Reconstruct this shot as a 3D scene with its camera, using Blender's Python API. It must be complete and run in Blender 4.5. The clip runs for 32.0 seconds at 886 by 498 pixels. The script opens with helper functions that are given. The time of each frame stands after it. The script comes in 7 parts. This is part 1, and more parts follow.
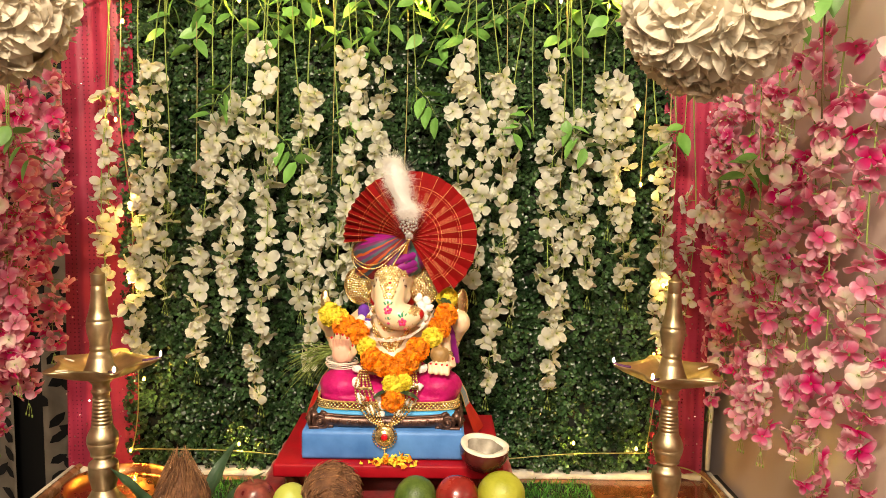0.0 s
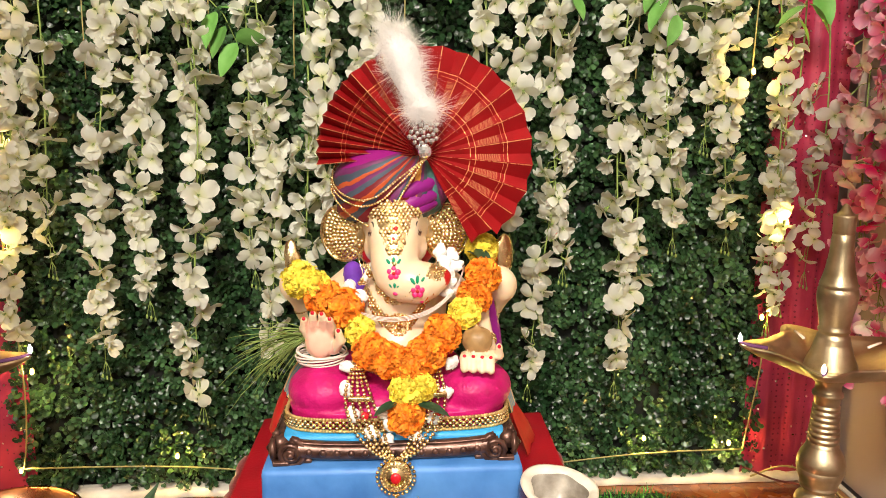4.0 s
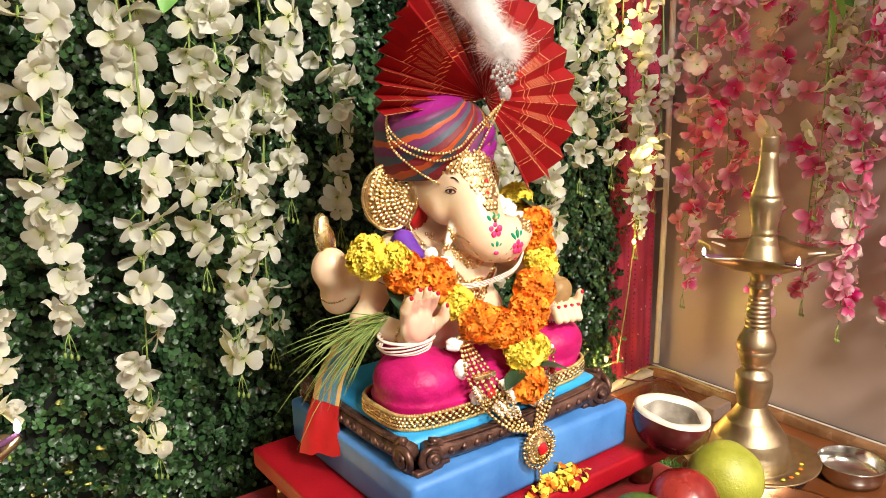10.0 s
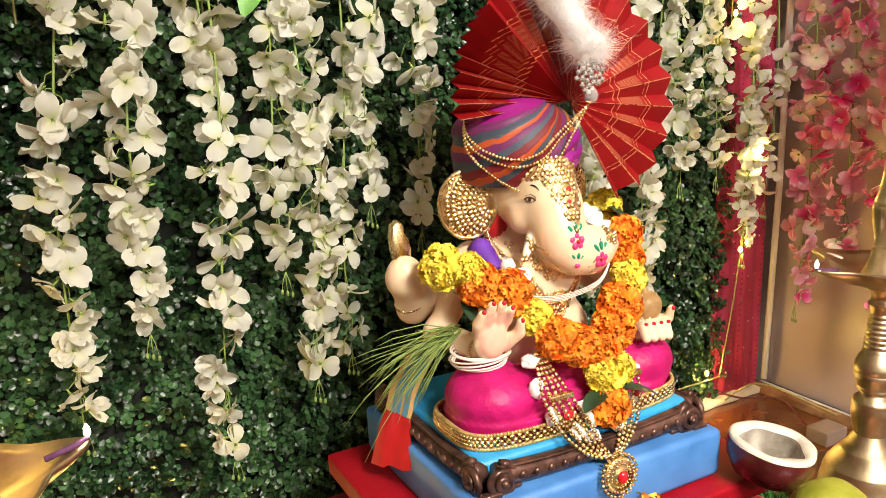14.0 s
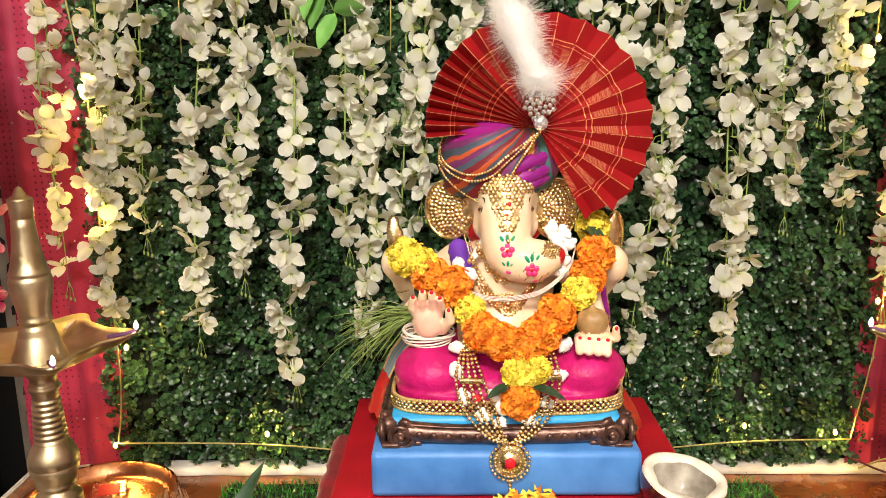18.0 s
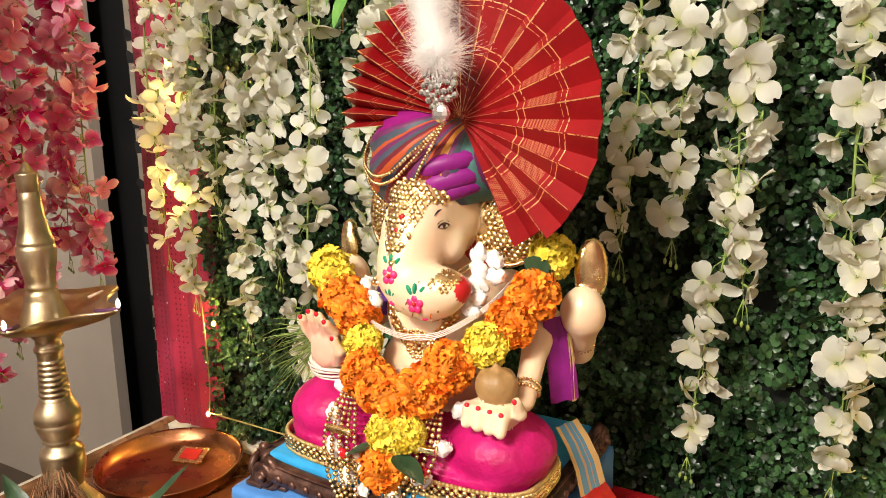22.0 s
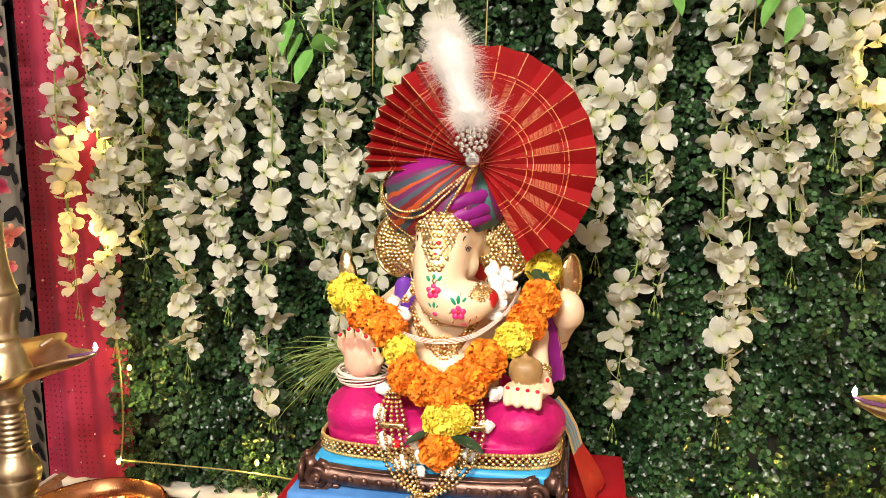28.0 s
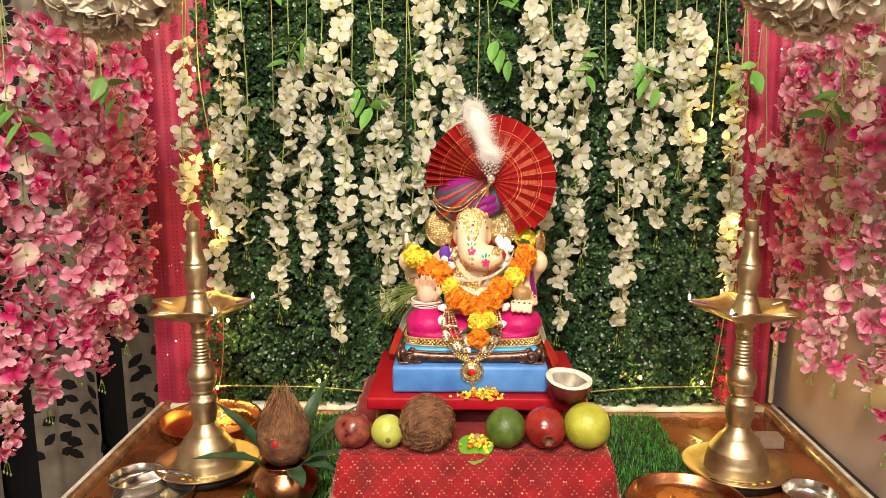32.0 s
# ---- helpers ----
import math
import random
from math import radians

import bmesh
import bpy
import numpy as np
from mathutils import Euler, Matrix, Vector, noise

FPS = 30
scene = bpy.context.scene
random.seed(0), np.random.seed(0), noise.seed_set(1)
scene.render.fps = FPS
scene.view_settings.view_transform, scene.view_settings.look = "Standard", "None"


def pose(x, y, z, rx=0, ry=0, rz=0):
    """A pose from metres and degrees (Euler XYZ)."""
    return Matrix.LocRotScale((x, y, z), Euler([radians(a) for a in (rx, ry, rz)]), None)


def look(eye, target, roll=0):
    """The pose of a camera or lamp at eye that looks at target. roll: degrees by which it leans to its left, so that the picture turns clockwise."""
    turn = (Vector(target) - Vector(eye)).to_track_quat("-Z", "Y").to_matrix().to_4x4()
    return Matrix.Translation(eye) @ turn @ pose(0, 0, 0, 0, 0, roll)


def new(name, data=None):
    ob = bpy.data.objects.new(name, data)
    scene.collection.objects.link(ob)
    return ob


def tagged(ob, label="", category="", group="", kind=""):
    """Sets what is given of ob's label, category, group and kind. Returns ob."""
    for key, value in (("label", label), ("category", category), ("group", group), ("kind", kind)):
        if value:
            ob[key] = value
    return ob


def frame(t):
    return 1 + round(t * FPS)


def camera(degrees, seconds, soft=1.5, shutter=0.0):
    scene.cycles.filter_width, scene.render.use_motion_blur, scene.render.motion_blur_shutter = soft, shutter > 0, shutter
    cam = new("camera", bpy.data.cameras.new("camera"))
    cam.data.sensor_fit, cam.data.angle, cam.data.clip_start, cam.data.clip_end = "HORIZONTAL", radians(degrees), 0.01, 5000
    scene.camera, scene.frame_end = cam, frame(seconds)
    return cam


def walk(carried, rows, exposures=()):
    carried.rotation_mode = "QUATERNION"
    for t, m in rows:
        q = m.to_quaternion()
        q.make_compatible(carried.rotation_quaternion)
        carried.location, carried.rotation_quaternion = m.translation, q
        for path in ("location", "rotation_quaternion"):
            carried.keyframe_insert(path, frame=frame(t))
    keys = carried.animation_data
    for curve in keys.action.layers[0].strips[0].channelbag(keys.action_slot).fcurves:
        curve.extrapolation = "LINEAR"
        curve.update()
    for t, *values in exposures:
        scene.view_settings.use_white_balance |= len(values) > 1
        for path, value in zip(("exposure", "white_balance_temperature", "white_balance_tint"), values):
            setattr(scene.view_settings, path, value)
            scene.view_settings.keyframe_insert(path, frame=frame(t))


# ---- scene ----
cam = camera(61.0, 32.0, soft=0.5)
METRES, EYE, TILT, LEAN, TURN = 4.5, 1.58, 0.0, 0.75, -0.5
ROWS = [
    (0.0, 0.0, 0.0, 0.0, 0.16, -5.66, -1.57),
    (0.5, -0.0036, 0.0159, -0.0004, 0.14, -5.69, -1.55),
    (1.0, -0.0094, 0.0315, -0.0004, 0.09, -5.7, -1.53),
    (1.5, -0.0162, 0.0453, -0.0035, -0.37, -6.72, -1.41),
    (2.0, -0.0216, 0.0609, -0.007, -1.51, -8.74, -0.92),
    (2.5, -0.0208, 0.0788, -0.0104, -2.0, -9.59, -0.72),
    (4.5, -0.0204, 0.1521, -0.0165, -2.76, -11.55, -0.48),
    (5.0, -0.0395, 0.1624, -0.0172, -9.21, -12.2, 0.65),
    (5.5, -0.0572, 0.1663, -0.0174, -14.97, -12.59, 1.24),
    (6.0, -0.0716, 0.1701, -0.0184, -18.06, -12.4, 0.75),
    (6.5, -0.0761, 0.1784, -0.02, -19.17, -12.02, 0.29),
    (7.0, -0.0765, 0.1889, -0.02, -19.47, -11.72, 0.14),
    (7.5, -0.0814, 0.1936, -0.0223, -21.55, -11.39, -0.36),
    (8.0, -0.1003, 0.1983, -0.0211, -26.99, -11.71, 0.73),
    (8.5, -0.1246, 0.1996, -0.0231, -32.05, -12.43, 2.02),
    (9.0, -0.1365, 0.204, -0.0245, -34.82, -12.82, 1.74),
    (9.5, -0.1436, 0.2043, -0.0246, -35.96, -12.66, 1.13),
    (10.0, -0.1499, 0.2021, -0.0266, -35.92, -12.5, 0.94),
    (10.5, -0.1528, 0.2018, -0.0268, -35.5, -12.43, 0.91),
    (11.0, -0.1535, 0.2024, -0.0262, -34.5, -12.38, 1.03),
    (11.5, -0.1508, 0.2041, -0.0268, -34.38, -12.4, 1.06),
    (12.0, -0.147, 0.2184, -0.0301, -34.43, -12.55, 1.09),
    (12.5, -0.1428, 0.2331, -0.0326, -35.11, -13.37, 0.92),
    (13.0, -0.1426, 0.2312, -0.0289, -35.51, -13.71, 0.78),
    (13.5, -0.1435, 0.2218, -0.0262, -32.77, -13.19, 1.36),
    (14.0, -0.1382, 0.2061, -0.0246, -27.8, -12.79, 1.58),
    (14.5, -0.1272, 0.1889, -0.0226, -23.12, -12.9, 1.6),
    (16.5, -0.0797, 0.1507, -0.0224, -11.88, -13.63, 1.0),
    (17.0, -0.0684, 0.1542, -0.0222, -8.13, -13.6, -0.09),
    (17.5, -0.0587, 0.1535, -0.0208, -3.89, -13.07, -0.14),
    (18.0, -0.0393, 0.1453, -0.0189, 1.18, -12.43, -0.19),
    (18.5, -0.0121, 0.1339, -0.0189, 6.57, -12.01, -0.6),
    (19.0, 0.0067, 0.1333, -0.0209, 11.36, -11.92, -0.35),
    (19.5, 0.0184, 0.143, -0.0207, 15.37, -11.47, -0.25),
    (20.0, 0.0304, 0.1541, -0.0181, 19.73, -11.19, -0.12),
    (20.5, 0.0409, 0.1663, -0.0196, 24.68, -11.83, 0.11),
    (21.0, 0.0575, 0.1849, -0.0206, 28.97, -12.19, -0.32),
    (21.5, 0.0676, 0.2083, -0.0218, 30.21, -12.53, -0.44),
    (22.0, 0.0652, 0.2201, -0.0227, 30.38, -12.77, -0.06),
    (22.5, 0.0616, 0.2277, -0.0237, 30.31, -12.97, 0.22),
    (23.0, 0.0561, 0.2331, -0.0246, 30.14, -12.98, 0.34),
    (23.5, 0.0489, 0.2456, -0.0269, 30.11, -12.86, 0.4),
    (24.0, 0.0449, 0.2514, -0.0201, 30.56, -11.9, 0.66),
    (24.5, 0.0427, 0.255, -0.0197, 30.8, -11.43, 0.71),
    (25.0, 0.0401, 0.2595, -0.0185, 30.55, -10.76, 0.81),
    (25.5, 0.0379, 0.259, -0.0176, 27.52, -9.45, 0.52),
    (27.5, 0.0187, 0.1829, -0.018, 13.61, -9.68, -0.68),
    (28.0, 0.0142, 0.1581, -0.019, 10.94, -9.82, -0.6),
    (28.5, 0.0086, 0.1419, -0.0205, 7.63, -10.32, -0.78),
    (29.0, -0.0009, 0.1279, -0.0196, 5.22, -10.55, -0.88),
    (29.5, -0.0138, 0.1092, -0.0174, 4.09, -10.44, -0.81),
    (30.0, -0.0218, 0.0836, -0.0152, 2.76, -10.27, -0.63),
    (30.5, -0.0224, 0.0616, -0.0124, 1.99, -9.97, -0.54),
    (31.0, -0.0215, 0.0356, -0.0101, 1.94, -9.95, -0.54),
    (31.5, -0.024, 0.0102, -0.0085, 1.96, -9.95, -0.5),
    (32.0, -0.0282, -0.0116, 0.0005, 1.86, -10.03, -0.51),
]
EXPOSURES = [(0.0, -0.18, 7900, 10), (2.5, -0.10, 6900, 10), (5.0, -0.05, 6400, 10), (9.0, 0.10, 6350, 10), (14.0, 0.08, 6450, 10), (17.0, -0.08, 6450, 10), (22.0, -0.05, 6500, 10), (25.0, -0.14, 6500, 10), (28.0, -0.05, 6450, 10), (30.5, -0.06, 6800, 10), (32.0, -0.06, 6950, 10)]
walk(cam, [(t, pose(0, 0, EYE, TILT, LEAN, TURN) @ pose(METRES * x, METRES * y, METRES * z, 90 + pitch, roll, yaw)) for t, x, y, z, yaw, pitch, roll in ROWS], EXPOSURES)

# ---- light ----
world = bpy.data.worlds.new("evening")
scene.world = world
world.use_nodes = True
world.node_tree.nodes["Background"].inputs[0].default_value = (0.9, 0.8, 0.7, 1)
world.node_tree.nodes["Background"].inputs[1].default_value = 0.05


def area_lamp(name, place, target, size, size_y, watts, colour):
    data = bpy.data.lights.new(name, "AREA")
    data.shape, data.size, data.size_y, data.energy, data.color = "RECTANGLE", size, size_y, watts, colour
    ob = new(name, data)
    ob.matrix_world = look(place, target)
    return ob


def point_lamp(name, place, watts, colour, radius=0.006):
    data = bpy.data.lights.new(name, "POINT")
    data.energy, data.color, data.shadow_soft_size = watts, colour, radius
    ob = new(name, data)
    ob.location = place
    return ob


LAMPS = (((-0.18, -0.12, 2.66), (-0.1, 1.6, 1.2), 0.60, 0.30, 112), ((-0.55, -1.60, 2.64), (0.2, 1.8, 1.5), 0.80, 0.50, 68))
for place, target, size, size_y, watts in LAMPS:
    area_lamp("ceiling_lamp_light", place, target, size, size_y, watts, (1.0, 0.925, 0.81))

# ---- mesh helpers ----
RNG = np.random.default_rng(7)
TAU = 2 * math.pi


class Shape:
    """Vertices, faces, material slots and a UV per vertex, gathered piece by piece."""

    def __init__(self):
        self.v, self.f, self.m, self.uv = [], [], [], []

    def add(self, verts, faces, slot=0, uv=None):
        n = len(self.v)
        self.v.extend(tuple(map(float, p)) for p in verts)
        self.f.extend(tuple(n + i for i in f) for f in faces)
        self.m.extend([slot] * len(faces))
        self.uv.extend(uv if uv is not None else [(0.5, 0.5)] * len(verts))
        return self

    def grid(self, pts, slot=0, uv=None, wrap=False):
        rows, cols = len(pts), len(pts[0])
        faces = []
        for i in range(rows - 1):
            for j in range(cols if wrap else cols - 1):
                k = (j + 1) % cols
                faces.append((i * cols + j, i * cols + k, (i + 1) * cols + k, (i + 1) * cols + j))
        flat = [p for r in pts for p in r]
        if uv is None:
            uv = [(j / max(1, cols - 1), i / max(1, rows - 1)) for i in range(rows) for j in range(cols)]
        return self.add(flat, faces, slot, uv)

    def lathe(self, profile, centre=(0, 0, 0), seg=24, slot=0, wobble=None):
        cx, cy, cz = centre
        pts = []
        for r, z in profile:
            ring = []
            for j in range(seg):
                a = TAU * j / seg
                s = wobble(a, r, z) if wobble else 1.0
                ring.append((cx + r * s * math.cos(a), cy + r * s * math.sin(a), cz + z))
            pts.append(ring)
        return self.grid(pts, slot, wrap=True)

    def ball(self, c, r, seg=10, rings=6, slot=0, turn=None):
        if not hasattr(r, "__len__"):
            r = (r, r, r)
        pts = []
        for i in range(rings + 1):
            t = math.pi * i / rings
            ring = []
            for j in range(seg):
                a = TAU * j / seg
                p = Vector((r[0] * math.sin(t) * math.cos(a), r[1] * math.sin(t) * math.sin(a), -r[2] * math.cos(t)))
                if turn is not None:
                    p = turn @ p
                ring.append((c[0] + p.x, c[1] + p.y, c[2] + p.z))
            pts.append(ring)
        return self.grid(pts, slot, wrap=True)

    def tube(self, path, radius, seg=6, slot=0):
        path = [Vector(p) for p in path]
        n = len(path)
        if not hasattr(radius, "__len__"):
            radius = [radius] * n
        up = Vector((0.13, 0.31, 0.94))
        pts = []
        for i, p in enumerate(path):
            d = (path[min(i + 1, n - 1)] - path[max(i - 1, 0)]).normalized()
            side = d.cross(up)
            if side.length < 0.05:
                side = d.cross(Vector((1, 0, 0)))
            side.normalize()
            other = side.cross(d)
            pts.append([p + (side * math.cos(TAU * j / seg) + other * math.sin(TAU * j / seg)) * radius[i] for j in range(seg)])
        self.grid(pts, slot, wrap=True)
        k = len(self.v)
        self.f.append(tuple(range(k - seg, k))), self.m.append(slot)
        self.f.append(tuple(range(k - n * seg, k - n * seg + seg))[::-1]), self.m.append(slot)
        return self

    def box(self, lo, hi, bevel=0.003, slot=0):
        bm = bmesh.new()
        bmesh.ops.create_cube(bm, size=1)
        c = [(a + b) / 2 for a, b in zip(lo, hi)]
        s = [b - a for a, b in zip(lo, hi)]
        for v in bm.verts:
            v.co = Vector((c[0] + v.co.x * s[0], c[1] + v.co.y * s[1], c[2] + v.co.z * s[2]))
        if bevel:
            bmesh.ops.bevel(bm, geom=list(bm.edges), offset=bevel, segments=2, affect="EDGES", profile=0.6)
        bm.verts.index_update()
        self.add([v.co for v in bm.verts], [[v.index for v in f.verts] for f in bm.faces], slot)
        bm.free()
        return self

    def move(self, m, start=0):
        self.v[start:] = [tuple(m @ Vector(p)) for p in self.v[start:]]
        return self

    def mesh(self, name, mats, smooth=True, offset=(0, 0, 0)):
        me = bpy.data.meshes.new(name)
        v = np.array(self.v, dtype=float) - np.array(offset, dtype=float)
        me.from_pydata(v.tolist(), [], self.f)
        for m in mats if isinstance(mats, (list, tuple)) else [mats]:
            me.materials.append(m)
        me.polygons.foreach_set("material_index", self.m)
        me.polygons.foreach_set("use_smooth", [smooth] * len(self.f))
        layer = me.uv_layers.new(name="UVMap")
        idx = np.zeros(len(me.loops), dtype=np.int32)
        me.loops.foreach_get("vertex_index", idx)
        layer.data.foreach_set("uv", np.array(self.uv, dtype=np.float32)[idx].ravel())
        me.update()
        return me


def thing(name, place, label, category, group="", kind=""):
    ob = new(name)
    ob.location = place
    ob.empty_display_size = 0.02
    return tagged(ob, label, category, group, kind)


def part(name, shape, mats, parent, label="", smooth=True, place=None):
    """One mesh under a thing or part. Shapes are given in world places unless place, a local pose, is given."""
    base = origin_of(parent)
    me = shape if isinstance(shape, bpy.types.Mesh) else shape.mesh(name, mats, smooth, (0, 0, 0) if place is not None else base)
    ob = new(name, me)
    ob.parent = parent
    if place is not None:
        ob.matrix_basis = place
    return tagged(ob, label)


def origin_of(ob):
    p = Vector((0, 0, 0))
    while ob is not None:
        p += ob.location
        ob = ob.parent
    return p


def single(name, shape, mats, label, category, group="", kind="", smooth=True, origin=None):
    if origin is None:
        v = np.array(shape.v)
        origin = ((v[:, 0].min() + v[:, 0].max()) / 2, (v[:, 1].min() + v[:, 1].max()) / 2, v[:, 2].min())
    ob = new(name, shape.mesh(name, mats, smooth, origin))
    ob.location = origin
    return tagged(ob, label, category, group, kind)


def basis(z, spin=0.0, place=(0, 0, 0), scale=1.0):
    """A pose whose z axis points along the given way, turned by spin about it."""
    q = Vector(z).normalized().to_track_quat("Z", "Y").to_matrix().to_4x4()
    return Matrix.Translation(place) @ q @ Matrix.Rotation(spin, 4, "Z") @ Matrix.Scale(scale, 4)


# ---- materials ----
def mat(name, colour, rough=0.5, metal=0.0, var=0.15, scale=30.0, bump=0.15, bscale=220.0, rnd=0.0, island=0.0, sheen=0.0, spec=0.5,
        trans=0.0, coat=0.0, second=None, emit=None, strength=0.0, sub=0.0, rvar=0.1, depth=0.002):
    m = bpy.data.materials.new(name)
    m.use_nodes = True
    nt = m.node_tree
    bs = nt.nodes["Principled BSDF"]
    tc = nt.nodes.new("ShaderNodeTexCoord")
    n1 = nt.nodes.new("ShaderNodeTexNoise")
    n1.inputs["Scale"].default_value, n1.inputs["Detail"].default_value = scale, 4
    nt.links.new(tc.outputs["Object"], n1.inputs["Vector"])
    ramp = nt.nodes.new("ShaderNodeValToRGB")
    lo = [c * (1 - var) for c in colour]
    hi = list(second) if second else [min(1, c * (1 + var)) for c in colour]
    ramp.color_ramp.elements[0].color, ramp.color_ramp.elements[1].color = (*lo, 1), (*hi, 1)
    ramp.color_ramp.elements[0].position, ramp.color_ramp.elements[1].position = 0.32, 0.7
    nt.links.new(n1.outputs["Fac"], ramp.inputs["Fac"])
    last = ramp.outputs["Color"]
    if rnd or island:
        hsv = nt.nodes.new("ShaderNodeHueSaturation")
        src = nt.nodes.new("ShaderNodeNewGeometry").outputs["Random Per Island"] if island else nt.nodes.new("ShaderNodeObjectInfo").outputs["Random"]
        amount = island or rnd
        mr = nt.nodes.new("ShaderNodeMapRange")
        mr.inputs["To Min"].default_value, mr.inputs["To Max"].default_value = 1 - amount, 1 + amount
        nt.links.new(src, mr.inputs["Value"])
        nt.links.new(mr.outputs["Result"], hsv.inputs["Value"])
        nt.links.new(last, hsv.inputs["Color"])
        last = hsv.outputs["Color"]
    nt.links.new(last, bs.inputs["Base Color"])
    bs.inputs["Metallic"].default_value, bs.inputs["Specular IOR Level"].default_value = metal, spec
    n2 = nt.nodes.new("ShaderNodeTexNoise")
    n2.inputs["Scale"].default_value, n2.inputs["Detail"].default_value = bscale, 3
    nt.links.new(tc.outputs["Object"], n2.inputs["Vector"])
    rr = nt.nodes.new("ShaderNodeMapRange")
    rr.inputs["To Min"].default_value, rr.inputs["To Max"].default_value = max(0.02, rough - rvar), min(1, rough + rvar)
    nt.links.new(n1.outputs["Fac"], rr.inputs["Value"])
    nt.links.new(rr.outputs["Result"], bs.inputs["Roughness"])
    if bump:
        bp = nt.nodes.new("ShaderNodeBump")
        bp.inputs["Strength"].default_value, bp.inputs["Distance"].default_value = bump, depth
        nt.links.new(n2.outputs["Fac"], bp.inputs["Height"])
        nt.links.new(bp.outputs["Normal"], bs.inputs["Normal"])
    bs.inputs["Sheen Weight"].default_value = sheen
    bs.inputs["Coat Weight"].default_value = coat
    bs.inputs["Transmission Weight"].default_value = trans
    if sub:
        bs.inputs["Subsurface Weight"].default_value, bs.inputs["Subsurface Scale"].default_value = sub, 0.01
    if emit:
        bs.inputs["Emission Color"].default_value, bs.inputs["Emission Strength"].default_value = (*emit, 1), strength
    return m


def nodes_of(m):
    return m.node_tree, m.node_tree.nodes["Principled BSDF"]


def ramp_by_uv(m, axis, stops, constant=False, wobble=0.0, rnd=0.0, backlit=0.0):
    """Colour by one UV axis: the woven or grown pattern of the thing itself."""
    nt, bs = nodes_of(m)
    uv = nt.nodes.new("ShaderNodeUVMap")
    sep = nt.nodes.new("ShaderNodeSeparateXYZ")
    nt.links.new(uv.outputs["UV"], sep.inputs[0])
    fac = sep.outputs[axis]
    if wobble:
        nz = nt.nodes.new("ShaderNodeTexNoise")
        nz.inputs["Scale"].default_value = 60
        tc = nt.nodes.new("ShaderNodeTexCoord")
        nt.links.new(tc.outputs["Object"], nz.inputs["Vector"])
        ma = nt.nodes.new("ShaderNodeMath")
        ma.operation = "MULTIPLY_ADD"
        ma.inputs[1].default_value = wobble
        nt.links.new(nz.outputs["Fac"], ma.inputs[0])
        nt.links.new(fac, ma.inputs[2])
        fac = ma.outputs[0]
    cr = nt.nodes.new("ShaderNodeValToRGB")
    cr.color_ramp.interpolation = "CONSTANT" if constant else "LINEAR"
    el = cr.color_ramp.elements
    el[0].position, el[0].color = stops[0][0], (*stops[0][1], 1)
    el[1].position, el[1].color = stops[1][0], (*stops[1][1], 1)
    for p, c in stops[2:]:
        e = el.new(p)
        e.color = (*c, 1)
    nt.links.new(fac, cr.inputs["Fac"])
    last = cr.outputs["Color"]
    if rnd:
        hsv = nt.nodes.new("ShaderNodeHueSaturation")
        info = nt.nodes.new("ShaderNodeObjectInfo")
        mr = nt.nodes.new("ShaderNodeMapRange")
        mr.inputs["To Min"].default_value, mr.inputs["To Max"].default_value = 1 - rnd, 1 + rnd * 0.6
        nt.links.new(info.outputs["Random"], mr.inputs["Value"])
        nt.links.new(mr.outputs["Result"], hsv.inputs["Saturation"])
        mr2 = nt.nodes.new("ShaderNodeMapRange")
        mr2.inputs["To Min"].default_value, mr2.inputs["To Max"].default_value = 1.0, 1 - rnd * 0.35
        nt.links.new(info.outputs["Random"], mr2.inputs["Value"])
        nt.links.new(mr2.outputs["Result"], hsv.inputs["Value"])
        nt.links.new(last, hsv.inputs["Color"])
        last = hsv.outputs["Color"]
    for l in list(bs.inputs["Base Color"].links):
        nt.links.remove(l)
    nt.links.new(last, bs.inputs["Base Color"])
    if backlit:
        tr = nt.nodes.new("ShaderNodeBsdfTranslucent")
        nt.links.new(last, tr.inputs["Color"])
        mx = nt.nodes.new("ShaderNodeMixShader")
        mx.inputs[0].default_value = backlit
        out = nt.nodes["Material Output"]
        nt.links.new(bs.outputs[0], mx.inputs[1])
        nt.links.new(tr.outputs[0], mx.inputs[2])
        nt.links.new(mx.outputs[0], out.inputs["Surface"])
    return m


BRASS = mat("brass", (0.52, 0.405, 0.24), 0.40, 1.0, 0.25, 25, 0.15, 300, second=(0.66, 0.535, 0.345), rvar=0.12, depth=0.001)
COPPER = mat("copper", (0.44, 0.18, 0.085), 0.28, 1.0, 0.2, 18, 0.1, 200, second=(0.55, 0.25, 0.125), depth=0.001)
STEEL = mat("steel", (0.6, 0.58, 0.55), 0.2, 1.0, 0.1, 30, 0.05, 200)
# darker copy of the gold, painting shade into the crevices of the plating
DARKGOLD = mat("shaded_gold", (0.70, 0.50, 0.25), 0.36, 1.0, 0.3, 90, 0.4, 500, depth=0.001)
IRIS = mat("brown_eye_paint", (0.07, 0.022, 0.012), 0.3, 0.0, 0.2, 90, 0.0)
GOLD = mat("gold", (0.88, 0.645, 0.30), 0.25, 1.0, 0.2, 90, 0.3, 500, second=(0.99, 0.80, 0.44), depth=0.001)
SILVER = mat("silver_crystal", (0.85, 0.85, 0.84), 0.10, 0.92, 0.15, 200, 0.0)
CRYSTAL = mat("crystal", (0.85, 0.85, 0.86), 0.06, 0.85, 0.0, 10, 0.0)
RUBY = mat("red_stone", (0.6, 0.01, 0.02), 0.1, 0.0, 0.1, 50, 0.0, coat=1.0)
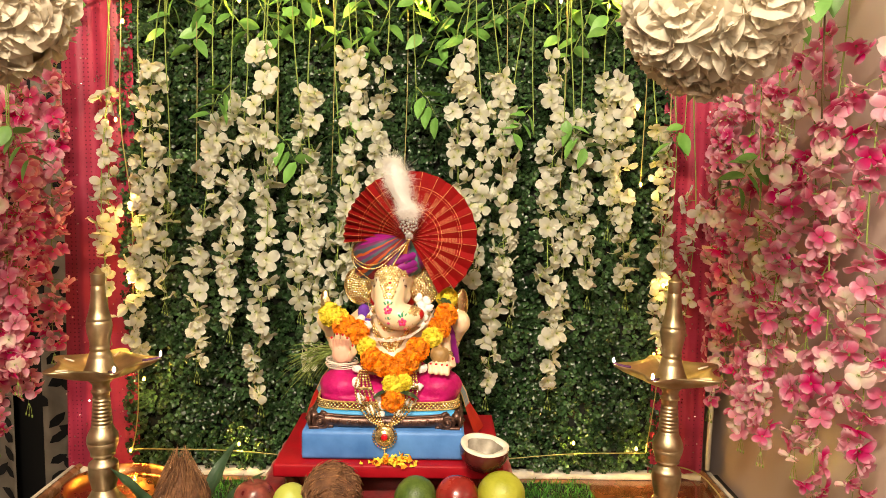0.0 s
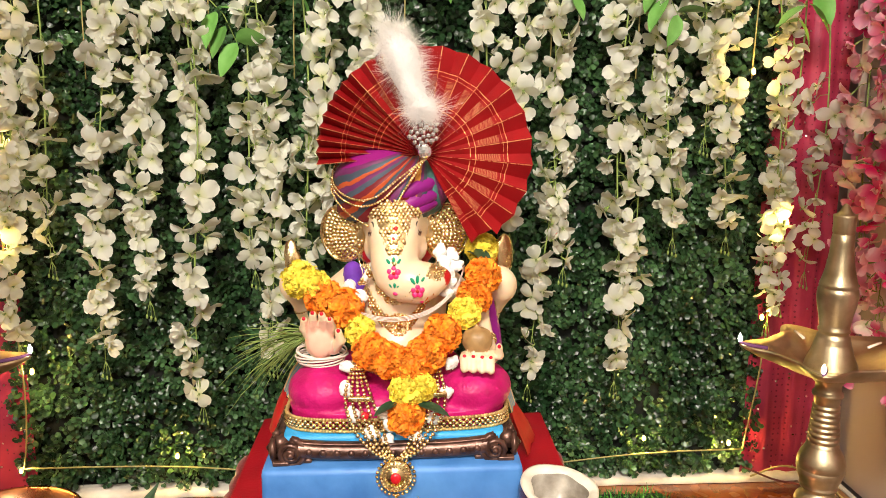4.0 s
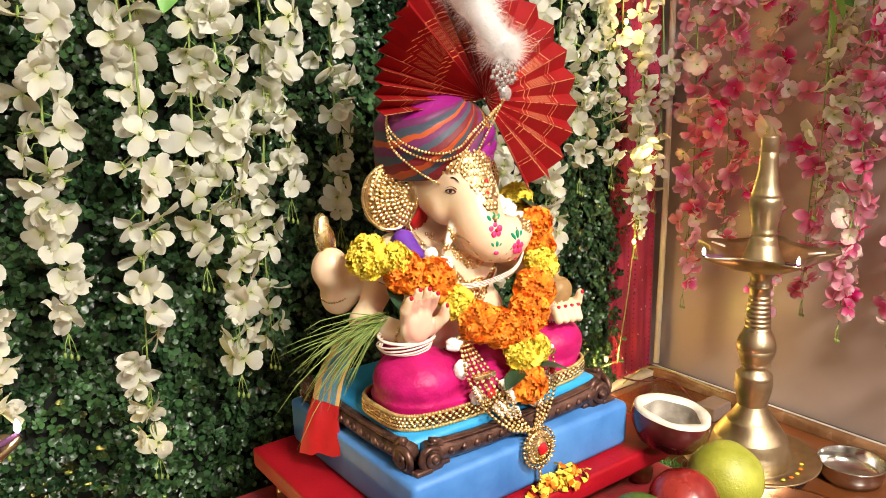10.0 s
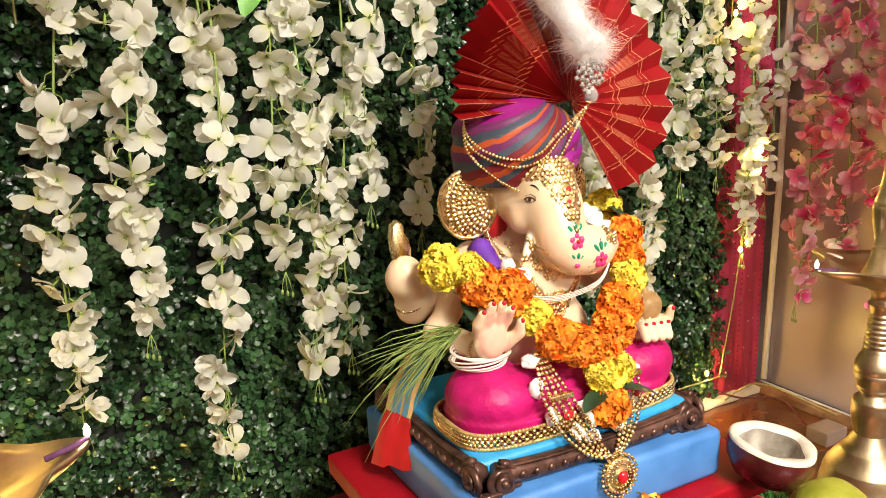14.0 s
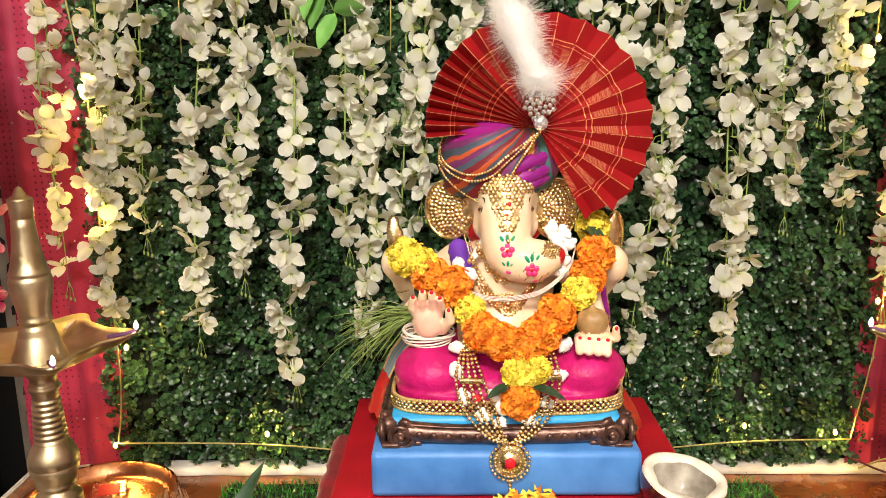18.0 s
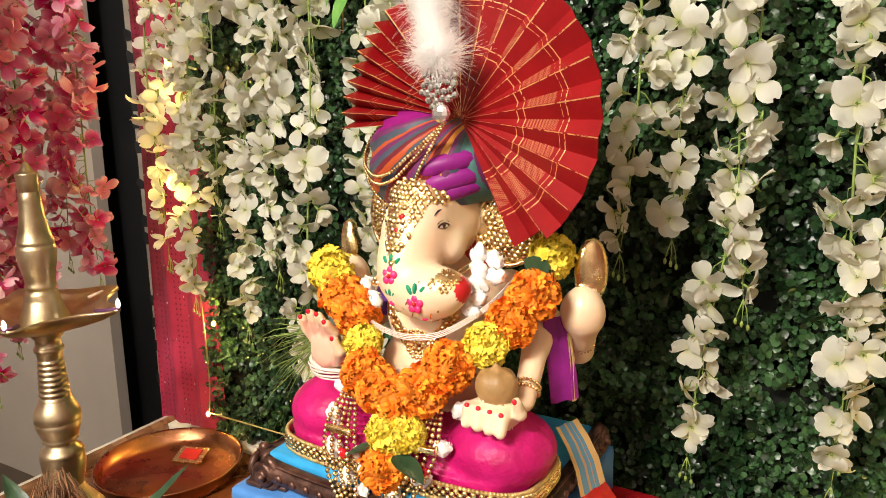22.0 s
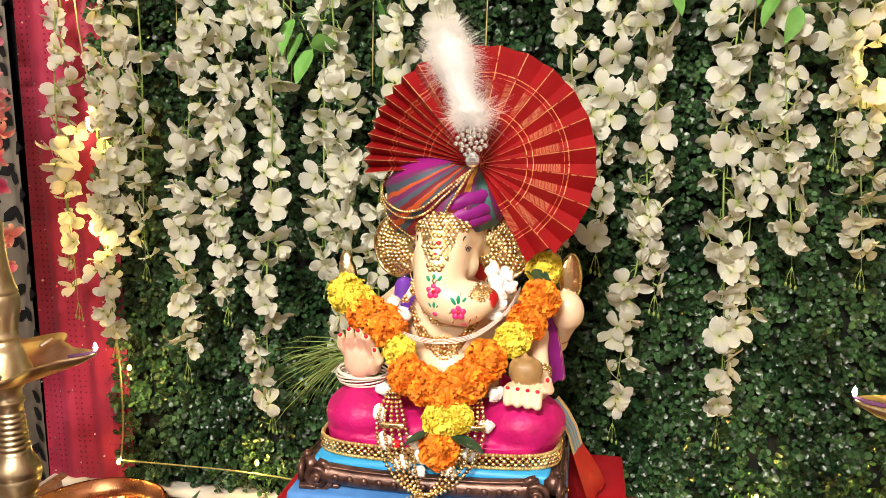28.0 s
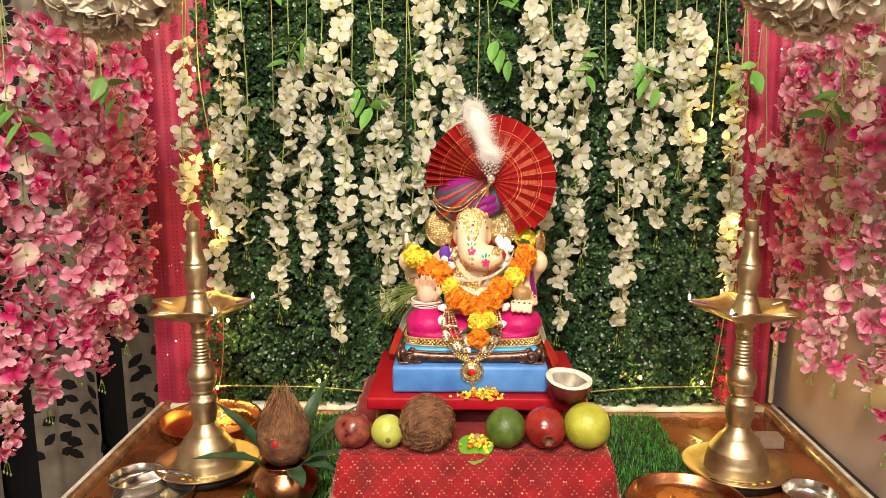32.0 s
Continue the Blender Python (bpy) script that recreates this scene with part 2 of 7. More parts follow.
SKIN = mat("cream_paint", (0.80, 0.585, 0.38), 0.36, 0.0, 0.05, 25, 0.05, 80, second=(0.84, 0.65, 0.45), sub=0.15, coat=0.15)
PALM = mat("rose_paint", (0.80, 0.45, 0.33), 0.42, 0.0, 0.08, 60, 0.03, 80)
DHOTI = mat("magenta_satin", (0.46, 0.006, 0.11), 0.46, 0.0, 0.2, 30, 0.6, 55, second=(0.58, 0.010, 0.17), depth=0.006, spec=0.3)
PURPLE = mat("purple_satin", (0.21, 0.010, 0.17), 0.45, 0.0, 0.2, 40, 0.2, 90, spec=0.3)
VIOLET = mat("violet_cloth", (0.13, 0.03, 0.35), 0.55, 0.0, 0.2, 40, 0.2, 90)
RED = mat("red_satin", (0.42, 0.006, 0.008), 0.45, 0.0, 0.15, 40, 0.12, 250)
BLUE = mat("sky_blue_paint", (0.050, 0.20, 0.56), 0.5, 0.0, 0.18, 16, 0.25, 60, second=(0.10, 0.29, 0.68))
BLUE2 = mat("cyan_blue_paint", (0.03, 0.33, 0.68), 0.45, 0.0, 0.1, 25, 0.1, 80)
BRONZE = mat("bronze_paint", (0.075, 0.034, 0.026), 0.33, 0.55, 0.35, 60, 0.3, 140, second=(0.19, 0.095, 0.07))
BLACK = mat("black_line", (0.01, 0.008, 0.008), 0.5, 0.0, 0.1, 40, 0.0)
WHITE = mat("ivory_white", (0.82, 0.78, 0.70), 0.45, 0.0, 0.05, 40, 0.05)
COTTON = mat("cotton_wool", (0.85, 0.82, 0.78), 0.95, 0.0, 0.05, 90, 0.8, 260, sheen=0.6)
THREAD = mat("cotton_thread", (0.78, 0.66, 0.58), 0.9, 0.0, 0.1, 90, 0.3, 400)

TAN = mat("tan_sweet", (0.36, 0.21, 0.08), 0.5, 0.0, 0.2, 80, 0.3, 120)
NAIL = mat("red_nail", (0.6, 0.01, 0.03), 0.25, 0.0, 0.05, 40, 0.0)
PINKPAINT = mat("pink_paint", (0.75, 0.03, 0.17), 0.4, 0.0, 0.05, 40, 0.0)
GREENPAINT = mat("green_paint", (0.0, 0.26, 0.12), 0.4, 0.0, 0.1, 40, 0.0)
PIPING = mat("green_stem", (0.22, 0.30, 0.07), 0.6, 0.0, 0.2, 60, 0.1)
TWIG = mat("brown_twig", (0.16, 0.10, 0.05), 0.7, 0.0, 0.2, 60, 0.2)
WIRE = mat("pale_yellow_wire", (0.36, 0.30, 0.11), 0.5, 0.0, 0.1, 60, 0.0)
LEAF = mat("boxwood_leaf", (0.012, 0.043, 0.015), 0.33, 0.0, 0.3, 9, 0.1, 300, second=(0.053, 0.120, 0.042), island=0.8, spec=0.5)
# backing nearly black: shade between leaves and blades is put into its colour
BACKING = mat("gap_shade_backing", (0.005, 0.007, 0.004), 0.9, 0.0, 0.3, 60, 0.4, 150)
VINE = mat("vine_leaf", (0.13, 0.34, 0.06), 0.45, 0.0, 0.2, 25, 0.15, 150, second=(0.22, 0.46, 0.12), rnd=0.2)
DARKLEAF = mat("mango_leaf", (0.022, 0.058, 0.024), 0.36, 0.0, 0.35, 30, 0.3, 90, second=(0.045, 0.095, 0.048))
BETEL = mat("betel_leaf", (0.12, 0.30, 0.03), 0.35, 0.0, 0.2, 40, 0.2, 120)
ORANGE = mat("orange_marigold", (0.90, 0.20, 0.005), 0.75, 0.0, 0.2, 110, 0.0, second=(0.98, 0.33, 0.014), island=0.30)
YELLOW = mat("yellow_marigold", (0.86, 0.66, 0.05), 0.75, 0.0, 0.2, 110, 0.0, second=(0.94, 0.76, 0.08), island=0.18)
FEATHER = ramp_by_uv(mat("white_feather", (0.88, 0.86, 0.84), 0.85, 0.0, 0.02, 60, 0.0), 1, [(0.0, (0.95, 0.94, 0.93)), (1.0, (0.97, 0.96, 0.95))], backlit=0.6)
WHITEPETAL = ramp_by_uv(mat("white_petal", (0.8, 0.78, 0.6), 0.62, bump=0.2, bscale=300), 1,
                        [(0.0, (0.50, 0.58, 0.15)), (0.22, (0.77, 0.77, 0.47)), (0.5, (0.85, 0.845, 0.70)), (1.0, (0.87, 0.865, 0.77))], wobble=0.14, rnd=0.3, backlit=0.48)
PINKPETAL = ramp_by_uv(mat("pink_petal", (0.8, 0.3, 0.4), 0.6, bump=0.2, bscale=300), 1,
                       [(0.0, (0.74, 0.34, 0.30)), (0.25, (0.72, 0.09, 0.22)), (0.65, (0.76, 0.14, 0.31)), (0.9, (0.81, 0.27, 0.43)), (1.0, (0.85, 0.42, 0.54))], wobble=0.3, rnd=0.35, backlit=0.45)
BLUSHPETAL = ramp_by_uv(mat("blush_petal", (0.8, 0.7, 0.6), 0.6, bump=0.2, bscale=300), 1,
                        [(0.0, (0.55, 0.50, 0.20)), (0.4, (0.82, 0.74, 0.58)), (0.7, (0.84, 0.68, 0.60)), (1.0, (0.84, 0.52, 0.52))], wobble=0.35, rnd=0.2, backlit=0.35)
LACE = mat("gold_lace", (0.60, 0.40, 0.14), 0.45, 0.6, 0.3, 120, 0.6, 420, second=(0.78, 0.56, 0.24))
POMPETAL = ramp_by_uv(mat("cream_crepe", (0.66, 0.57, 0.43), 0.9, 0.0, 0.12, 35, 0.5, 160), 1, [(0.0, (0.62, 0.53, 0.39)), (0.6, (0.70, 0.62, 0.49)), (1.0, (0.75, 0.68, 0.56))], wobble=0.3, backlit=0.5)
BULB = mat("warm_bulb", (1, 0.8, 0.4), 0.4, 0, 0, 10, 0, emit=(1.0, 0.58, 0.12), strength=4)
FLAME = mat("oil_flame", (1, 0.9, 0.8), 0.4, 0, 0, 10, 0, emit=(1.0, 0.86, 0.74), strength=30)
WICK = mat("burnt_wick", (0.10, 0.03, 0.10), 0.8, 0, 0.2, 60, 0.1)
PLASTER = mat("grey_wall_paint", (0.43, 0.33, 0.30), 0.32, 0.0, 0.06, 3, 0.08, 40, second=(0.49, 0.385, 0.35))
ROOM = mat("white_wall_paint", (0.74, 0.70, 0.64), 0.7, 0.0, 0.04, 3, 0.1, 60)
# near-black colour in place of the darkness in the unlit gaps
DARK = mat("unlit_gap_black", (0.008, 0.008, 0.009), 0.6, 0.0, 0.2, 5, 0.0)
FLOORTILE = mat("brown_floor", (0.10, 0.07, 0.05), 0.3, 0.0, 0.2, 4, 0.05)
TABLEWOOD = mat("polished_wood", (0.12, 0.034, 0.010), 0.28, 0.0, 0.35, 6, 0.08, 60, second=(0.22, 0.068, 0.019), coat=0.4)
RAILWOOD = mat("moulding_wood", (0.17, 0.075, 0.032), 0.26, 0.0, 0.3, 20, 0.15, 120, second=(0.27, 0.14, 0.07), coat=0.5)
WHITETRIM = mat("chipped_white_trim", (0.62, 0.56, 0.48), 0.6, 0.0, 0.25, 22, 0.3, 90, second=(0.75, 0.70, 0.62))
SPANGLE = mat("pink_gold_spangle", (0.80, 0.46, 0.30), 0.3, 0.7, 0.1, 90, 0.0)
GRASS = mat("turf_blade", (0.016, 0.135, 0.010), 0.5, 0.0, 0.2, 30, 0.0, island=0.5, second=(0.040, 0.235, 0.022))
HUSK = mat("coconut_husk", (0.105, 0.038, 0.018), 0.85, 0.0, 0.4, 45, 0.9, 110, second=(0.22, 0.095, 0.042), depth=0.005)
FIBRE = mat("coconut_fibre", (0.26, 0.125, 0.058), 0.8, 0.0, 0.25, 60, 0.0, island=0.5)
SHELL = mat("dark_red_shell", (0.085, 0.012, 0.012), 0.25, 0.0, 0.3, 30, 0.15, 90, coat=0.4)
KERNEL = mat("coconut_flesh", (0.74, 0.69, 0.58), 0.38, 0.0, 0.14, 50, 0.4, 120)
HOLLOW = mat("wet_coconut_hollow", (0.34, 0.29, 0.23), 0.18, 0.0, 0.35, 38, 0.5, 70, second=(0.56, 0.51, 0.44))
APPLE = mat("dark_red_apple", (0.14, 0.010, 0.016), 0.3, 0.0, 0.5, 55, 0.05, 90, second=(0.33, 0.085, 0.06))
GUAVA = mat("pale_green_guava", (0.42, 0.46, 0.09), 0.45, 0.0, 0.15, 30, 0.25, 100)
LIME = mat("green_citrus", (0.045, 0.105, 0.016), 0.42, 0.0, 0.35, 40, 0.5, 260, second=(0.105, 0.165, 0.026))
POME = mat("pomegranate_skin", (0.22, 0.008, 0.010), 0.26, 0.0, 0.4, 25, 0.1, 90, second=(0.35, 0.030, 0.022), coat=0.3)
MOSAMBI = mat("yellow_green_citrus", (0.34, 0.36, 0.03), 0.42, 0.0, 0.2, 30, 0.5, 260, second=(0.45, 0.45, 0.06))
PACKETRED = mat("packet_red", (0.5, 0.02, 0.02), 0.4, 0, 0.2, 60, 0.1)
BOXWHITE = mat("off_white_plastic", (0.24, 0.17, 0.13), 0.5, 0, 0.1, 60, 0.05)
JALI = mat("jali_board", (0.48, 0.42, 0.36), 0.55, 0.0, 0.06, 4, 0.1, 50)
# emission in place of the lamplight in the room behind the lattice
GLOWWALL = mat("glowing_room_beyond", (0.8, 0.6, 0.35), 0.6, 0, 0.3, 9, 0.0, emit=(1.0, 0.72, 0.36), strength=0.9)

# ---- the room ----
TZ = 0.75                     # table top
XL, XR, YB = -0.97, 0.735, 2.0  # inner edges of the table's rail, and its back


def wall(name, lo, hi, m, label, category="wall"):
    return single(name, Shape().box(lo, hi, 0), m, label, category, kind="structure", smooth=False)


wall("floor", (-3.4, -2.6, -0.1), (1.4, 3.2, 0.0), FLOORTILE, "dark brown tiled floor below the table", "floor")
wall("ceiling", (-3.4, -2.6, 2.75), (1.4, 3.2, 2.85), ROOM, "plain white painted ceiling", "ceiling")
wall("wall_south", (-3.4, -2.7, 0.0), (1.4, -2.6, 2.75), ROOM, "white painted wall behind the viewer")
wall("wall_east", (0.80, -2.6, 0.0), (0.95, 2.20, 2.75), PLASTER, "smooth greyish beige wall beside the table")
wall("wall_west", (-3.4, -2.6, 0.0), (-3.3, 3.2, 2.75), ROOM, "plain white wall across the room")
# its black colour stands for the unlit opening between the curtains
wall("wall_north", (-2.02, 2.62, 0.0), (1.4, 2.72, 2.75), DARK, "near-black wall standing in for the darkness behind the backdrop")
# added panel: keeps the glow beyond out of the dark gap
wall("gap_blocker", (-2.04, 2.545, 0.0), (-2.02, 3.1, 2.75), DARK, "added near-black panel blocking the glowing wall from the gap")
# glows by itself; no lamp is built in the next room
wall("wall_far", (-3.3, 3.1, 0.0), (-1.9, 3.2, 2.75), GLOWWALL, "self-glowing wall standing in for the lit next room", "wall")

# pierced partition: a board with a band of petal-shaped holes
jali = thing("partition", (-2.35, 2.52, 0.0), "grey-beige partition board with a pierced lattice of petal holes", "partition", kind="structure")
sh = Shape()
cell, z0, z1 = 0.14, 1.0, 2.52
x0, x1 = -2.52, -2.10
sh.box((-3.3, 2.5, 0.0), (-1.85, 2.54, z0), 0)
sh.box((-3.3, 2.5, z1), (-1.85, 2.54, 2.75), 0)
sh.box((-3.3, 2.5, z0), (x0, 2.54, z1), 0)
sh.box((x1, 2.5, z0), (-1.85, 2.54, z1), 0)
part("board", sh, JALI, jali, smooth=False)
for i in range(3):
    for k in range(11):
        cx, cz = x0 + cell * (i + 0.5), z0 + cell * (k + 0.5)
        ring = Shape()
        pts = []
        for r, y in ((0.062, 2.5), (0.074, 2.5), (0.074, 2.54), (0.062, 2.54), (0.062, 2.5)):
            pts.append([(cx + r * math.cos(TAU * j / 20), y, cz + r * math.sin(TAU * j / 20)) for j in range(20)])
        ring.grid(pts, wrap=True)
        for a in (45, 135):
            d = Vector((math.cos(radians(a)), 0, math.sin(radians(a))))
            n = Vector((-d.z, 0, d.x))
            p = Vector((cx, 2.52, cz))
            ring.tube([p - d * 0.098, p - d * 0.05, p, p + d * 0.05, p + d * 0.098], [0.02, 0.012, 0.02, 0.012, 0.02], 5)
        part("lattice_ring", ring, JALI, jali)


CURTAIN = mat("leaf_print_cloth", (0.34, 0.29, 0.235), 0.8, 0.0, 0.3, 9, 0.3, 300, second=(0.47, 0.41, 0.34))
PRINT = mat("black_leaf_print", (0.012, 0.012, 0.014), 0.8, 0.0, 0.2, 30, 0.0)


def folded(x, amp, waves, phase):
    return amp * math.sin(waves * x + phase)


def leaf_curtain(x0, x1, y, seed):
    t = thing("curtain", ((x0 + x1) / 2, y, 0.02), "greyish beige curtain with a black leaf print", "curtain", "leaf-print curtains")
    rnd = random.Random(seed)
    yf = lambda x: y + folded(x, 0.013, 42, seed) + folded(x, 0.003, 95, 1)
    n = 40
    pts = [[(x0 + (x1 - x0) * j / n, yf(x0 + (x1 - x0) * j / n), 0.02 + (2.4 - 0.02) * i / 12) for j in range(n + 1)] for i in range(13)]
    part("cloth", Shape().grid(pts), CURTAIN, t)
    pr = Shape()
    for s in range(int((x1 - x0) / 0.075) + 1):
        sx = x0 + 0.025 + s * 0.075
        z = 0.3 + rnd.random() * 0.05
        while z < 2.2:
            side = 1 if rnd.random() < 0.5 else -1
            l, w = 0.050 + rnd.random() * 0.024, 0.015 + rnd.random() * 0.007
            a = radians(90 - side * (35 + rnd.random() * 30))
            ps = []
            for u, v in ((0, 0), (0.3, 0.9), (0.65, 0.85), (1, 0), (0.65, -0.85), (0.3, -0.9)):
                px = min(max(sx + math.cos(a) * u * l - math.sin(a) * v * w, x0), x1)
                pz = z + math.sin(a) * u * l + math.cos(a) * v * w
                ps.append((px, yf(px) - 0.005, pz))
            ps.append((sx + math.cos(a) * 0.5 * l, yf(sx + math.cos(a) * 0.5 * l) - 0.005, z + math.sin(a) * 0.5 * l))
            pr.add(ps, [(q, (q + 1) % 6, 6) for q in range(6)])
            z += 0.050 + rnd.random() * 0.03
    part("leaf_print", pr, PRINT, t)["kind"] = "stuff"
    return t


leaf_curtain(-1.725, -1.47, 2.575, 3)
leaf_curtain(-1.37, -1.20, 2.575, 5)

# ---- the table ----
table = thing("table", (-0.12, 1.3, 0.0), "low table with a polished reddish brown top and a moulded rim", "table")
part("tabletop", Shape().box((XL - 0.02, 0.75, TZ - 0.035), (XR + 0.02, YB + 0.06, TZ), 0.002), TABLEWOOD, table, smooth=False)
for lx in (XL + 0.05, XR - 0.05):
    for ly in (0.85, 1.95):
        part("leg", Shape().box((lx - 0.03, ly - 0.03, 0.0), (lx + 0.03, ly + 0.03, TZ - 0.036), 0.004), RAILWOOD, table, smooth=False)


def moulding(x, side):
    prof = [(0, 0.001), (0.000, 0.012), (0.005, 0.020), (0.012, 0.023), (0.019, 0.020), (0.024, 0.012), (0.024, 0.001)]
    ys = [0.75 + (YB + 0.02 - 0.75) * i / 30 for i in range(31)]
    return Shape().grid([[(x + side * (p[0] - 0.002), y, TZ + p[1]) for p in prof] for y in ys])


part("rim", moulding(XR, 1), RAILWOOD, table)
part("rim", moulding(XL, -1), RAILWOOD, table)
part("edge_strip", Shape().box((XR + 0.024, 0.75, TZ - 0.03), (XR + 0.034, YB + 0.02, TZ + 0.016), 0.002), WHITETRIM, table, "chipped white edge strip", False)
part("edge_strip", Shape().box((XL - 0.034, 0.75, TZ - 0.03), (XL - 0.024, YB + 0.02, TZ + 0.016), 0.002), WHITETRIM, table, "chipped white edge strip", False)
part("black_edging", Shape().box((XR + 0.036, 0.75, TZ - 0.03), (XR + 0.054, YB + 0.02, TZ + 0.008), 0.002), BLACK, table, "black outer edging", False)
sh = Shape()
n = 60
sh.grid([[(XL + (XR - XL) * i / n, YB - 0.006 - 0.004 * noise.noise((i * 0.4, 0, 0)), TZ + 0.001) for i in range(n + 1)],
         [(XL + (XR - XL) * i / n, YB - 0.008 - 0.004 * noise.noise((i * 0.4, 0, 0)), TZ + 0.014 + 0.003 * noise.noise((i * 0.7, 3, 0))) for i in range(n + 1)],
         [(XL + (XR - XL) * i / n, YB + 0.03, TZ + 0.015) for i in range(n + 1)]])
part("back_strip", sh, WHITETRIM, table, "rough white board edge under the leaf panel")

# ---- the leaf panel ----
PX0, PX1, PZ0, PZ1 = -0.835, 0.605, TZ + 0.03, 2.25
panel = thing("leaf_panel", ((PX0 + PX1) / 2, 2.04, PZ0), "dense artificial boxwood hedge panel with glossy small leaves", "hedge panel", kind="structure")
# black sheet deepens the shaded gaps between the leaves
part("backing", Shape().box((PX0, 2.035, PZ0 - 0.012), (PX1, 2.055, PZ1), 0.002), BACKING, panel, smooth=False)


def boxwood(count, seed):
    """Sprigs of six round leaves; some sit deep in the mat and leave dark hollows between the proud ones."""
    g = np.random.default_rng(seed)
    px = g.uniform(PX0 - 0.005, PX1 + 0.005, count)
    pz = g.uniform(PZ0 - 0.008, PZ1, count)
    wav = np.sin(px * 83 + 2 * np.sin(pz * 41)) * np.sin(pz * 77 + 2 * np.sin(px * 53)) + 0.5 * np.sin(px * 151 + pz * 127)
    py = 2.018 - 0.011 * wav + g.uniform(-0.012, 0.012, count)
    py = np.where(g.random(count) < 0.14, py - 0.010, py)
    axis = np.stack([g.normal(0, 0.5, count), -np.ones(count), g.normal(0.25, 0.5, count)], 1)
    axis /= np.linalg.norm(axis, axis=1)[:, None]
    ref = np.stack([g.normal(size=count), g.normal(size=count) * 0.2, g.normal(size=count)], 1)
    e1 = np.cross(axis, ref)
    e1 /= np.linalg.norm(e1, axis=1)[:, None]
    e2 = np.cross(axis, e1)
    base = np.stack([px, py, pz], 1)
    rim = np.array([(0.0, 0.05), (-0.44, 0.42), (-0.38, 0.85), (0.0, 1.02), (0.38, 0.85), (0.44, 0.42)])
    big = g.uniform(0.75, 1.25, count)
    vs, fs = [], []
    off = 0
    for level, (h, tilt, size) in enumerate(((0.001, 0.10, 0.0118), (0.006, 0.45, 0.0108), (0.010, 0.85, 0.0080))):
        for side in (0, 1):
            ang = level * math.pi / 2 + side * math.pi + g.normal(0, 0.3, count)
            rad = e1 * np.cos(ang)[:, None] + e2 * np.sin(ang)[:, None]
            tl = tilt + g.normal(0, 0.25, count)
            d = rad * np.cos(tl)[:, None] + axis * np.sin(tl)[:, None]
            nrm = axis * np.cos(tl)[:, None] - rad * np.sin(tl)[:, None]
            s = np.cross(d, nrm)
            sz = size * big * g.uniform(0.85, 1.15, count)
            o = base + axis * h
            pts = [o + (d * v + s * u + nrm * (0.22 * abs(u) - 0.12 * v * v)) * sz[:, None] for u, v in rim]
            pts.append(o + (d * 0.55 - nrm * 0.06) * sz[:, None])
            vs.append(np.stack(pts, 1).reshape(-1, 3))
            idx = off + np.arange(count)[:, None, None] * 7
            tri = np.array([(i, (i + 1) % 6, 6) for i in range(6)])[None]
            fs.append((idx + tri).reshape(-1, 3))
            off += count * 7
    return np.concatenate(vs), np.concatenate(fs)


vs, fs = boxwood(18500, 11)
me = bpy.data.meshes.new("leaves")
me.vertices.add(len(vs)), me.vertices.foreach_set("co", (vs - np.array(panel.location)).ravel())
me.loops.add(fs.size), me.loops.foreach_set("vertex_index", fs.ravel().astype(np.int32))
me.polygons.add(len(fs)), me.polygons.foreach_set("loop_start", np.arange(0, fs.size, 3, dtype=np.int32))
me.update(calc_edges=True)
me.materials.append(LEAF)
me.polygons.foreach_set("use_smooth", [True] * len(fs))
leaves = part("leaves", me, LEAF, panel)
leaves["kind"] = "stuff"


# ---- magenta sequinned drapes ----
def sequin_material():
    m = mat("magenta_sequin_cloth", (0.37, 0.026, 0.068), 0.45, 0.0, 0.15, 12, 0.2, 300, second=(0.46, 0.042, 0.100), spec=0.35)
    nt, bs = nodes_of(m)
    tc = nt.nodes.new("ShaderNodeTexCoord")
    vo = nt.nodes.new("ShaderNodeTexVoronoi")
    vo.inputs["Scale"].default_value, vo.inputs["Randomness"].default_value = 85, 0.15
    nt.links.new(tc.outputs["Object"], vo.inputs["Vector"])
    cr = nt.nodes.new("ShaderNodeValToRGB")
    cr.color_ramp.elements[0].position, cr.color_ramp.elements[0].color = 0.16, (1, 1, 1, 1)
    cr.color_ramp.elements[1].position, cr.color_ramp.elements[1].color = 0.22, (0, 0, 0, 1)
    nt.links.new(vo.outputs["Distance"], cr.inputs["Fac"])
    old = bs.inputs["Base Color"].links[0].from_socket
    mx = nt.nodes.new("ShaderNodeMix")
    mx.data_type = "RGBA"
    nt.links.new(cr.outputs["Color"], mx.inputs[0])
    nt.links.new(old, mx.inputs[6])
    mx.inputs[7].default_value = (0.17, 0.008, 0.03, 1)
    nt.links.new(mx.outputs[2], bs.inputs["Base Color"])
    return m


SEQUIN = sequin_material()
GLINT = mat("sequin_glint", (0.95, 0.75, 0.7), 0.12, 1.0, 0.1, 90, 0.0)


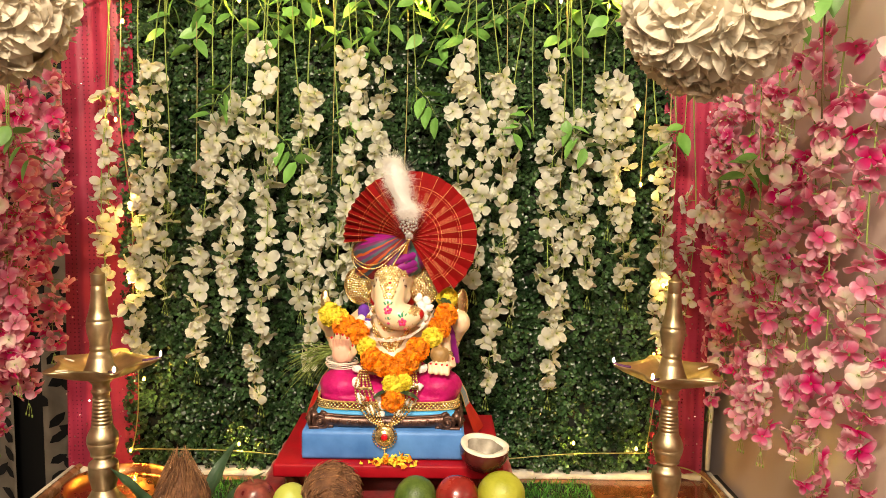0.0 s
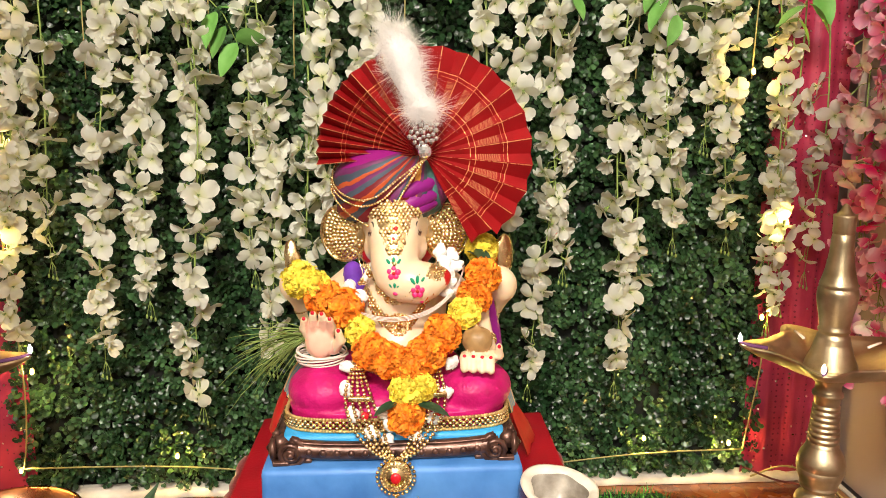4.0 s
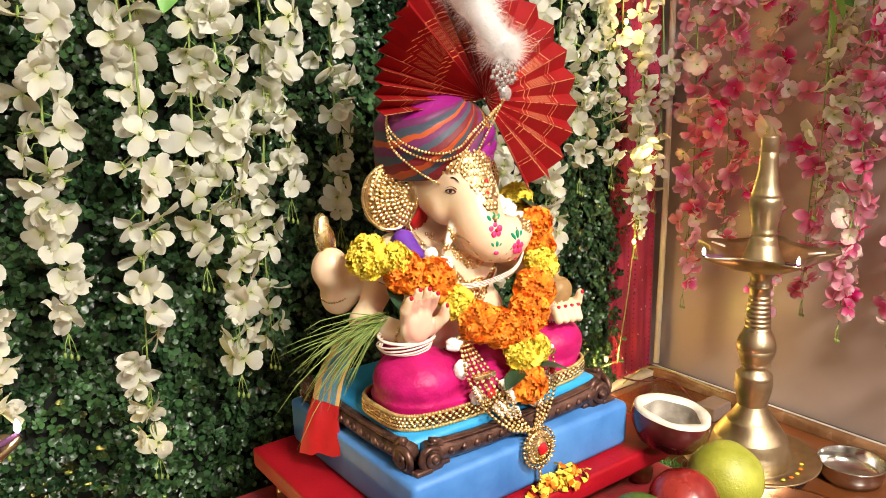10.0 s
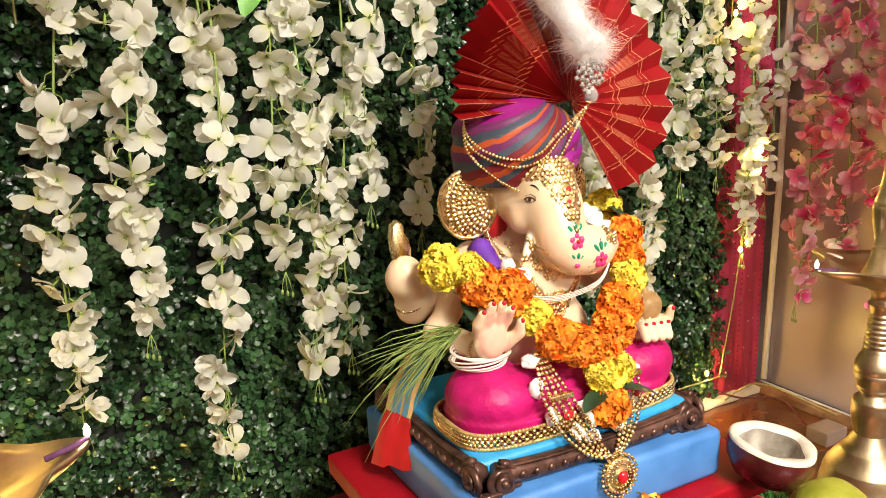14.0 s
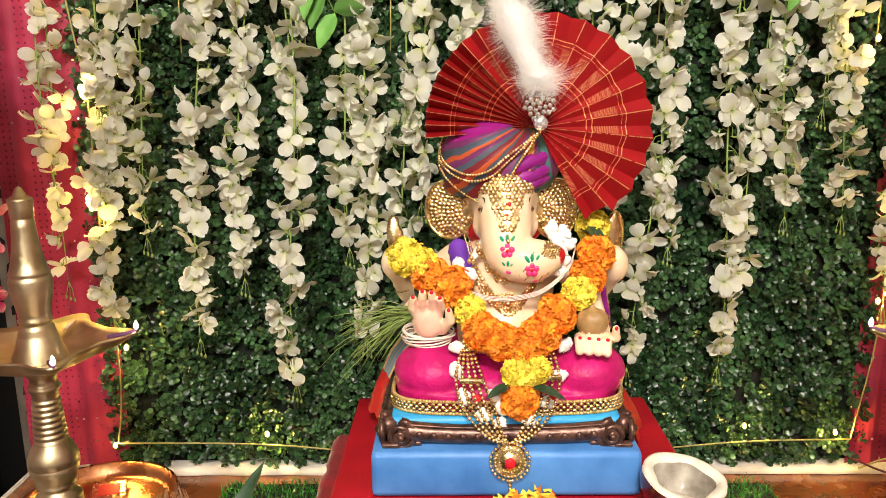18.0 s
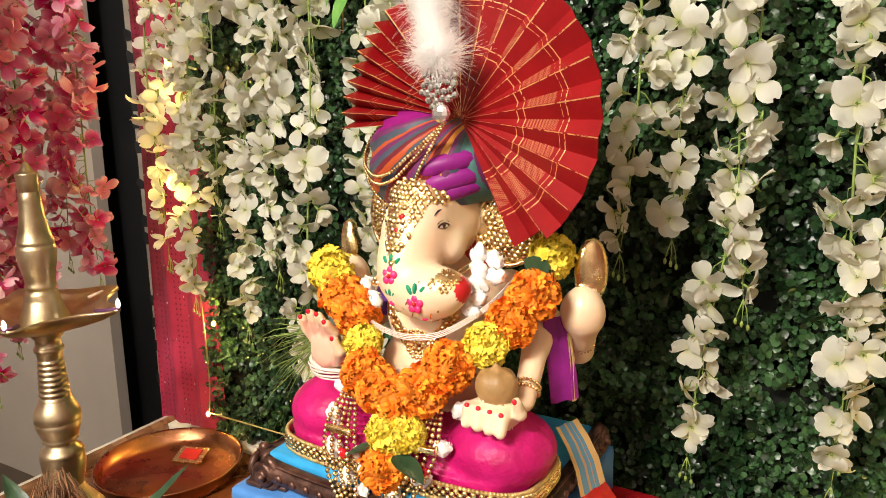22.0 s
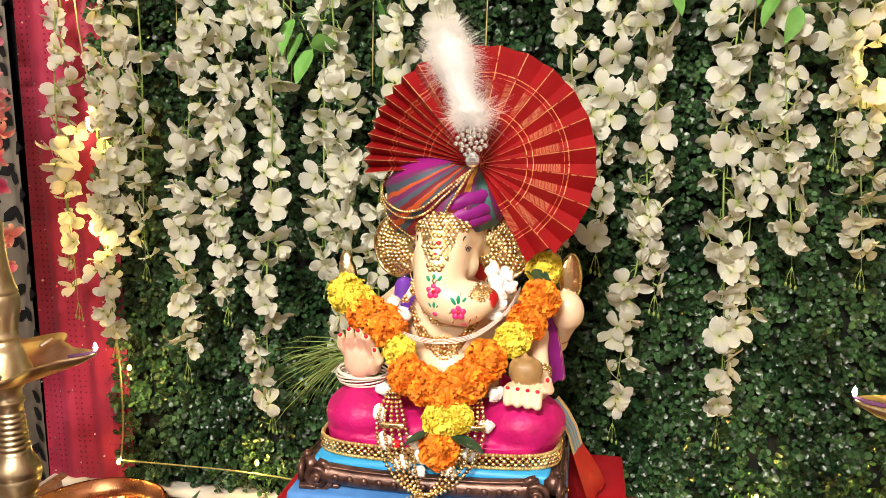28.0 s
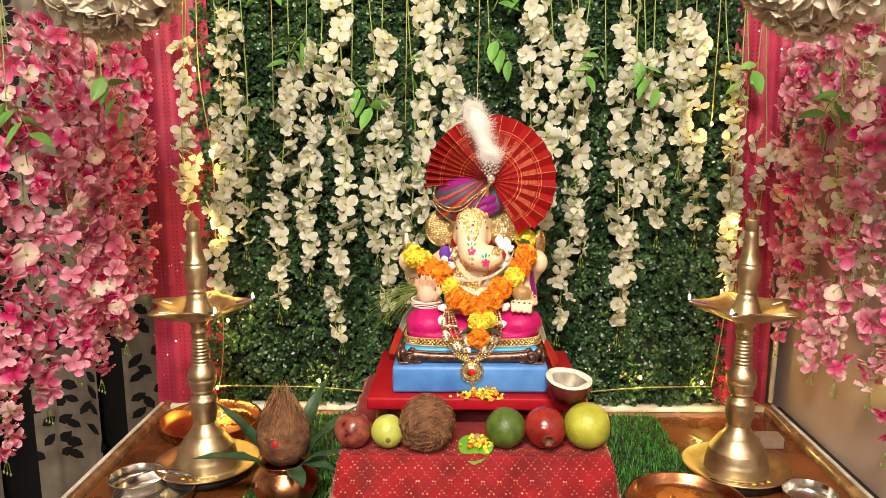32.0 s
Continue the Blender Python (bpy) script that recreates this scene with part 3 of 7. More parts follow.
def drape(xt0, xt1, xb0, xb1, y, label):
    t = thing("drape", ((xb0 + xb1) / 2, y, TZ), label, "drape", "magenta side drapes")
    pts, n, k = [], 28, 24
    for i in range(k + 1):
        u = i / k
        a, b = xb0 + (xt0 - xb0) * u, xb1 + (xt1 - xb1) * u
        pts.append([(a + (b - a) * j / n, y + 0.003 * math.sin(j * 0.55 + u * 2) + 0.0015 * math.sin(j * 1.3 + u * 5), TZ + 0.004 + (2.3 - TZ) * u) for j in range(n + 1)])
    part("cloth", Shape().grid(pts), SEQUIN, t)
    g = Shape()
    rnd = random.Random(int(abs(xt0) * 100))
    for _ in range(150):
        i, j = rnd.randrange(k), rnd.randrange(n)
        p = Vector(pts[i][j])
        c = p + Vector((0, -0.0035, rnd.random() * 0.05))
        tilt = Vector((rnd.gauss(0, 0.35), -1, rnd.gauss(0.25, 0.35)))
        m = basis(tilt, rnd.random() * 6, c)
        g.add([m @ Vector((0.0022 * math.cos(TAU * q / 6), 0.0022 * math.sin(TAU * q / 6), 0.0004)) for q in range(6)], [(0, 1, 2, 3, 4, 5)])
    part("sequin_work", g, GLINT, t)["kind"] = "stuff"
    return t


drape(-0.985, -0.80, -1.01, -0.812, 2.012, "magenta sequin-dotted cloth drape hanging beside the leaf panel")
drape(0.60, 0.745, 0.59, 0.74, 2.012, "magenta sequin-dotted cloth drape hanging beside the leaf panel")
single("corner_strip", Shape().tube([(0.752, 2.0, TZ + 0.03), (0.757, 1.995, 1.2), (0.757, 1.995, 2.4)], 0.007, 8), WHITE,
       "narrow white plastic conduit in the wall corner", "conduit", kind="structure")

# ---- turf, platform, stool ----
turf = thing("turf_mat", (-0.09, 1.55, TZ + 0.001), "bright green artificial turf mat under the altar", "turf mat")
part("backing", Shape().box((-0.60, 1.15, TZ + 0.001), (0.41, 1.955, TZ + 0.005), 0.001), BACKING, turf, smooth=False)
g = np.random.default_rng(5)
n = 26000
gx, gy = g.uniform(-0.605, 0.415, n), g.uniform(1.15, 1.96, n)
keep = ~((gx > -0.36) & (gx < 0.16) & (gy > 1.42) & (gy < 1.83)) & (np.hypot(gx - 0.35, gy - 1.435) > 0.13) & (np.hypot(gx + 0.508, gy - 1.46) > 0.05)
gx, gy = gx[keep], gy[keep]
n = len(gx)
ga, gl = g.uniform(0, TAU, n), g.uniform(0.010, 0.020, n)
lean = g.uniform(0.2, 0.9, n)
b = np.stack([gx, gy, np.full(n, TZ + 0.004)], 1)
d = np.stack([np.cos(ga) * lean, np.sin(ga) * lean, np.ones(n)], 1)
w = np.stack([-np.sin(ga), np.cos(ga), np.zeros(n)], 1) * 0.0010
vs = np.stack([b - w, b + w, b + d * gl[:, None] * 0.6 + w * 0.8, b + d * gl[:, None] * 0.6 - w * 0.8, b + d * gl[:, None] * np.array([1.3, 1.3, 0.8])], 1).reshape(-1, 3)
i0 = (np.arange(n) * 5)[:, None]
fs = np.concatenate([i0 + np.array([[0, 1, 2]]), i0 + np.array([[0, 2, 3]]), i0 + np.array([[3, 2, 4]])])
me = bpy.data.meshes.new("blades")
me.from_pydata((vs - np.array(turf.location)).tolist(), [], fs.tolist())
me.materials.append(GRASS)
part("blade", me, GRASS, turf)["kind"] = "stuff"

PLZ = 0.91   # platform top
single("platform", Shape().box((-0.365, 1.375, TZ + 0.006), (0.165, 1.84, PLZ - 0.006), 0.004), TABLEWOOD, "low wooden block under the red cloth", "block", smooth=False)

REDCLOTH = mat("red_sequin_cloth", (0.20, 0.003, 0.006), 0.6, 0.0, 0.3, 20, 0.35, 260, second=(0.31, 0.006, 0.012), spec=0.2, sheen=0.15)
cloth = thing("altar_cloth", (-0.10, 1.6, PLZ), "dark red velvet cloth with sequin lattice over the platform", "cloth")


def cloth_point(u, v):
    """u runs across (-1 to 1 on the platform, past that down the sides), v from the back to the front drop."""
    wx, cx = 0.272, -0.10
    x = cx + max(-1, min(1, u)) * wx
    y = 1.846 - max(0, min(1, v)) * 0.476
    z = PLZ
    if abs(u) > 1:
        k = abs(u) - 1
        z -= k * 0.15
        x += math.copysign(k * 0.035 + 0.006 * math.sin(v * 25), u)
    if v > 1:
        k = v - 1
        z -= k * 0.15
        y -= k * 0.055 + 0.008 * k * math.sin(u * 14)
        x += (x - cx) * 0.07 * k
    return Vector((x, y, max(z, TZ + 0.007) + 0.0012 * math.sin(u * 40) * math.sin(v * 33)))


us = [-2, -1.6, -1.3, -1.1, -1.02, -0.98] + [-0.95 + 1.9 * i / 40 for i in range(41)] + [0.98, 1.02, 1.1, 1.3, 1.6, 2]
vsn = [i / 24 for i in range(24)] + [0.985, 1.0, 1.03, 1.1, 1.2, 1.35, 1.5, 1.7, 1.85, 2.0]
part("cloth", Shape().grid([[cloth_point(u, v) for u in us] for v in vsn]), REDCLOTH, cloth)
g = Shape()
for fam in (-1, 1):
    for k in range(-22, 23):
        for q in range(-12, 27):
            w = q * 0.0057
            s = k * 0.032 + fam * w
            if abs(s) > 0.272 + 0.12:
                continue
            u = s / 0.272 if abs(s) <= 0.272 else math.copysign(1 + (abs(s) - 0.272) / 0.15, s)
            v = 1 + (w / 0.476 if w <= 0 else w / 0.15)
            if v > 1.95:
                continue
            p = cloth_point(u, v)
            nrm = (Vector((0, -0.5, 1)) if v <= 1 else Vector((0, -1, 0.35))).normalized()
            r = 0.0009 if q % 4 else 0.0017
            m = basis(nrm + Vector((random.gauss(0, 0.12), random.gauss(0, 0.1), random.gauss(0, 0.1))), 0, p + nrm * 0.0022)
            g.add([m @ Vector((r * math.cos(TAU * n / 6), r * math.sin(TAU * n / 6), 0)) for n in range(6)], [(0, 1, 2, 3, 4, 5)])
part("sequin_work", g, SPANGLE, cloth)["kind"] = "stuff"
for s in (-1, 1):
    part("gold_border", Shape().tube([cloth_point(s * (1 + 0.98), v) + Vector((s * 0.002, 0, 0.003)) for v in [i / 20 for i in range(41)]], 0.004, 5), GOLD, cloth, "gold lace border")

STZ = 0.985
stool = thing("stool", (-0.095, 1.66, PLZ), "small red-covered wooden stool carrying the idol", "stool")
part("seat", Shape().box((-0.332, 1.49, STZ - 0.028), (0.142, 1.83, STZ), 0.005), mat("red_stool_cloth", (0.34, 0.004, 0.012), 0.5, 0.0, 0.15, 15, 0.25, 200, second=(0.40, 0.006, 0.016), spec=0.25), stool)
for lx in (-0.30, 0.11):
    for ly in (1.53, 1.79):
        part("leg", Shape().lathe([(0.0, 0.002), (0.016, 0.002), (0.018, 0.02), (0.014, 0.03), (0.018, 0.047), (0.0, 0.047)], (lx, ly, PLZ), 12), TABLEWOOD, stool)

# ---- the pedestal of the idol ----
ped = thing("idol_pedestal", (-0.108, 1.66, STZ), "sky-blue painted plaster pedestal with dark bronze scrollwork", "pedestal")
sh = Shape().box((-0.278, 1.515, STZ + 0.001), (0.062, 1.815, 1.047), 0.008)
sh.v = [(x + 0.002 * noise.noise((x * 20, y * 20, z * 30)), y + 0.003 * noise.noise((x * 18, z * 20, 4)), z + 0.002 * noise.noise((x * 16, y * 16, 9))) for x, y, z in sh.v]
part("block", sh, BLUE, ped)
part("cushion", Shape().box((-0.255, 1.552, 1.049), (0.043, 1.79, 1.078), 0.007), BLUE2, ped)


def scroll_bar(xa, xb, y):
    s = Shape()
    path = [(xa + (xb - xa) * i / 30, y, 1.0605 + 0.007 * abs(2 * i / 30 - 1) ** 3) for i in range(31)]
    s.tube(path, 0.0125, 8)
    for i in range(3, 28, 2):
        p = path[i]
        s.ball((p[0], p[1] - 0.0115, p[2] + 0.001), (0.005, 0.0035, 0.005), 8, 5)
    s.tube([(p[0], p[1] - 0.007, p[2] + 0.0115) for p in path], 0.0018, 5)
    for cx, d in ((xa + 0.004, 1), (xb - 0.004, -1)):
        sp = []
        for i in range(34):
            a = -i * 0.42 * d + (math.pi / 2)
            r = 0.019 * (1 - i / 40)
            sp.append((cx + r * math.cos(a), y - 0.004 - 0.00025 * i, 1.062 + r * math.sin(a)))
        s.tube(sp, [0.0052 - 0.00006 * i for i in range(34)], 6)
        s.ball((cx, y - 0.012, 1.062), (0.005, 0.006, 0.005), 8, 6)
        s.box((cx - 0.026, y - 0.006, 1.047), (cx + 0.026, y + 0.016, 1.053), 0.002)
    return s


part("scroll_front", scroll_bar(-0.244, 0.030, 1.541), BRONZE, ped)
sh = scroll_bar(-0.12, 0.12, 0.0)
for name, x, s in (("scroll_side", -0.258, -1), ("scroll_side", 0.046, 1)):
    c = Shape()
    c.v = [(x + s * -1 * (-1) * (-p[1]) * 1.0, 1.67 + p[0] * s * -1, p[2]) for p in sh.v]
    c.f, c.m, c.uv = list(sh.f), list(sh.m), list(sh.uv)
    part(name, c, BRONZE, ped)


# ---- the idol: one mesh from blended solids ----
def ell(p, c, r, turn=None):
    q = p - np.array(c)
    if turn is not None:
        q = q @ np.array(turn)
    r = np.array(r)
    k0 = np.linalg.norm(q / r, axis=-1)
    k1 = np.linalg.norm(q / (r * r), axis=-1) + 1e-9
    return k0 * (k0 - 1) / k1


def cone(p, a, b, ra, rb):
    a, b = np.array(a), np.array(b)
    ab = b - a
    t = np.clip(((p - a) @ ab) / (ab @ ab), 0, 1)
    return np.linalg.norm(p - a - t[..., None] * ab, axis=-1) - (ra + (rb - ra) * t)


def slab(p, c, half, z0, z1, corner):
    q = np.abs(p[..., :2] - np.array(c)) - (np.array(half) - corner)
    d2 = np.linalg.norm(np.maximum(q, 0), axis=-1) + np.minimum(np.maximum(q[..., 0], q[..., 1]), 0) - corner
    dz = np.abs(p[..., 2] - (z0 + z1) / 2) - (z1 - z0) / 2
    return np.maximum(d2, dz)


def turn_z(a):
    return np.array(Matrix.Rotation(radians(a), 3, "Z"))


IDOL_MATS = [SKIN, DHOTI, GOLD, PALM, TAN, NAIL, PINKPAINT, GREENPAINT, BLACK, WHITE, VIOLET, RED, DARKGOLD, SKIN, LACE, IRIS]
S_, D_, G_, P_, T_, N_, PK_, GR_, BK_, W_, V_, R_, DG_, F_, LC_, E_ = range(16)


def idol_solids():
    L = []
    e = lambda m, c, r, t=None: L.append((m, "e", c, r, t))
    k = lambda m, a, b, ra, rb: L.append((m, "k", a, b, ra, rb))
    # head and trunk
    e(S_, (-0.102, 1.684, 1.340), (0.046, 0.050, 0.052))
    e(S_, (-0.127, 1.652, 1.312), (0.019, 0.022, 0.022))
    e(S_, (-0.077, 1.652, 1.312), (0.019, 0.022, 0.022))
    trunk = [(-0.102, 1.650, 1.354, 0.037), (-0.103, 1.630, 1.324, 0.032), (-0.104, 1.617, 1.300, 0.0285), (-0.102, 1.611, 1.283, 0.0265), (-0.090, 1.607, 1.272, 0.0245),
             (-0.071, 1.606, 1.271, 0.0250), (-0.054, 1.607, 1.275, 0.020), (-0.043, 1.607, 1.278, 0.013)]
    for a, b in zip(trunk, trunk[1:]):
        k(S_, a[:3], b[:3], a[3], b[3])
    e(R_, (-0.036, 1.606, 1.279), (0.0085, 0.010, 0.010))
    k(W_, (-0.132, 1.630, 1.288), (-0.150, 1.622, 1.268), 0.008, 0.003)
    # ears, plated
    e(DG_, (-0.176, 1.700, 1.325), (0.035, 0.012, 0.041), turn_z(-18))
    e(DG_, (-0.030, 1.700, 1.325), (0.035, 0.012, 0.041), turn_z(18))
    # body
    e(S_, (-0.100, 1.705, 1.215), (0.072, 0.056, 0.080))
    e(S_, (-0.100, 1.672, 1.165), (0.068, 0.058, 0.052))
    e(S_, (-0.100, 1.652, 1.232), (0.052, 0.028, 0.050))
    # back arms
    k(S_, (-0.165, 1.715, 1.255), (-0.236, 1.738, 1.198), 0.021, 0.019)
    k(S_, (-0.236, 1.738, 1.198), (-0.254, 1.722, 1.238), 0.0175, 0.019)
    e(S_, (-0.254, 1.718, 1.246), (0.022, 0.021, 0.024))
    k(S_, (-0.035, 1.715, 1.255), (0.040, 1.735, 1.190), 0.020, 0.013)
    k(S_, (0.040, 1.733, 1.190), (0.053, 1.704, 1.236), 0.013, 0.020)
    e(S_, (0.054, 1.700, 1.246), (0.022, 0.021, 0.024))
    e(G_, (0.058, 1.712, 1.284), (0.008, 0.018, 0.036), turn_z(-55))
    # blessing arm and hand
    k(S_, (-0.170, 1.705, 1.245), (-0.228, 1.690, 1.178), 0.020, 0.015)
    k(S_, (-0.228, 1.690, 1.178), (-0.207, 1.625, 1.172), 0.015, 0.014)
    e(S_, (-0.206, 1.607, 1.188), (0.021, 0.011, 0.022))
    e(P_, (-0.205, 1.5985, 1.190), (0.0165, 0.006, 0.020))
    for i, (dx, h) in enumerate(((-0.0185, 0.034), (-0.0065, 0.042), (0.0055, 0.041), (0.016, 0.034))):
        k(F_, (-0.206 + dx * 0.85, 1.605, 1.200), (-0.206 + dx * 1.08, 1.598, 1.192 + h * 0.6), 0.0066, 0.0062)
        k(F_, (-0.206 + dx * 1.08, 1.598, 1.192 + h * 0.6), (-0.206 + dx * 1.0, 1.590 - 0.001 * i, 1.192 + h), 0.0062, 0.0050)
    k(F_, (-0.188, 1.605, 1.180), (-0.177, 1.592, 1.196), 0.0085, 0.0070)
    k(F_, (-0.177, 1.592, 1.196), (-0.179, 1.585, 1.211), 0.0066, 0.0048)
    # sweet-bearing arm and hand
    k(S_, (-0.030, 1.705, 1.245), (0.016, 1.672, 1.215), 0.018, 0.013)
    k(S_, (0.016, 1.672, 1.215), (0.026, 1.618, 1.172), 0.014, 0.011)
    e(S_, (0.010, 1.592, 1.167), (0.025, 0.018, 0.014))
    for i, dx in enumerate((-0.0175, -0.0062, 0.0052, 0.0163)):
        k(F_, (0.008 + dx, 1.590, 1.172), (0.007 + dx * 1.05, 1.575, 1.174 - 0.001 * i), 0.0066, 0.0062)
        k(F_, (0.007 + dx * 1.05, 1.575, 1.174 - 0.001 * i), (0.007 + dx * 1.05, 1.569, 1.161 - 0.001 * i), 0.0062, 0.0058)
    k(F_, (0.030, 1.596, 1.170), (0.037, 1.584, 1.174), 0.0074, 0.0064)
    k(F_, (0.037, 1.584, 1.174), (0.036, 1.578, 1.188), 0.0060, 0.0048)
    e(T_, (0.008, 1.594, 1.192), (0.021, 0.020, 0.018))
    for q in range(6):
        e(T_, (0.008 + 0.011 * math.cos(q * 1.05), 1.594 + 0.011 * math.sin(q * 1.05), 1.199), (0.008, 0.008, 0.009))
    k(T_, (0.008, 1.594, 1.204), (0.007, 1.594, 1.215), 0.009, 0.002)
    # legs under silk
    e(D_, (-0.200, 1.617, 1.120), (0.053, 0.054, 0.036))
    e(D_, (0.004, 1.617, 1.120), (0.054, 0.054, 0.036))
    e(D_, (-0.100, 1.622, 1.108), (0.120, 0.058, 0.026))
    e(D_, (-0.10, 1.70, 1.12), (0.095, 0.055, 0.04))
    # shawl ends
    k(V_, (-0.165, 1.690, 1.270), (-0.160, 1.650, 1.235), 0.014, 0.012)
    e(R_, (-0.140, 1.705, 1.300), (0.018, 0.018, 0.022))
    e(R_, (-0.064, 1.705, 1.300), (0.018, 0.018, 0.022))
    L.append((D_, "s", (-0.102, 1.622), (0.147, 0.058), 1.078, 1.102, 0.05))
    return L


def solid_distance(s, p):
    if s[1] == "e":
        return ell(p, s[2], s[3], s[4])
    if s[1] == "k":
        return cone(p, *s[2:])
    return slab(p, *s[2:])


def surface_net(F, lo, h):
    neg = F < 0
    nx, ny, nz = F.shape
    corner = [(i, j, k) for i in (0, 1) for j in (0, 1) for k in (0, 1)]
    cut = lambda A, c: A[c[0]:nx - 1 + c[0], c[1]:ny - 1 + c[1], c[2]:nz - 1 + c[2]]
    total = sum(cut(neg, c).astype(np.int8) for c in corner)
    active = (total > 0) & (total < 8)
    acc = np.zeros((nx - 1, ny - 1, nz - 1, 3))
    num = np.zeros((nx - 1, ny - 1, nz - 1))
    for a in corner:
        for ax in range(3):
            if a[ax] == 0:
                b = list(a)
                b[ax] = 1
                fa, fb = cut(F, a), cut(F, b)
                cross = (fa < 0) != (fb < 0)
                t = np.where(cross, fa / np.where(cross, fa - fb, 1), 0)
                for q in range(3):
                    acc[..., q] += np.where(cross, a[q] + (t if q == ax else 0), 0)
                num += cross
    ids = -np.ones(active.shape, dtype=np.int64)
    ids[active] = np.arange(active.sum())
    w = np.argwhere(active)
    verts = (w + acc[active] / num[active][:, None]) * h + np.array(lo)
    faces = []
    for ax in range(3):
        o1, o2 = [q for q in range(3) if q != ax]
        sl0 = [slice(1, -1)] * 3
        sl0[ax] = slice(0, -1)
        sl1 = [slice(1, -1)] * 3
        sl1[ax] = slice(1, None)
        s0, s1 = neg[tuple(sl0)], neg[tuple(sl1)]
        e = np.argwhere(s0 != s1)
        flip = s0[tuple(e.T)]
        e = e + np.array([0 if q == ax else 1 for q in range(3)])
        def at(d1, d2):
            c = e.copy()
            c[:, o1] += d1
            c[:, o2] += d2
            return ids[tuple(c.T)]
        quad = np.stack([at(-1, -1), at(0, -1), at(0, 0), at(-1, 0)], 1)
        if ax == 1:
            flip = ~flip
        quad[~flip] = quad[~flip][:, ::-1]
        faces.append(quad)
    return verts, np.concatenate(faces)


lo, hi, h = np.array((-0.30, 1.53, 1.070)), np.array((0.10, 1.80, 1.40)), 0.0026
dims = np.ceil((hi - lo) / h).astype(int)
grid = np.stack(np.meshgrid(*[lo[i] + h * np.arange(dims[i]) for i in range(3)], indexing="ij"), -1)
solids = idol_solids()
field = np.full(grid.shape[:3], 1.0)
for s in solids:
    d = solid_distance(s, grid)
    k = 0.012 if s[0] in (S_, D_) else 0.0022 if s[0] == F_ else 0.004
    hh = np.clip(0.5 + 0.5 * (field - d) / k, 0, 1)
    field = field * (1 - hh) + d * hh - k * hh * (1 - hh)
iv, iff = surface_net(field, lo, h)
best, owner = np.full(len(iv), 9.0), np.zeros(len(iv), dtype=int)
for s in solids:
    d = solid_distance(s, iv) - (0.0012 if s[0] not in (S_, D_) else 0)
    m = d < best
    best[m], owner[m] = d[m], s[0]


def front(x, z):
    """The y at which the idol's surface is first met from the front."""
    i, k = int(round((x - lo[0]) / h)), int(round((z - lo[2]) / h))
    col = field[i, :, k]
    hit = np.argmax(col < 0)
    return lo[1] + hit * h if col[hit] < 0 else None


idol = Shape()
idol.v = [tuple(p) for p in iv]
idol.f = [tuple(int(i) for i in q) for q in iff]
idol.m = [int(owner[q[0]]) for q in iff]
idol.uv = [(0.5, 0.5)] * len(iv)


def dab(x, z, rx, rz, slot, turn=0.0, lift=0.0):
    y = front(x, z)
    if y is not None:
        t = Matrix.Rotation(turn, 3, "Y")
        idol.ball((x, y + 0.0015 - lift, z), (rx, 0.0026, rz), 8, 4, slot, t)


# painted blossoms on the trunk
for cx, cz in ((-0.104, 1.290), (-0.073, 1.266)):
    for i in range(5):
        a = TAU * i / 5 + 0.3
        dab(cx + 0.0056 * math.cos(a), cz + 0.0056 * math.sin(a), 0.0044, 0.0044, PK_, 0, 0.0016)
    dab(cx, cz, 0.0025, 0.0025, R_, lift=0.0026)
    for s in (-1, 0, 1):
        dab(cx + 0.006 * s, cz + 0.0155 - 0.002 * abs(s), 0.0026, 0.0062, GR_, 0.6 * s, 0.0016)
for s in (-1, 0, 1):
    dab(-0.103 + 0.005 * s, 1.274 - 0.001 * abs(s), 0.0024, 0.0045, GR_, 0.6 * s, 0.0016)
for cx, cz in ((-0.102, 1.262), (-0.068, 1.250)):
    dab(cx, cz, 0.004, 0.003, PK_, 0, 0.0016)
# eyes
def normal_at(x, y, z):
    i, j, k = (int(round((c - o) / h)) for c, o in zip((x, y, z), lo))
    return Vector((field[i + 2, j, k] - field[i - 2, j, k], field[i, j + 2, k] - field[i, j - 2, k], field[i, j, k + 2] - field[i, j, k - 2])).normalized()


for ex in (-0.136, -0.069):
    y = front(ex, 1.335)
    p = Vector((ex, y, 1.335))
    n = normal_at(*p)
    side = n.cross(Vector((0, 0, 1))).normalized()
    up = side.cross(n).normalized()
    fr = Matrix((side, n, up)).transposed()
    idol.ball(p, (0.0076, 0.0016, 0.0026), 14, 6, W_, fr)
    idol.ball(p + n * 0.0008 + up * 0.0004, (0.0029, 0.0014, 0.0025), 10, 6, E_, fr)
    idol.ball(p + n * 0.0014 + up * 0.0004, (0.0013, 0.0012, 0.0013), 8, 5, BK_, fr)
    for s, rr in ((1, 0.0010), (-1, 0.0004)):
        idol.tube([p + side * 0.0082 * (q / 3 - 1) + up * s * 0.0028 * (1 - (q / 3 - 1) ** 2) + n * 0.0010 for q in range(7)], rr, 5, E_)
    idol.tube([p + side * 0.0085 * (q / 3 - 1) + up * (0.0058 - 0.0028 * (q / 3 - 1) ** 2) + n * 0.0004 for q in range(7)], 0.0004, 5, E_)
    idol.tube([p + side * 0.0105 * (q / 3 - 1) + up * (0.0165 - 0.005 * (q / 3 - 1) ** 2) - n * 0.0006 for q in range(7)], [0.0003, 0.0007, 0.001, 0.0012, 0.001, 0.0008, 0.0003], 5, BK_)
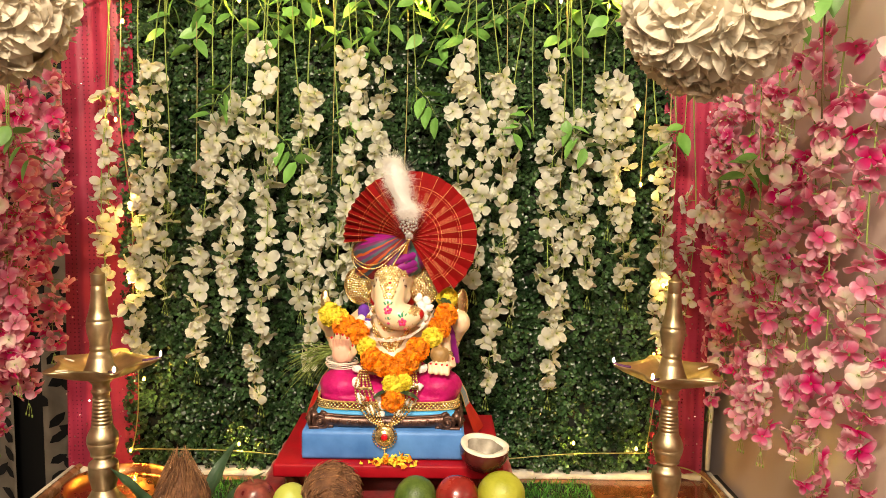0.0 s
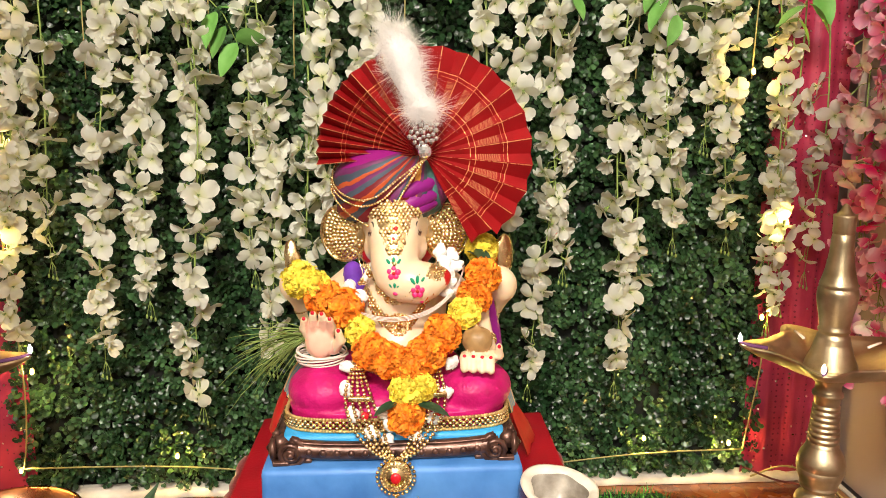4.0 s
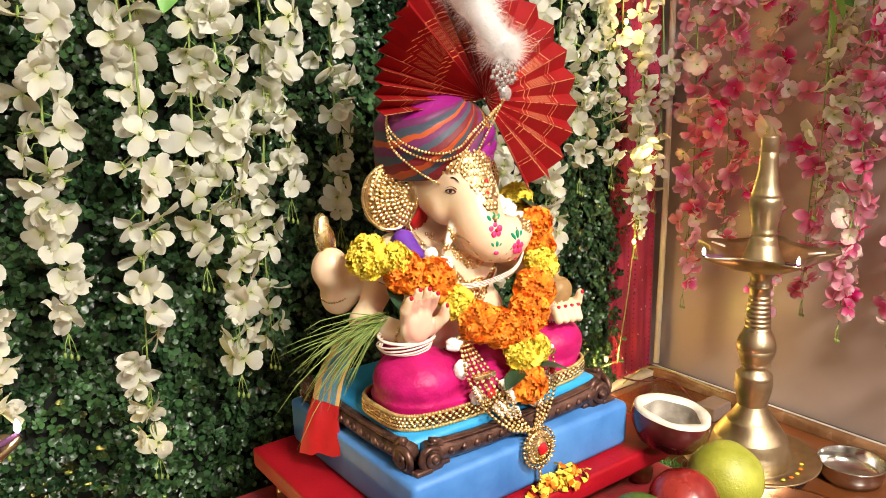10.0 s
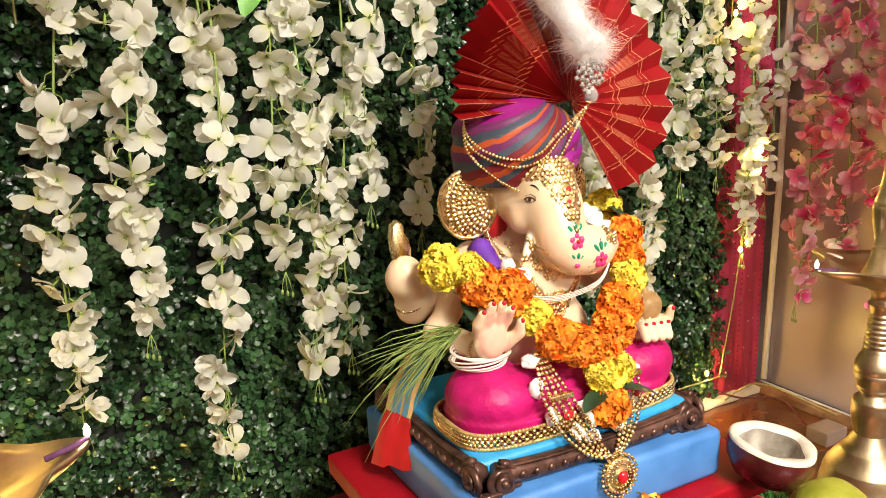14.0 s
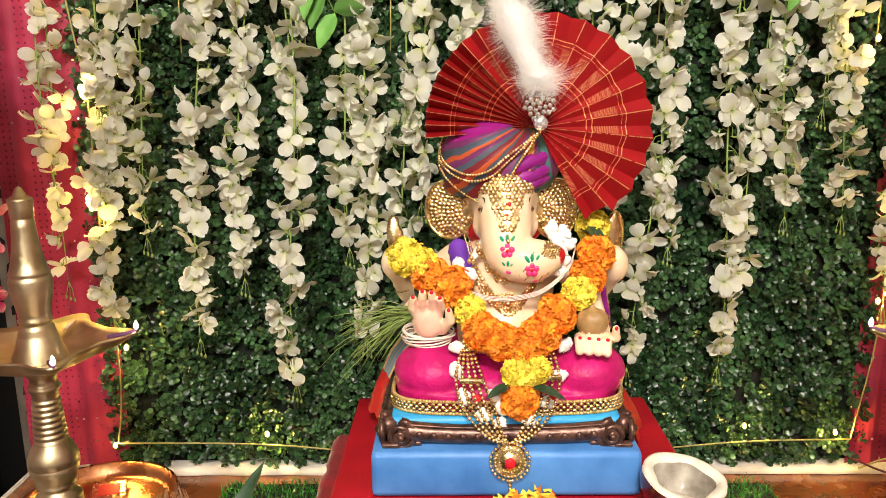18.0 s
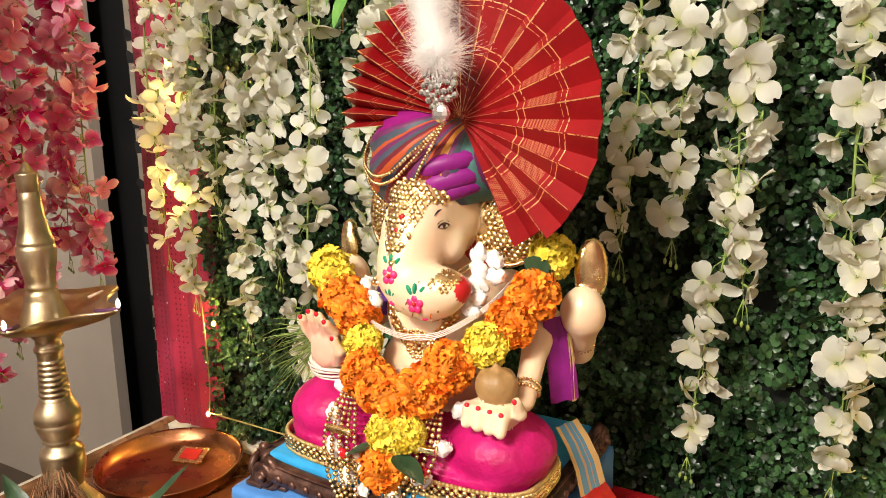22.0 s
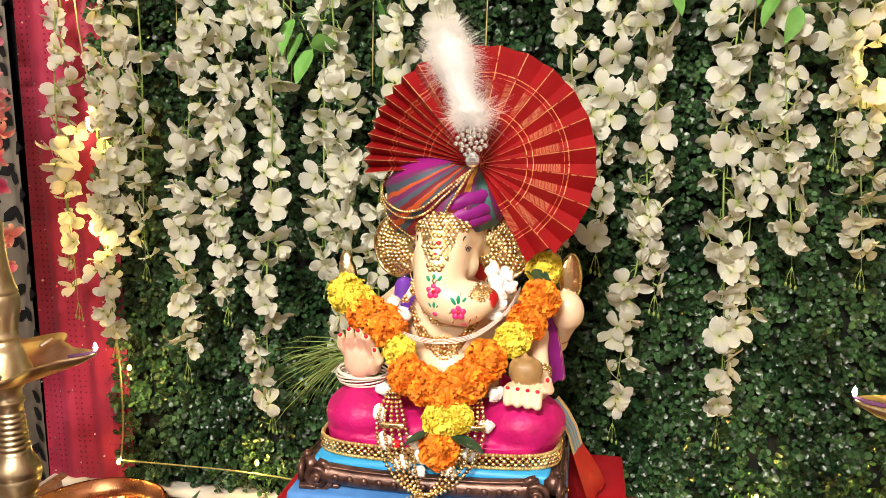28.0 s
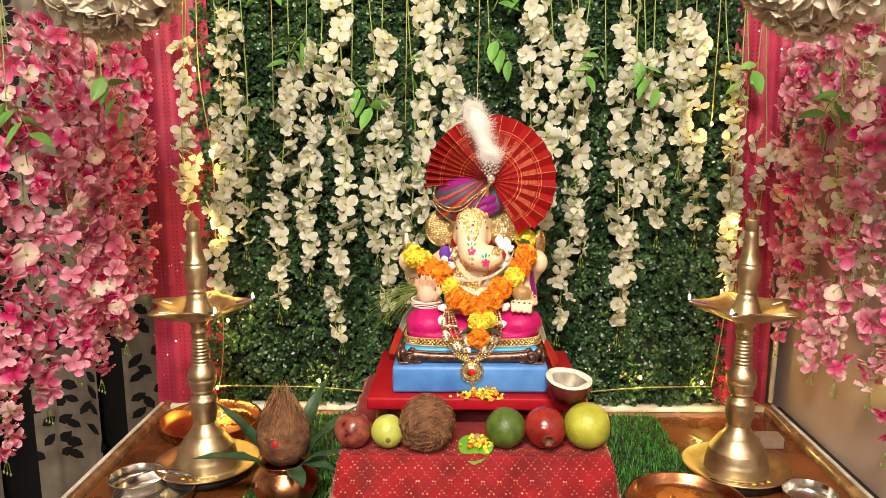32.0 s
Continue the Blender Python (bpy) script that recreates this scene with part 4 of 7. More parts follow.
# the axe in the rear hand
blade = [(-0.010, 0.0), (-0.0125, 0.012), (-0.0135, 0.030), (-0.0105, 0.045), (-0.0030, 0.050), (0.0035, 0.044), (0.0045, 0.034), (0.0090, 0.027), (0.0115, 0.014), (0.0100, 0.0)]
n = len(blade)
rims = [(0.86, -0.0062), (1.0, -0.0045), (1.0, 0.0045), (0.86, 0.0062)]
idol.add([(-0.2550 + x * k, 1.722 + y + 0.10 * z, 1.262 + 0.025 + (z - 0.025) * k) for k, y in rims for x, z in blade],
         [tuple(range(n))[::-1]] + [(r * n + q, r * n + (q + 1) % n, (r + 1) * n + (q + 1) % n, (r + 1) * n + q) for r in range(3) for q in range(n)] + [tuple(range(3 * n, 4 * n))], G_)
# thin embossed gold foil: raised scales over a ground coloured dark as crevice shade
def foil(inside, x0, x1, z0, z1, step=0.0050, size=0.0029, near=1.0, far=9.0, stones=()):
    """Lays foil on the front where inside(x, z) holds, between two depths."""
    for i, q in enumerate(iff):
        c = iv[q[0]]
        if x0 <= c[0] <= x1 and z0 <= c[2] <= z1 and near < c[1] < far and inside(c[0], c[2]):
            yy = front(c[0], c[2])
            if yy is not None and c[1] < yy + 0.008:
                idol.m[i] = DG_
    row, z = 0, z0
    while z <= z1:
        x = x0 + (step / 2 if row % 2 else 0)
        while x <= x1:
            if inside(x, z):
                yy = front(x, z)
                if yy is not None and near < yy < far:
                    red = any(abs(x - sx) < 0.003 and abs(z - sz) < 0.003 for sx, sz in stones)
                    wob = 0.5 * math.sin(37 * row + 91 * x * 100)
                    dab(x, z, size * (0.9 + 0.2 * wob), size * (1.05 - 0.25 * wob), R_ if red else G_, 0.7 * math.sin(row * 2.1 + x * 700), 0.0012)
            x += step
        z += step * 0.8
        row += 1


def rim(points, r):
    line = []
    for x, z in points:
        yy = front(x, z)
        if yy is not None:
            line.append((x, yy - 0.0002, z))
    if len(line) > 2:
        idol.tube(line, r, 5, G_)


brow = lambda x, z: abs(x + 0.103) < (0.036 if z > 1.357 else 0.0015 + 0.021 * max(0, (z - 1.302) / 0.055) ** 0.75)
foil(brow, -0.155, -0.051, 1.302, 1.392, 0.0054, 0.0040, stones=((-0.103, 1.345), (-0.103, 1.332)))
for s in (-1, 1):
    rim([(-0.103 + s * (0.0015 + 0.021 * (t / 14) ** 0.75), 1.302 + 0.055 * t / 14) for t in range(15)], 0.0011)
dab(-0.103, 1.3015, 0.0032, 0.0036, G_, lift=0.001)
# paisley of foil by the tip of the trunk
foil(lambda x, z: ((x + 0.048) / 0.0125) ** 2 + ((z - 1.288) / 0.0095) ** 2 < 1, -0.062, -0.034, 1.276, 1.300, 0.0042, 0.0025)
# ears
for cx, s in ((-0.176, -1), (-0.030, 1)):
    inx = cx - s * 0.026
    for ring in range(2, 12):
        rad = 0.0058 * ring
        n = max(3, int(rad * 2.6 / 0.0046))
        for q in range(n):
            a = -1.5 + 3.0 * (q + 0.5 * (ring % 2)) / n
            x, z = inx + s * rad * math.cos(a), 1.325 + rad * math.sin(a)
            if ((x - cx) / 0.031) ** 2 + ((z - 1.325) / 0.036) ** 2 < 1:
                yy = front(x, z)
                if yy and yy > 1.672:
                    dab(x, z, 0.0050, 0.0037, G_, -a * s, 0.0022)
    edge = []
    for q in range(41):
        a = TAU * q / 40
        w = Vector((0.0345 * math.cos(a), -0.004, 0.0405 * math.sin(a)))
        t = radians(18 if s > 0 else -18)
        edge.append((cx + w.x * math.cos(t) - w.y * math.sin(t), 1.700 + w.x * math.sin(t) + w.y * math.cos(t), 1.325 + w.z))
    idol.tube(edge, 0.0028, 6, G_)
# two collars and a round clasp on the chest
low = lambda x: 1.204 + 19.0 * (x + 0.100) ** 2 + 180 * abs(x + 0.100) ** 3
high = lambda x: 1.243 + 34.0 * (x + 0.103) ** 2
foil(lambda x, z: abs(z - low(x)) < 0.0105, -0.166, -0.034, 1.188, 1.300, 0.0050, 0.0036, near=1.600)
foil(lambda x, z: abs(z - high(x)) < 0.0095, -0.140, -0.066, 1.228, 1.290, 0.0048, 0.0034, near=1.612)
for f, xa, xb in ((low, -0.160, -0.040), (high, -0.136, -0.070)):
    for o in (-0.0085, 0.0085):
        rim([(xa + (xb - xa) * q / 30, f(xa + (xb - xa) * q / 30) + o) for q in range(31)], 0.0009)
for rr, n in ((0.0055, 8), (0.0105, 14), (0.0150, 20)):
    for q in range(n):
        a = TAU * q / n
        dab(-0.099 + rr * math.cos(a), 1.207 + rr * math.sin(a), 0.0026, 0.0026, G_, 0, 0.0022)
dab(-0.099, 1.207, 0.0046, 0.0046, G_, 0, 0.003)
# rose paint in the open palm
for i, q in enumerate(iff):
    c = iv[q[0]]
    if -0.2235 < c[0] < -0.1870 and 1.174 < c[2] < 1.224 and c[1] < 1.607 and idol.m[i] in (S_, F_) and normal_at(*c).y < -0.35:
        idol.m[i] = P_
for xa, za, xb, zb in ((-0.218, 1.206, -0.196, 1.199), (-0.216, 1.196, -0.194, 1.206), (-0.212, 1.182, -0.192, 1.192), (-0.206, 1.214, -0.206, 1.226), (-0.196, 1.214, -0.195, 1.224)):
    crease = [(xa + (xb - xa) * q / 6, front(xa + (xb - xa) * q / 6, za + (zb - za) * q / 6), za + (zb - za) * q / 6) for q in range(7)]
    if all(p[1] is not None for p in crease):
        idol.tube([(p[0], p[1] - 0.0002, p[2]) for p in crease], 0.00045, 4, E_)
# red nails
for i, (dx, hh) in enumerate(((-0.0185, 0.034), (-0.0065, 0.042), (0.0055, 0.041), (0.016, 0.034))):
    idol.ball((-0.206 + dx, 1.5862 - 0.001 * i, 1.1925 + hh + 0.0025), (0.0027, 0.0022, 0.0028), 8, 5, N_)
idol.ball((-0.1788, 1.5812, 1.2130), (0.0025, 0.0018, 0.0030), 8, 5, N_)
for i, dx in enumerate((-0.0175, -0.0062, 0.0052, 0.0163)):
    idol.ball((0.007 + dx * 1.05, 1.5700, 1.1785 - 0.001 * i), (0.0027, 0.0026, 0.0022), 8, 5, N_)
idol.ball((0.0356, 1.5740, 1.1895), (0.0025, 0.0020, 0.0030), 8, 5, N_)
# thin bead bangles
def bangle(c, axis, r, n, size):
    f = Vector(axis).to_track_quat("Z", "Y").to_matrix()
    for q in range(n):
        a = TAU * q / n
        idol.ball(Vector(c) + f @ Vector((r * math.cos(a), r * math.sin(a), 0)), size, 6, 4, G_)


bangle((-0.241, 1.734, 1.208), (-0.4, -0.3, 0.9), 0.0190, 34, 0.0019)
bangle((0.044, 1.725, 1.204), (0.3, -0.6, 0.8), 0.0150, 28, 0.0018)
bangle((-0.208, 1.628, 1.172), (-0.2, 1, 0.1), 0.0150, 28, 0.0019)
bangle((0.0245, 1.626, 1.179), (-0.2, 1, 0.8), 0.0128, 22, 0.0024)
bangle((0.0235, 1.630, 1.183), (-0.2, 1, 0.8), 0.0132, 22, 0.0020)
# braided lace of the hem
for i in range(250):
    a = TAU * i / 250
    c, s = math.cos(a), math.sin(a)
    k = 1 / (abs(c) ** 4 + abs(s) ** 4) ** 0.25
    for q, (o, r) in enumerate(((1.0805, 0.0026), (1.0845, 0.0030), (1.0885, 0.0030), (1.0925, 0.0030), (1.0963, 0.0024))):
        if q in (0, 4) or (i + q) % 2:
            idol.ball((-0.102 + (0.1530 - 0.10 * max(0, o - 1.088)) * c * k, 1.622 + (0.0650 - 0.10 * max(0, o - 1.088)) * s * k, o), (r * 1.25, r, r), 6, 4, LC_ if q in (0, 4) else G_)
idol_ob = single("idol", idol, IDOL_MATS, "seated elephant-headed plaster idol, cream with magenta dress and gold plating", "statue", origin=(-0.102, 1.66, 1.0785))

# ---- turban ----
def wrap_material():
    m = mat("striped_silk", (0.4, 0.05, 0.2), 0.5, 0.0, 0.1, 40, 0.2, 300, spec=0.25)
    mag, dk, slate, teal, gold, org, plum = (0.24, 0.008, 0.15), (0.15, 0.014, 0.018), (0.055, 0.070, 0.095), (0.055, 0.14, 0.13), (0.46, 0.19, 0.03), (0.40, 0.07, 0.02), (0.13, 0.022, 0.09)
    stops = [(0, mag), (30, plum), (34, slate), (38, org), (41, plum), (45, slate), (49, dk), (53, org), (56, slate), (60, dk), (68, plum), (73, slate), (76, org), (79, dk), (85, gold), (92, plum), (97, slate), (104, teal), (116, plum), (119, mag)]
    return ramp_by_uv(m, 1, [(p / 170, c) for p, c in stops], constant=True, wobble=0.02)


turban = thing("turban", (-0.10, 1.69, 1.36), "striped silk turban with pleated red fan and white plume", "turban")
pts, uvs = [], []
TC = Vector((-0.109, 1.695, 1.350))


def bulge_at(v):
    return math.sin(math.pi * min(1, max(0.16, 0.20 + 0.74 * v))) ** 0.42



for i in range(33):
    v = i / 32
    row = []
    for j in range(96):
        a = TAU * j / 96
        r = 0.083 * bulge_at(v) if v < 0.98 else 0.02
        lift = 0.012 * v * math.cos(a + math.pi * 0.9)
        x, z = TC.x + r * math.cos(a) * 0.98, TC.z + 0.095 * v + lift + 0.004 * math.cos(a)
        # folds gather towards the clasp
        turn = math.degrees(math.atan2(1.455 - z, -0.058 - x)) + 12
        turn = turn % 360
        fade = min(1.0, math.hypot(x + 0.058, z - 1.455) / 0.05)
        r += fade * (0.0022 * math.sin(turn * 0.28) + 0.0014 * math.sin(turn * 0.62 + 1))
        row.append((TC.x + r * math.cos(a) * 0.98, TC.y + r * math.sin(a) * 0.86, z))
        uvs.append((j / 96, min(0.999, max(0.0, turn / 170))))
    pts.append(row)
part("wrap", Shape().grid(pts, uv=uvs, wrap=True), wrap_material(), turban)
for va, vb, r in ((0.02, 0.30, 0.011), (0.16, 0.42, 0.012), (0.34, 0.60, 0.012)):
    sh, path = Shape(), []
    for q in range(13):
        t = q / 12
        a, v = radians(272 + 84 * t), va + (vb - va) * t * 1.2 + 0.05 * math.sin(t * 3 + 30 * r)
        rr = 0.083 * bulge_at(v) - 0.0090
        path.append(TC + Vector((rr * math.cos(a) * 0.98, rr * math.sin(a) * 0.86, 0.095 * v + 0.012 * v * math.cos(a + math.pi * 0.9))))
    sh.tube(path, [r * (0.35 + 0.65 * math.sin(math.pi * min(1, 0.12 + q / 12))) for q in range(13)], 10)
    part("silk_fold", sh, PURPLE, turban, "purple silk fold of the turban's end")


def fan_material():
    m = mat("red_pleated_satin", (0.24, 0.004, 0.006), 0.45, 0.0, 0.12, 30, 0.15, 400, spec=0.3)
    nt, bs = nodes_of(m)
    uv = nt.nodes.new("ShaderNodeUVMap")
    sep = nt.nodes.new("ShaderNodeSeparateXYZ")
    nt.links.new(uv.outputs["UV"], sep.inputs[0])
    cr = nt.nodes.new("ShaderNodeValToRGB")
    cr.color_ramp.interpolation = "CONSTANT"
    el = cr.color_ramp.elements
    el[0].position, el[0].color = 0.0, (0, 0, 0, 1)
    el[1].position, el[1].color = 0.425, (1, 1, 1, 1)
    for p, c in ((0.432, 0), (0.475, 1), (0.482, 0), (0.735, 1), (0.741, 0), (0.772, 1), (0.778, 0)):
        el.new(p).color = (c, c, c, 1)
    nt.links.new(sep.outputs[1], cr.inputs["Fac"])
    cl = nt.nodes.new("ShaderNodeValToRGB")
    cl.color_ramp.interpolation = "CONSTANT"
    e2 = cl.color_ramp.elements
    e2[0].position, e2[0].color = 0.0, (1, 1, 1, 1)
    e2[1].position, e2[1].color = 0.036, (0, 0, 0, 1)
    nt.links.new(sep.outputs[0], cl.inputs["Fac"])
    wv = nt.nodes.new("ShaderNodeTexNoise")
    wv.inputs["Scale"].default_value = 260
    tc = nt.nodes.new("ShaderNodeTexCoord")
    nt.links.new(tc.outputs["Object"], wv.inputs["Vector"])
    mx1 = nt.nodes.new("ShaderNodeMath")
    mx1.operation = "MAXIMUM"
    nt.links.new(cr.outputs["Color"], mx1.inputs[0])
    nt.links.new(cl.outputs["Color"], mx1.inputs[1])
    gt = nt.nodes.new("ShaderNodeMath")
    gt.operation = "GREATER_THAN"
    gt.inputs[1].default_value = 0.43
    nt.links.new(wv.outputs["Fac"], gt.inputs[0])
    mul = nt.nodes.new("ShaderNodeMath")
    mul.operation = "MULTIPLY"
    nt.links.new(mx1.outputs[0], mul.inputs[0])
    nt.links.new(gt.outputs[0], mul.inputs[1])
    # gold checks woven into the under-fold of each pleat, between the two striped bands
    ck = nt.nodes.new("ShaderNodeTexChecker")
    ck.inputs["Scale"].default_value = 640
    nt.links.new(tc.outputs["Object"], ck.inputs["Vector"])
    for axis, lo_, hi_ in ((0, 0.60, 0.97), (1, 0.50, 0.71)):
        for op, edge in (("GREATER_THAN", lo_), ("LESS_THAN", hi_)):
            cmp_ = nt.nodes.new("ShaderNodeMath")
            cmp_.operation = op
            cmp_.inputs[1].default_value = edge
            nt.links.new(sep.outputs[axis], cmp_.inputs[0])
            both = nt.nodes.new("ShaderNodeMath")
            both.operation = "MULTIPLY"
            nt.links.new(cmp_.outputs[0], both.inputs[0])
            if axis == 0 and op == "GREATER_THAN":
                soft_ = nt.nodes.new("ShaderNodeMath")
                soft_.operation = "MULTIPLY"
                soft_.inputs[1].default_value = 0.26
                nt.links.new(ck.outputs["Fac"], soft_.inputs[0])
                last = soft_.outputs[0]
            nt.links.new(last, both.inputs[1])
            last = both.outputs[0]
    add = nt.nodes.new("ShaderNodeMath")
    add.operation = "MAXIMUM"
    nt.links.new(mul.outputs[0], add.inputs[0])
    nt.links.new(last, add.inputs[1])
    mul = add
    old = bs.inputs["Base Color"].links[0].from_socket
    mx = nt.nodes.new("ShaderNodeMix")
    mx.data_type = "RGBA"
    nt.links.new(mul.outputs[0], mx.inputs[0])
    nt.links.new(old, mx.inputs[6])
    mx.inputs[7].default_value = (0.88, 0.56, 0.26, 1)
    nt.links.new(mx.outputs[2], bs.inputs["Base Color"])
    half = nt.nodes.new("ShaderNodeMath")
    half.operation = "MULTIPLY"
    half.inputs[1].default_value = 0.7
    nt.links.new(mul.outputs[0], half.inputs[0])
    nt.links.new(half.outputs[0], bs.inputs["Metallic"])
    return m


FC = Vector((-0.061, 1.652, 1.440))
angles = [185 - 6.6 * i for i in range(9)]
while angles[-1] > 96:
    angles.append(angles[-1] - 9.5)
while angles[-1] > -62:
    angles.append(angles[-1] - 14.2)
sh = Shape()
R = 0.147
radii = [0.002, 0.03, 0.05, 0.07, 0.09, 0.11, 0.13, 0.143, R]
fan_m = fan_material()
pleats, sheet, sheet_uv = [], [[] for _ in radii], []
for i in range(len(angles) - 1):
    wide = angles[i] - angles[i + 1]
    peak = 0.42 if wide < 8 else 0.60
    fold = 0.024 if wide < 8 else 0.015
    short = 1.0 if angles[i + 1] > -50 else 0.93
    rows, uvs = [], []
    for k, r in enumerate(radii):
        row = []
        for q in (0.0, peak / 2, peak, (1 + peak) / 2, 1.0):
            ar = radians(angles[i] - wide * q)
            zig = q / peak if q < peak else (1 - q) / (1 - peak)
            depth = fold * (r / R) * (0.5 - zig)
            rr = r * short * (1 + (0.012 * (0.5 - zig) if r > 0.12 else 0))
            x, z = rr * math.cos(ar), rr * math.sin(ar)
            p = Vector((FC.x + x, FC.y + 0.16 * z * (z > 0) - 0.07 * x - depth, FC.z + z))
            row.append(p)
            if q < 1.0 or i == len(angles) - 2:
                sheet[k].append(p + Vector((0, 0.0012, 0)))
            uvs.append((q, r / R))
        rows.append(row)
    pleats.append(Shape().grid(rows, uv=uvs))
fan = part("fan", Shape().grid(sheet, uv=[(0.3, 0.1)] * (len(sheet) * len(sheet[0]))), fan_m, turban, "pleated red satin fan with gold stripes", smooth=False)
for pleat in pleats:
    part("pleat", pleat, fan_m, fan, smooth=False)


def plume():
    s = Shape()
    g = np.random.default_rng(3)
    line = [Vector(p) for p in ((-0.064, 1.608, 1.490), (-0.065, 1.614, 1.502), (-0.079, 1.632, 1.532), (-0.092, 1.646, 1.572), (-0.100, 1.654, 1.594), (-0.102, 1.657, 1.606))]

    def spine(u):
        k = min(4.999, max(0.0, u * 5))
        return line[int(k)].lerp(line[int(k) + 1], k - int(k))
    lump = lambda u: (0.80 + 0.20 * math.sin(u * 13 + 0.3)) * (1 + 0.3 * u)
    # downy tufts: barbs that leave the shaft together and part towards their tips
    for i in range(900):
        u = i / 900 + g.uniform(-0.02, 0.02)
        p = spine(u)
        a = g.uniform(0, TAU)
        way = Vector((math.cos(a), 0.8 * math.sin(a), g.uniform(-0.35, 0.75))).normalized()
        size = 0.0275 * lump(u) * min(1.0, 0.55 + 3 * max(0.0, u)) * g.uniform(0.75, 1.2) * (1.0 if u < 0.85 else 0.8)
        bend = Vector((g.normal(0, 0.6), g.normal(0, 0.6), g.normal(-0.1, 0.7)))
        for b in range(24):
            w = (way + Vector((g.normal(0, 0.22), g.normal(0, 0.22), g.normal(0, 0.22)))).normalized()
            ln = size * g.uniform(0.55, 1.1)
            side = w.cross(Vector((g.normal(), g.normal(), g.normal()))).normalized()
            own = Vector((g.normal(0, 0.45), g.normal(0, 0.45), g.normal(0, 0.45)))
            pts = []
            for q in range(4):
                t = q / 3
                c = p + w * ln * t + (bend + own) * ln * 0.45 * t * t
                wd = 0.00034 * (1 - 0.8 * t)
                pts.append([c - side * wd, c + side * wd])
            s.grid(pts)
    core = []
    for q in range(25):
        u = q / 24
        core.append(0.0205 * lump(u) * min(1, 0.35 + 4 * u, 0.25 + 5 * (1 - u)))
    n0 = len(s.v)
    s.tube([spine(q / 24) for q in range(25)], core, 14)
    s.v[n0:] = [tuple(Vector(v) + 0.004 * noise.noise_vector(Vector(v) * 160)) for v in s.v[n0:]]
    return s


part("plume", plume(), FEATHER, turban, "fluffy white feather plume")["kind"] = "stuff"
brooch = Shape()
for i in range(30):
    a, r = i * 2.4, 0.0038 * math.sqrt(i)
    brooch.ball((-0.0635 + r * math.cos(a), 1.614 - 0.003 * math.cos(r * 60), 1.472 + r * math.sin(a)), (0.0034, 0.0030, 0.0034) if i % 3 else (0.0042, 0.0036, 0.0042), 8, 5)
b_ob = part("brooch", brooch, SILVER, turban, "silver brooch set with clear stones", smooth=False)
b_ob["kind"] = "stuff"
part("gem", Shape().ball((-0.061, 1.613, 1.447), (0.0095, 0.0065, 0.0095), 12, 7), CRYSTAL, b_ob, "large clear crystal", smooth=False)


def beads(path, r, s=None, gap=2.05):
    s = s or Shape()
    path = [Vector(p) for p in path]
    acc, need = 0.0, 0.0
    for a, b in zip(path, path[1:]):
        l = (b - a).length
        while need <= acc + l:
            s.ball(a.lerp(b, (need - acc) / l), r, 7, 4)
            need += r * gap
        acc += l
    return s


def curve(points, n=40):
    """A smooth path through the points."""
    P = [Vector(p) for p in points]
    P = [P[0] * 2 - P[1]] + P + [P[-1] * 2 - P[-2]]
    out = []
    for i in range(1, len(P) - 2):
        for q in range(n):
            t = q / n
            a, b, c, d = P[i - 1], P[i], P[i + 1], P[i + 2]
            out.append(0.5 * ((2 * b) + (c - a) * t + (2 * a - 5 * b + 4 * c - d) * t * t + (3 * b - a - 3 * c + d) * t * t * t))
    out.append(P[-2])
    return out


def on_wrap(a, v, out=0.005):
    r = 0.083 * bulge_at(v) + out
    lift = 0.012 * v * math.cos(a + math.pi * 0.9)
    return TC + Vector((r * math.cos(a) * 0.98, r * math.sin(a) * 0.86, 0.095 * v + lift))


GEMTOP = Vector((-0.061, 1.618, 1.437))
for stops in (((184, 0.80), (196, 0.58), (214, 0.40), (238, 0.30), (258, 0.36), (274, 0.56)),
              ((184, 0.80), (196, 0.52), (214, 0.33), (238, 0.22), (260, 0.29), (277, 0.52)),
              ((184, 0.80), (198, 0.42), (216, 0.16), (238, -0.04), (256, -0.10), (268, 0.02), (281, 0.40))):
    path = [on_wrap(radians(d), v) for d, v in stops] + [GEMTOP]
    part("bead_chain", beads(curve(path, 14), 0.0020), GOLD, turban, "gold bead chain")["kind"] = "stuff"


# ---- marigold garland ----
def marigold_mesh(name, m, seed):
    g = random.Random(seed)
    s = Shape()
    N = 250
    for i in range(N):
        z = 1 - 2 * (i + 0.5) / N
        a = i * 2.39996
        d = Vector((math.sqrt(1 - z * z) * math.cos(a), math.sqrt(1 - z * z) * math.sin(a), z * 0.78))
        d = (d + Vector((g.gauss(0, 0.12), g.gauss(0, 0.12), g.gauss(0, 0.12)))).normalized()
        ln, wd = 0.0098 * g.uniform(0.8, 1.2), 0.0056 * g.uniform(0.8, 1.3)
        m4 = basis(d, g.random() * TAU, d * 0.0192 * g.uniform(0.84, 1.06))
        rows = []
        phase, curl = g.random() * 6, g.uniform(0.002, 0.0075)
        for r in range(4):
            t = r / 3
            row = []
            for c in range(8):
                u = c / 3.5 - 1
                frill = 0.0017 * t * t * math.sin(c * 2.0 + phase)
                row.append(m4 @ Vector((u * wd * (0.40 + 0.60 * math.sin(math.pi * (0.1 + 0.55 * t))), frill + curl * t * t, -0.004 + ln * (t - 0.14 * t * t * u * u) - 0.0022 * t ** 3 + 0.0006 * t * math.cos(c * 3.1 + phase))))
            rows.append(row)
        s.grid(rows)
    s.ball((0, 0, 0), (0.021, 0.021, 0.0172), 10, 6)
    return s.mesh(name, m)


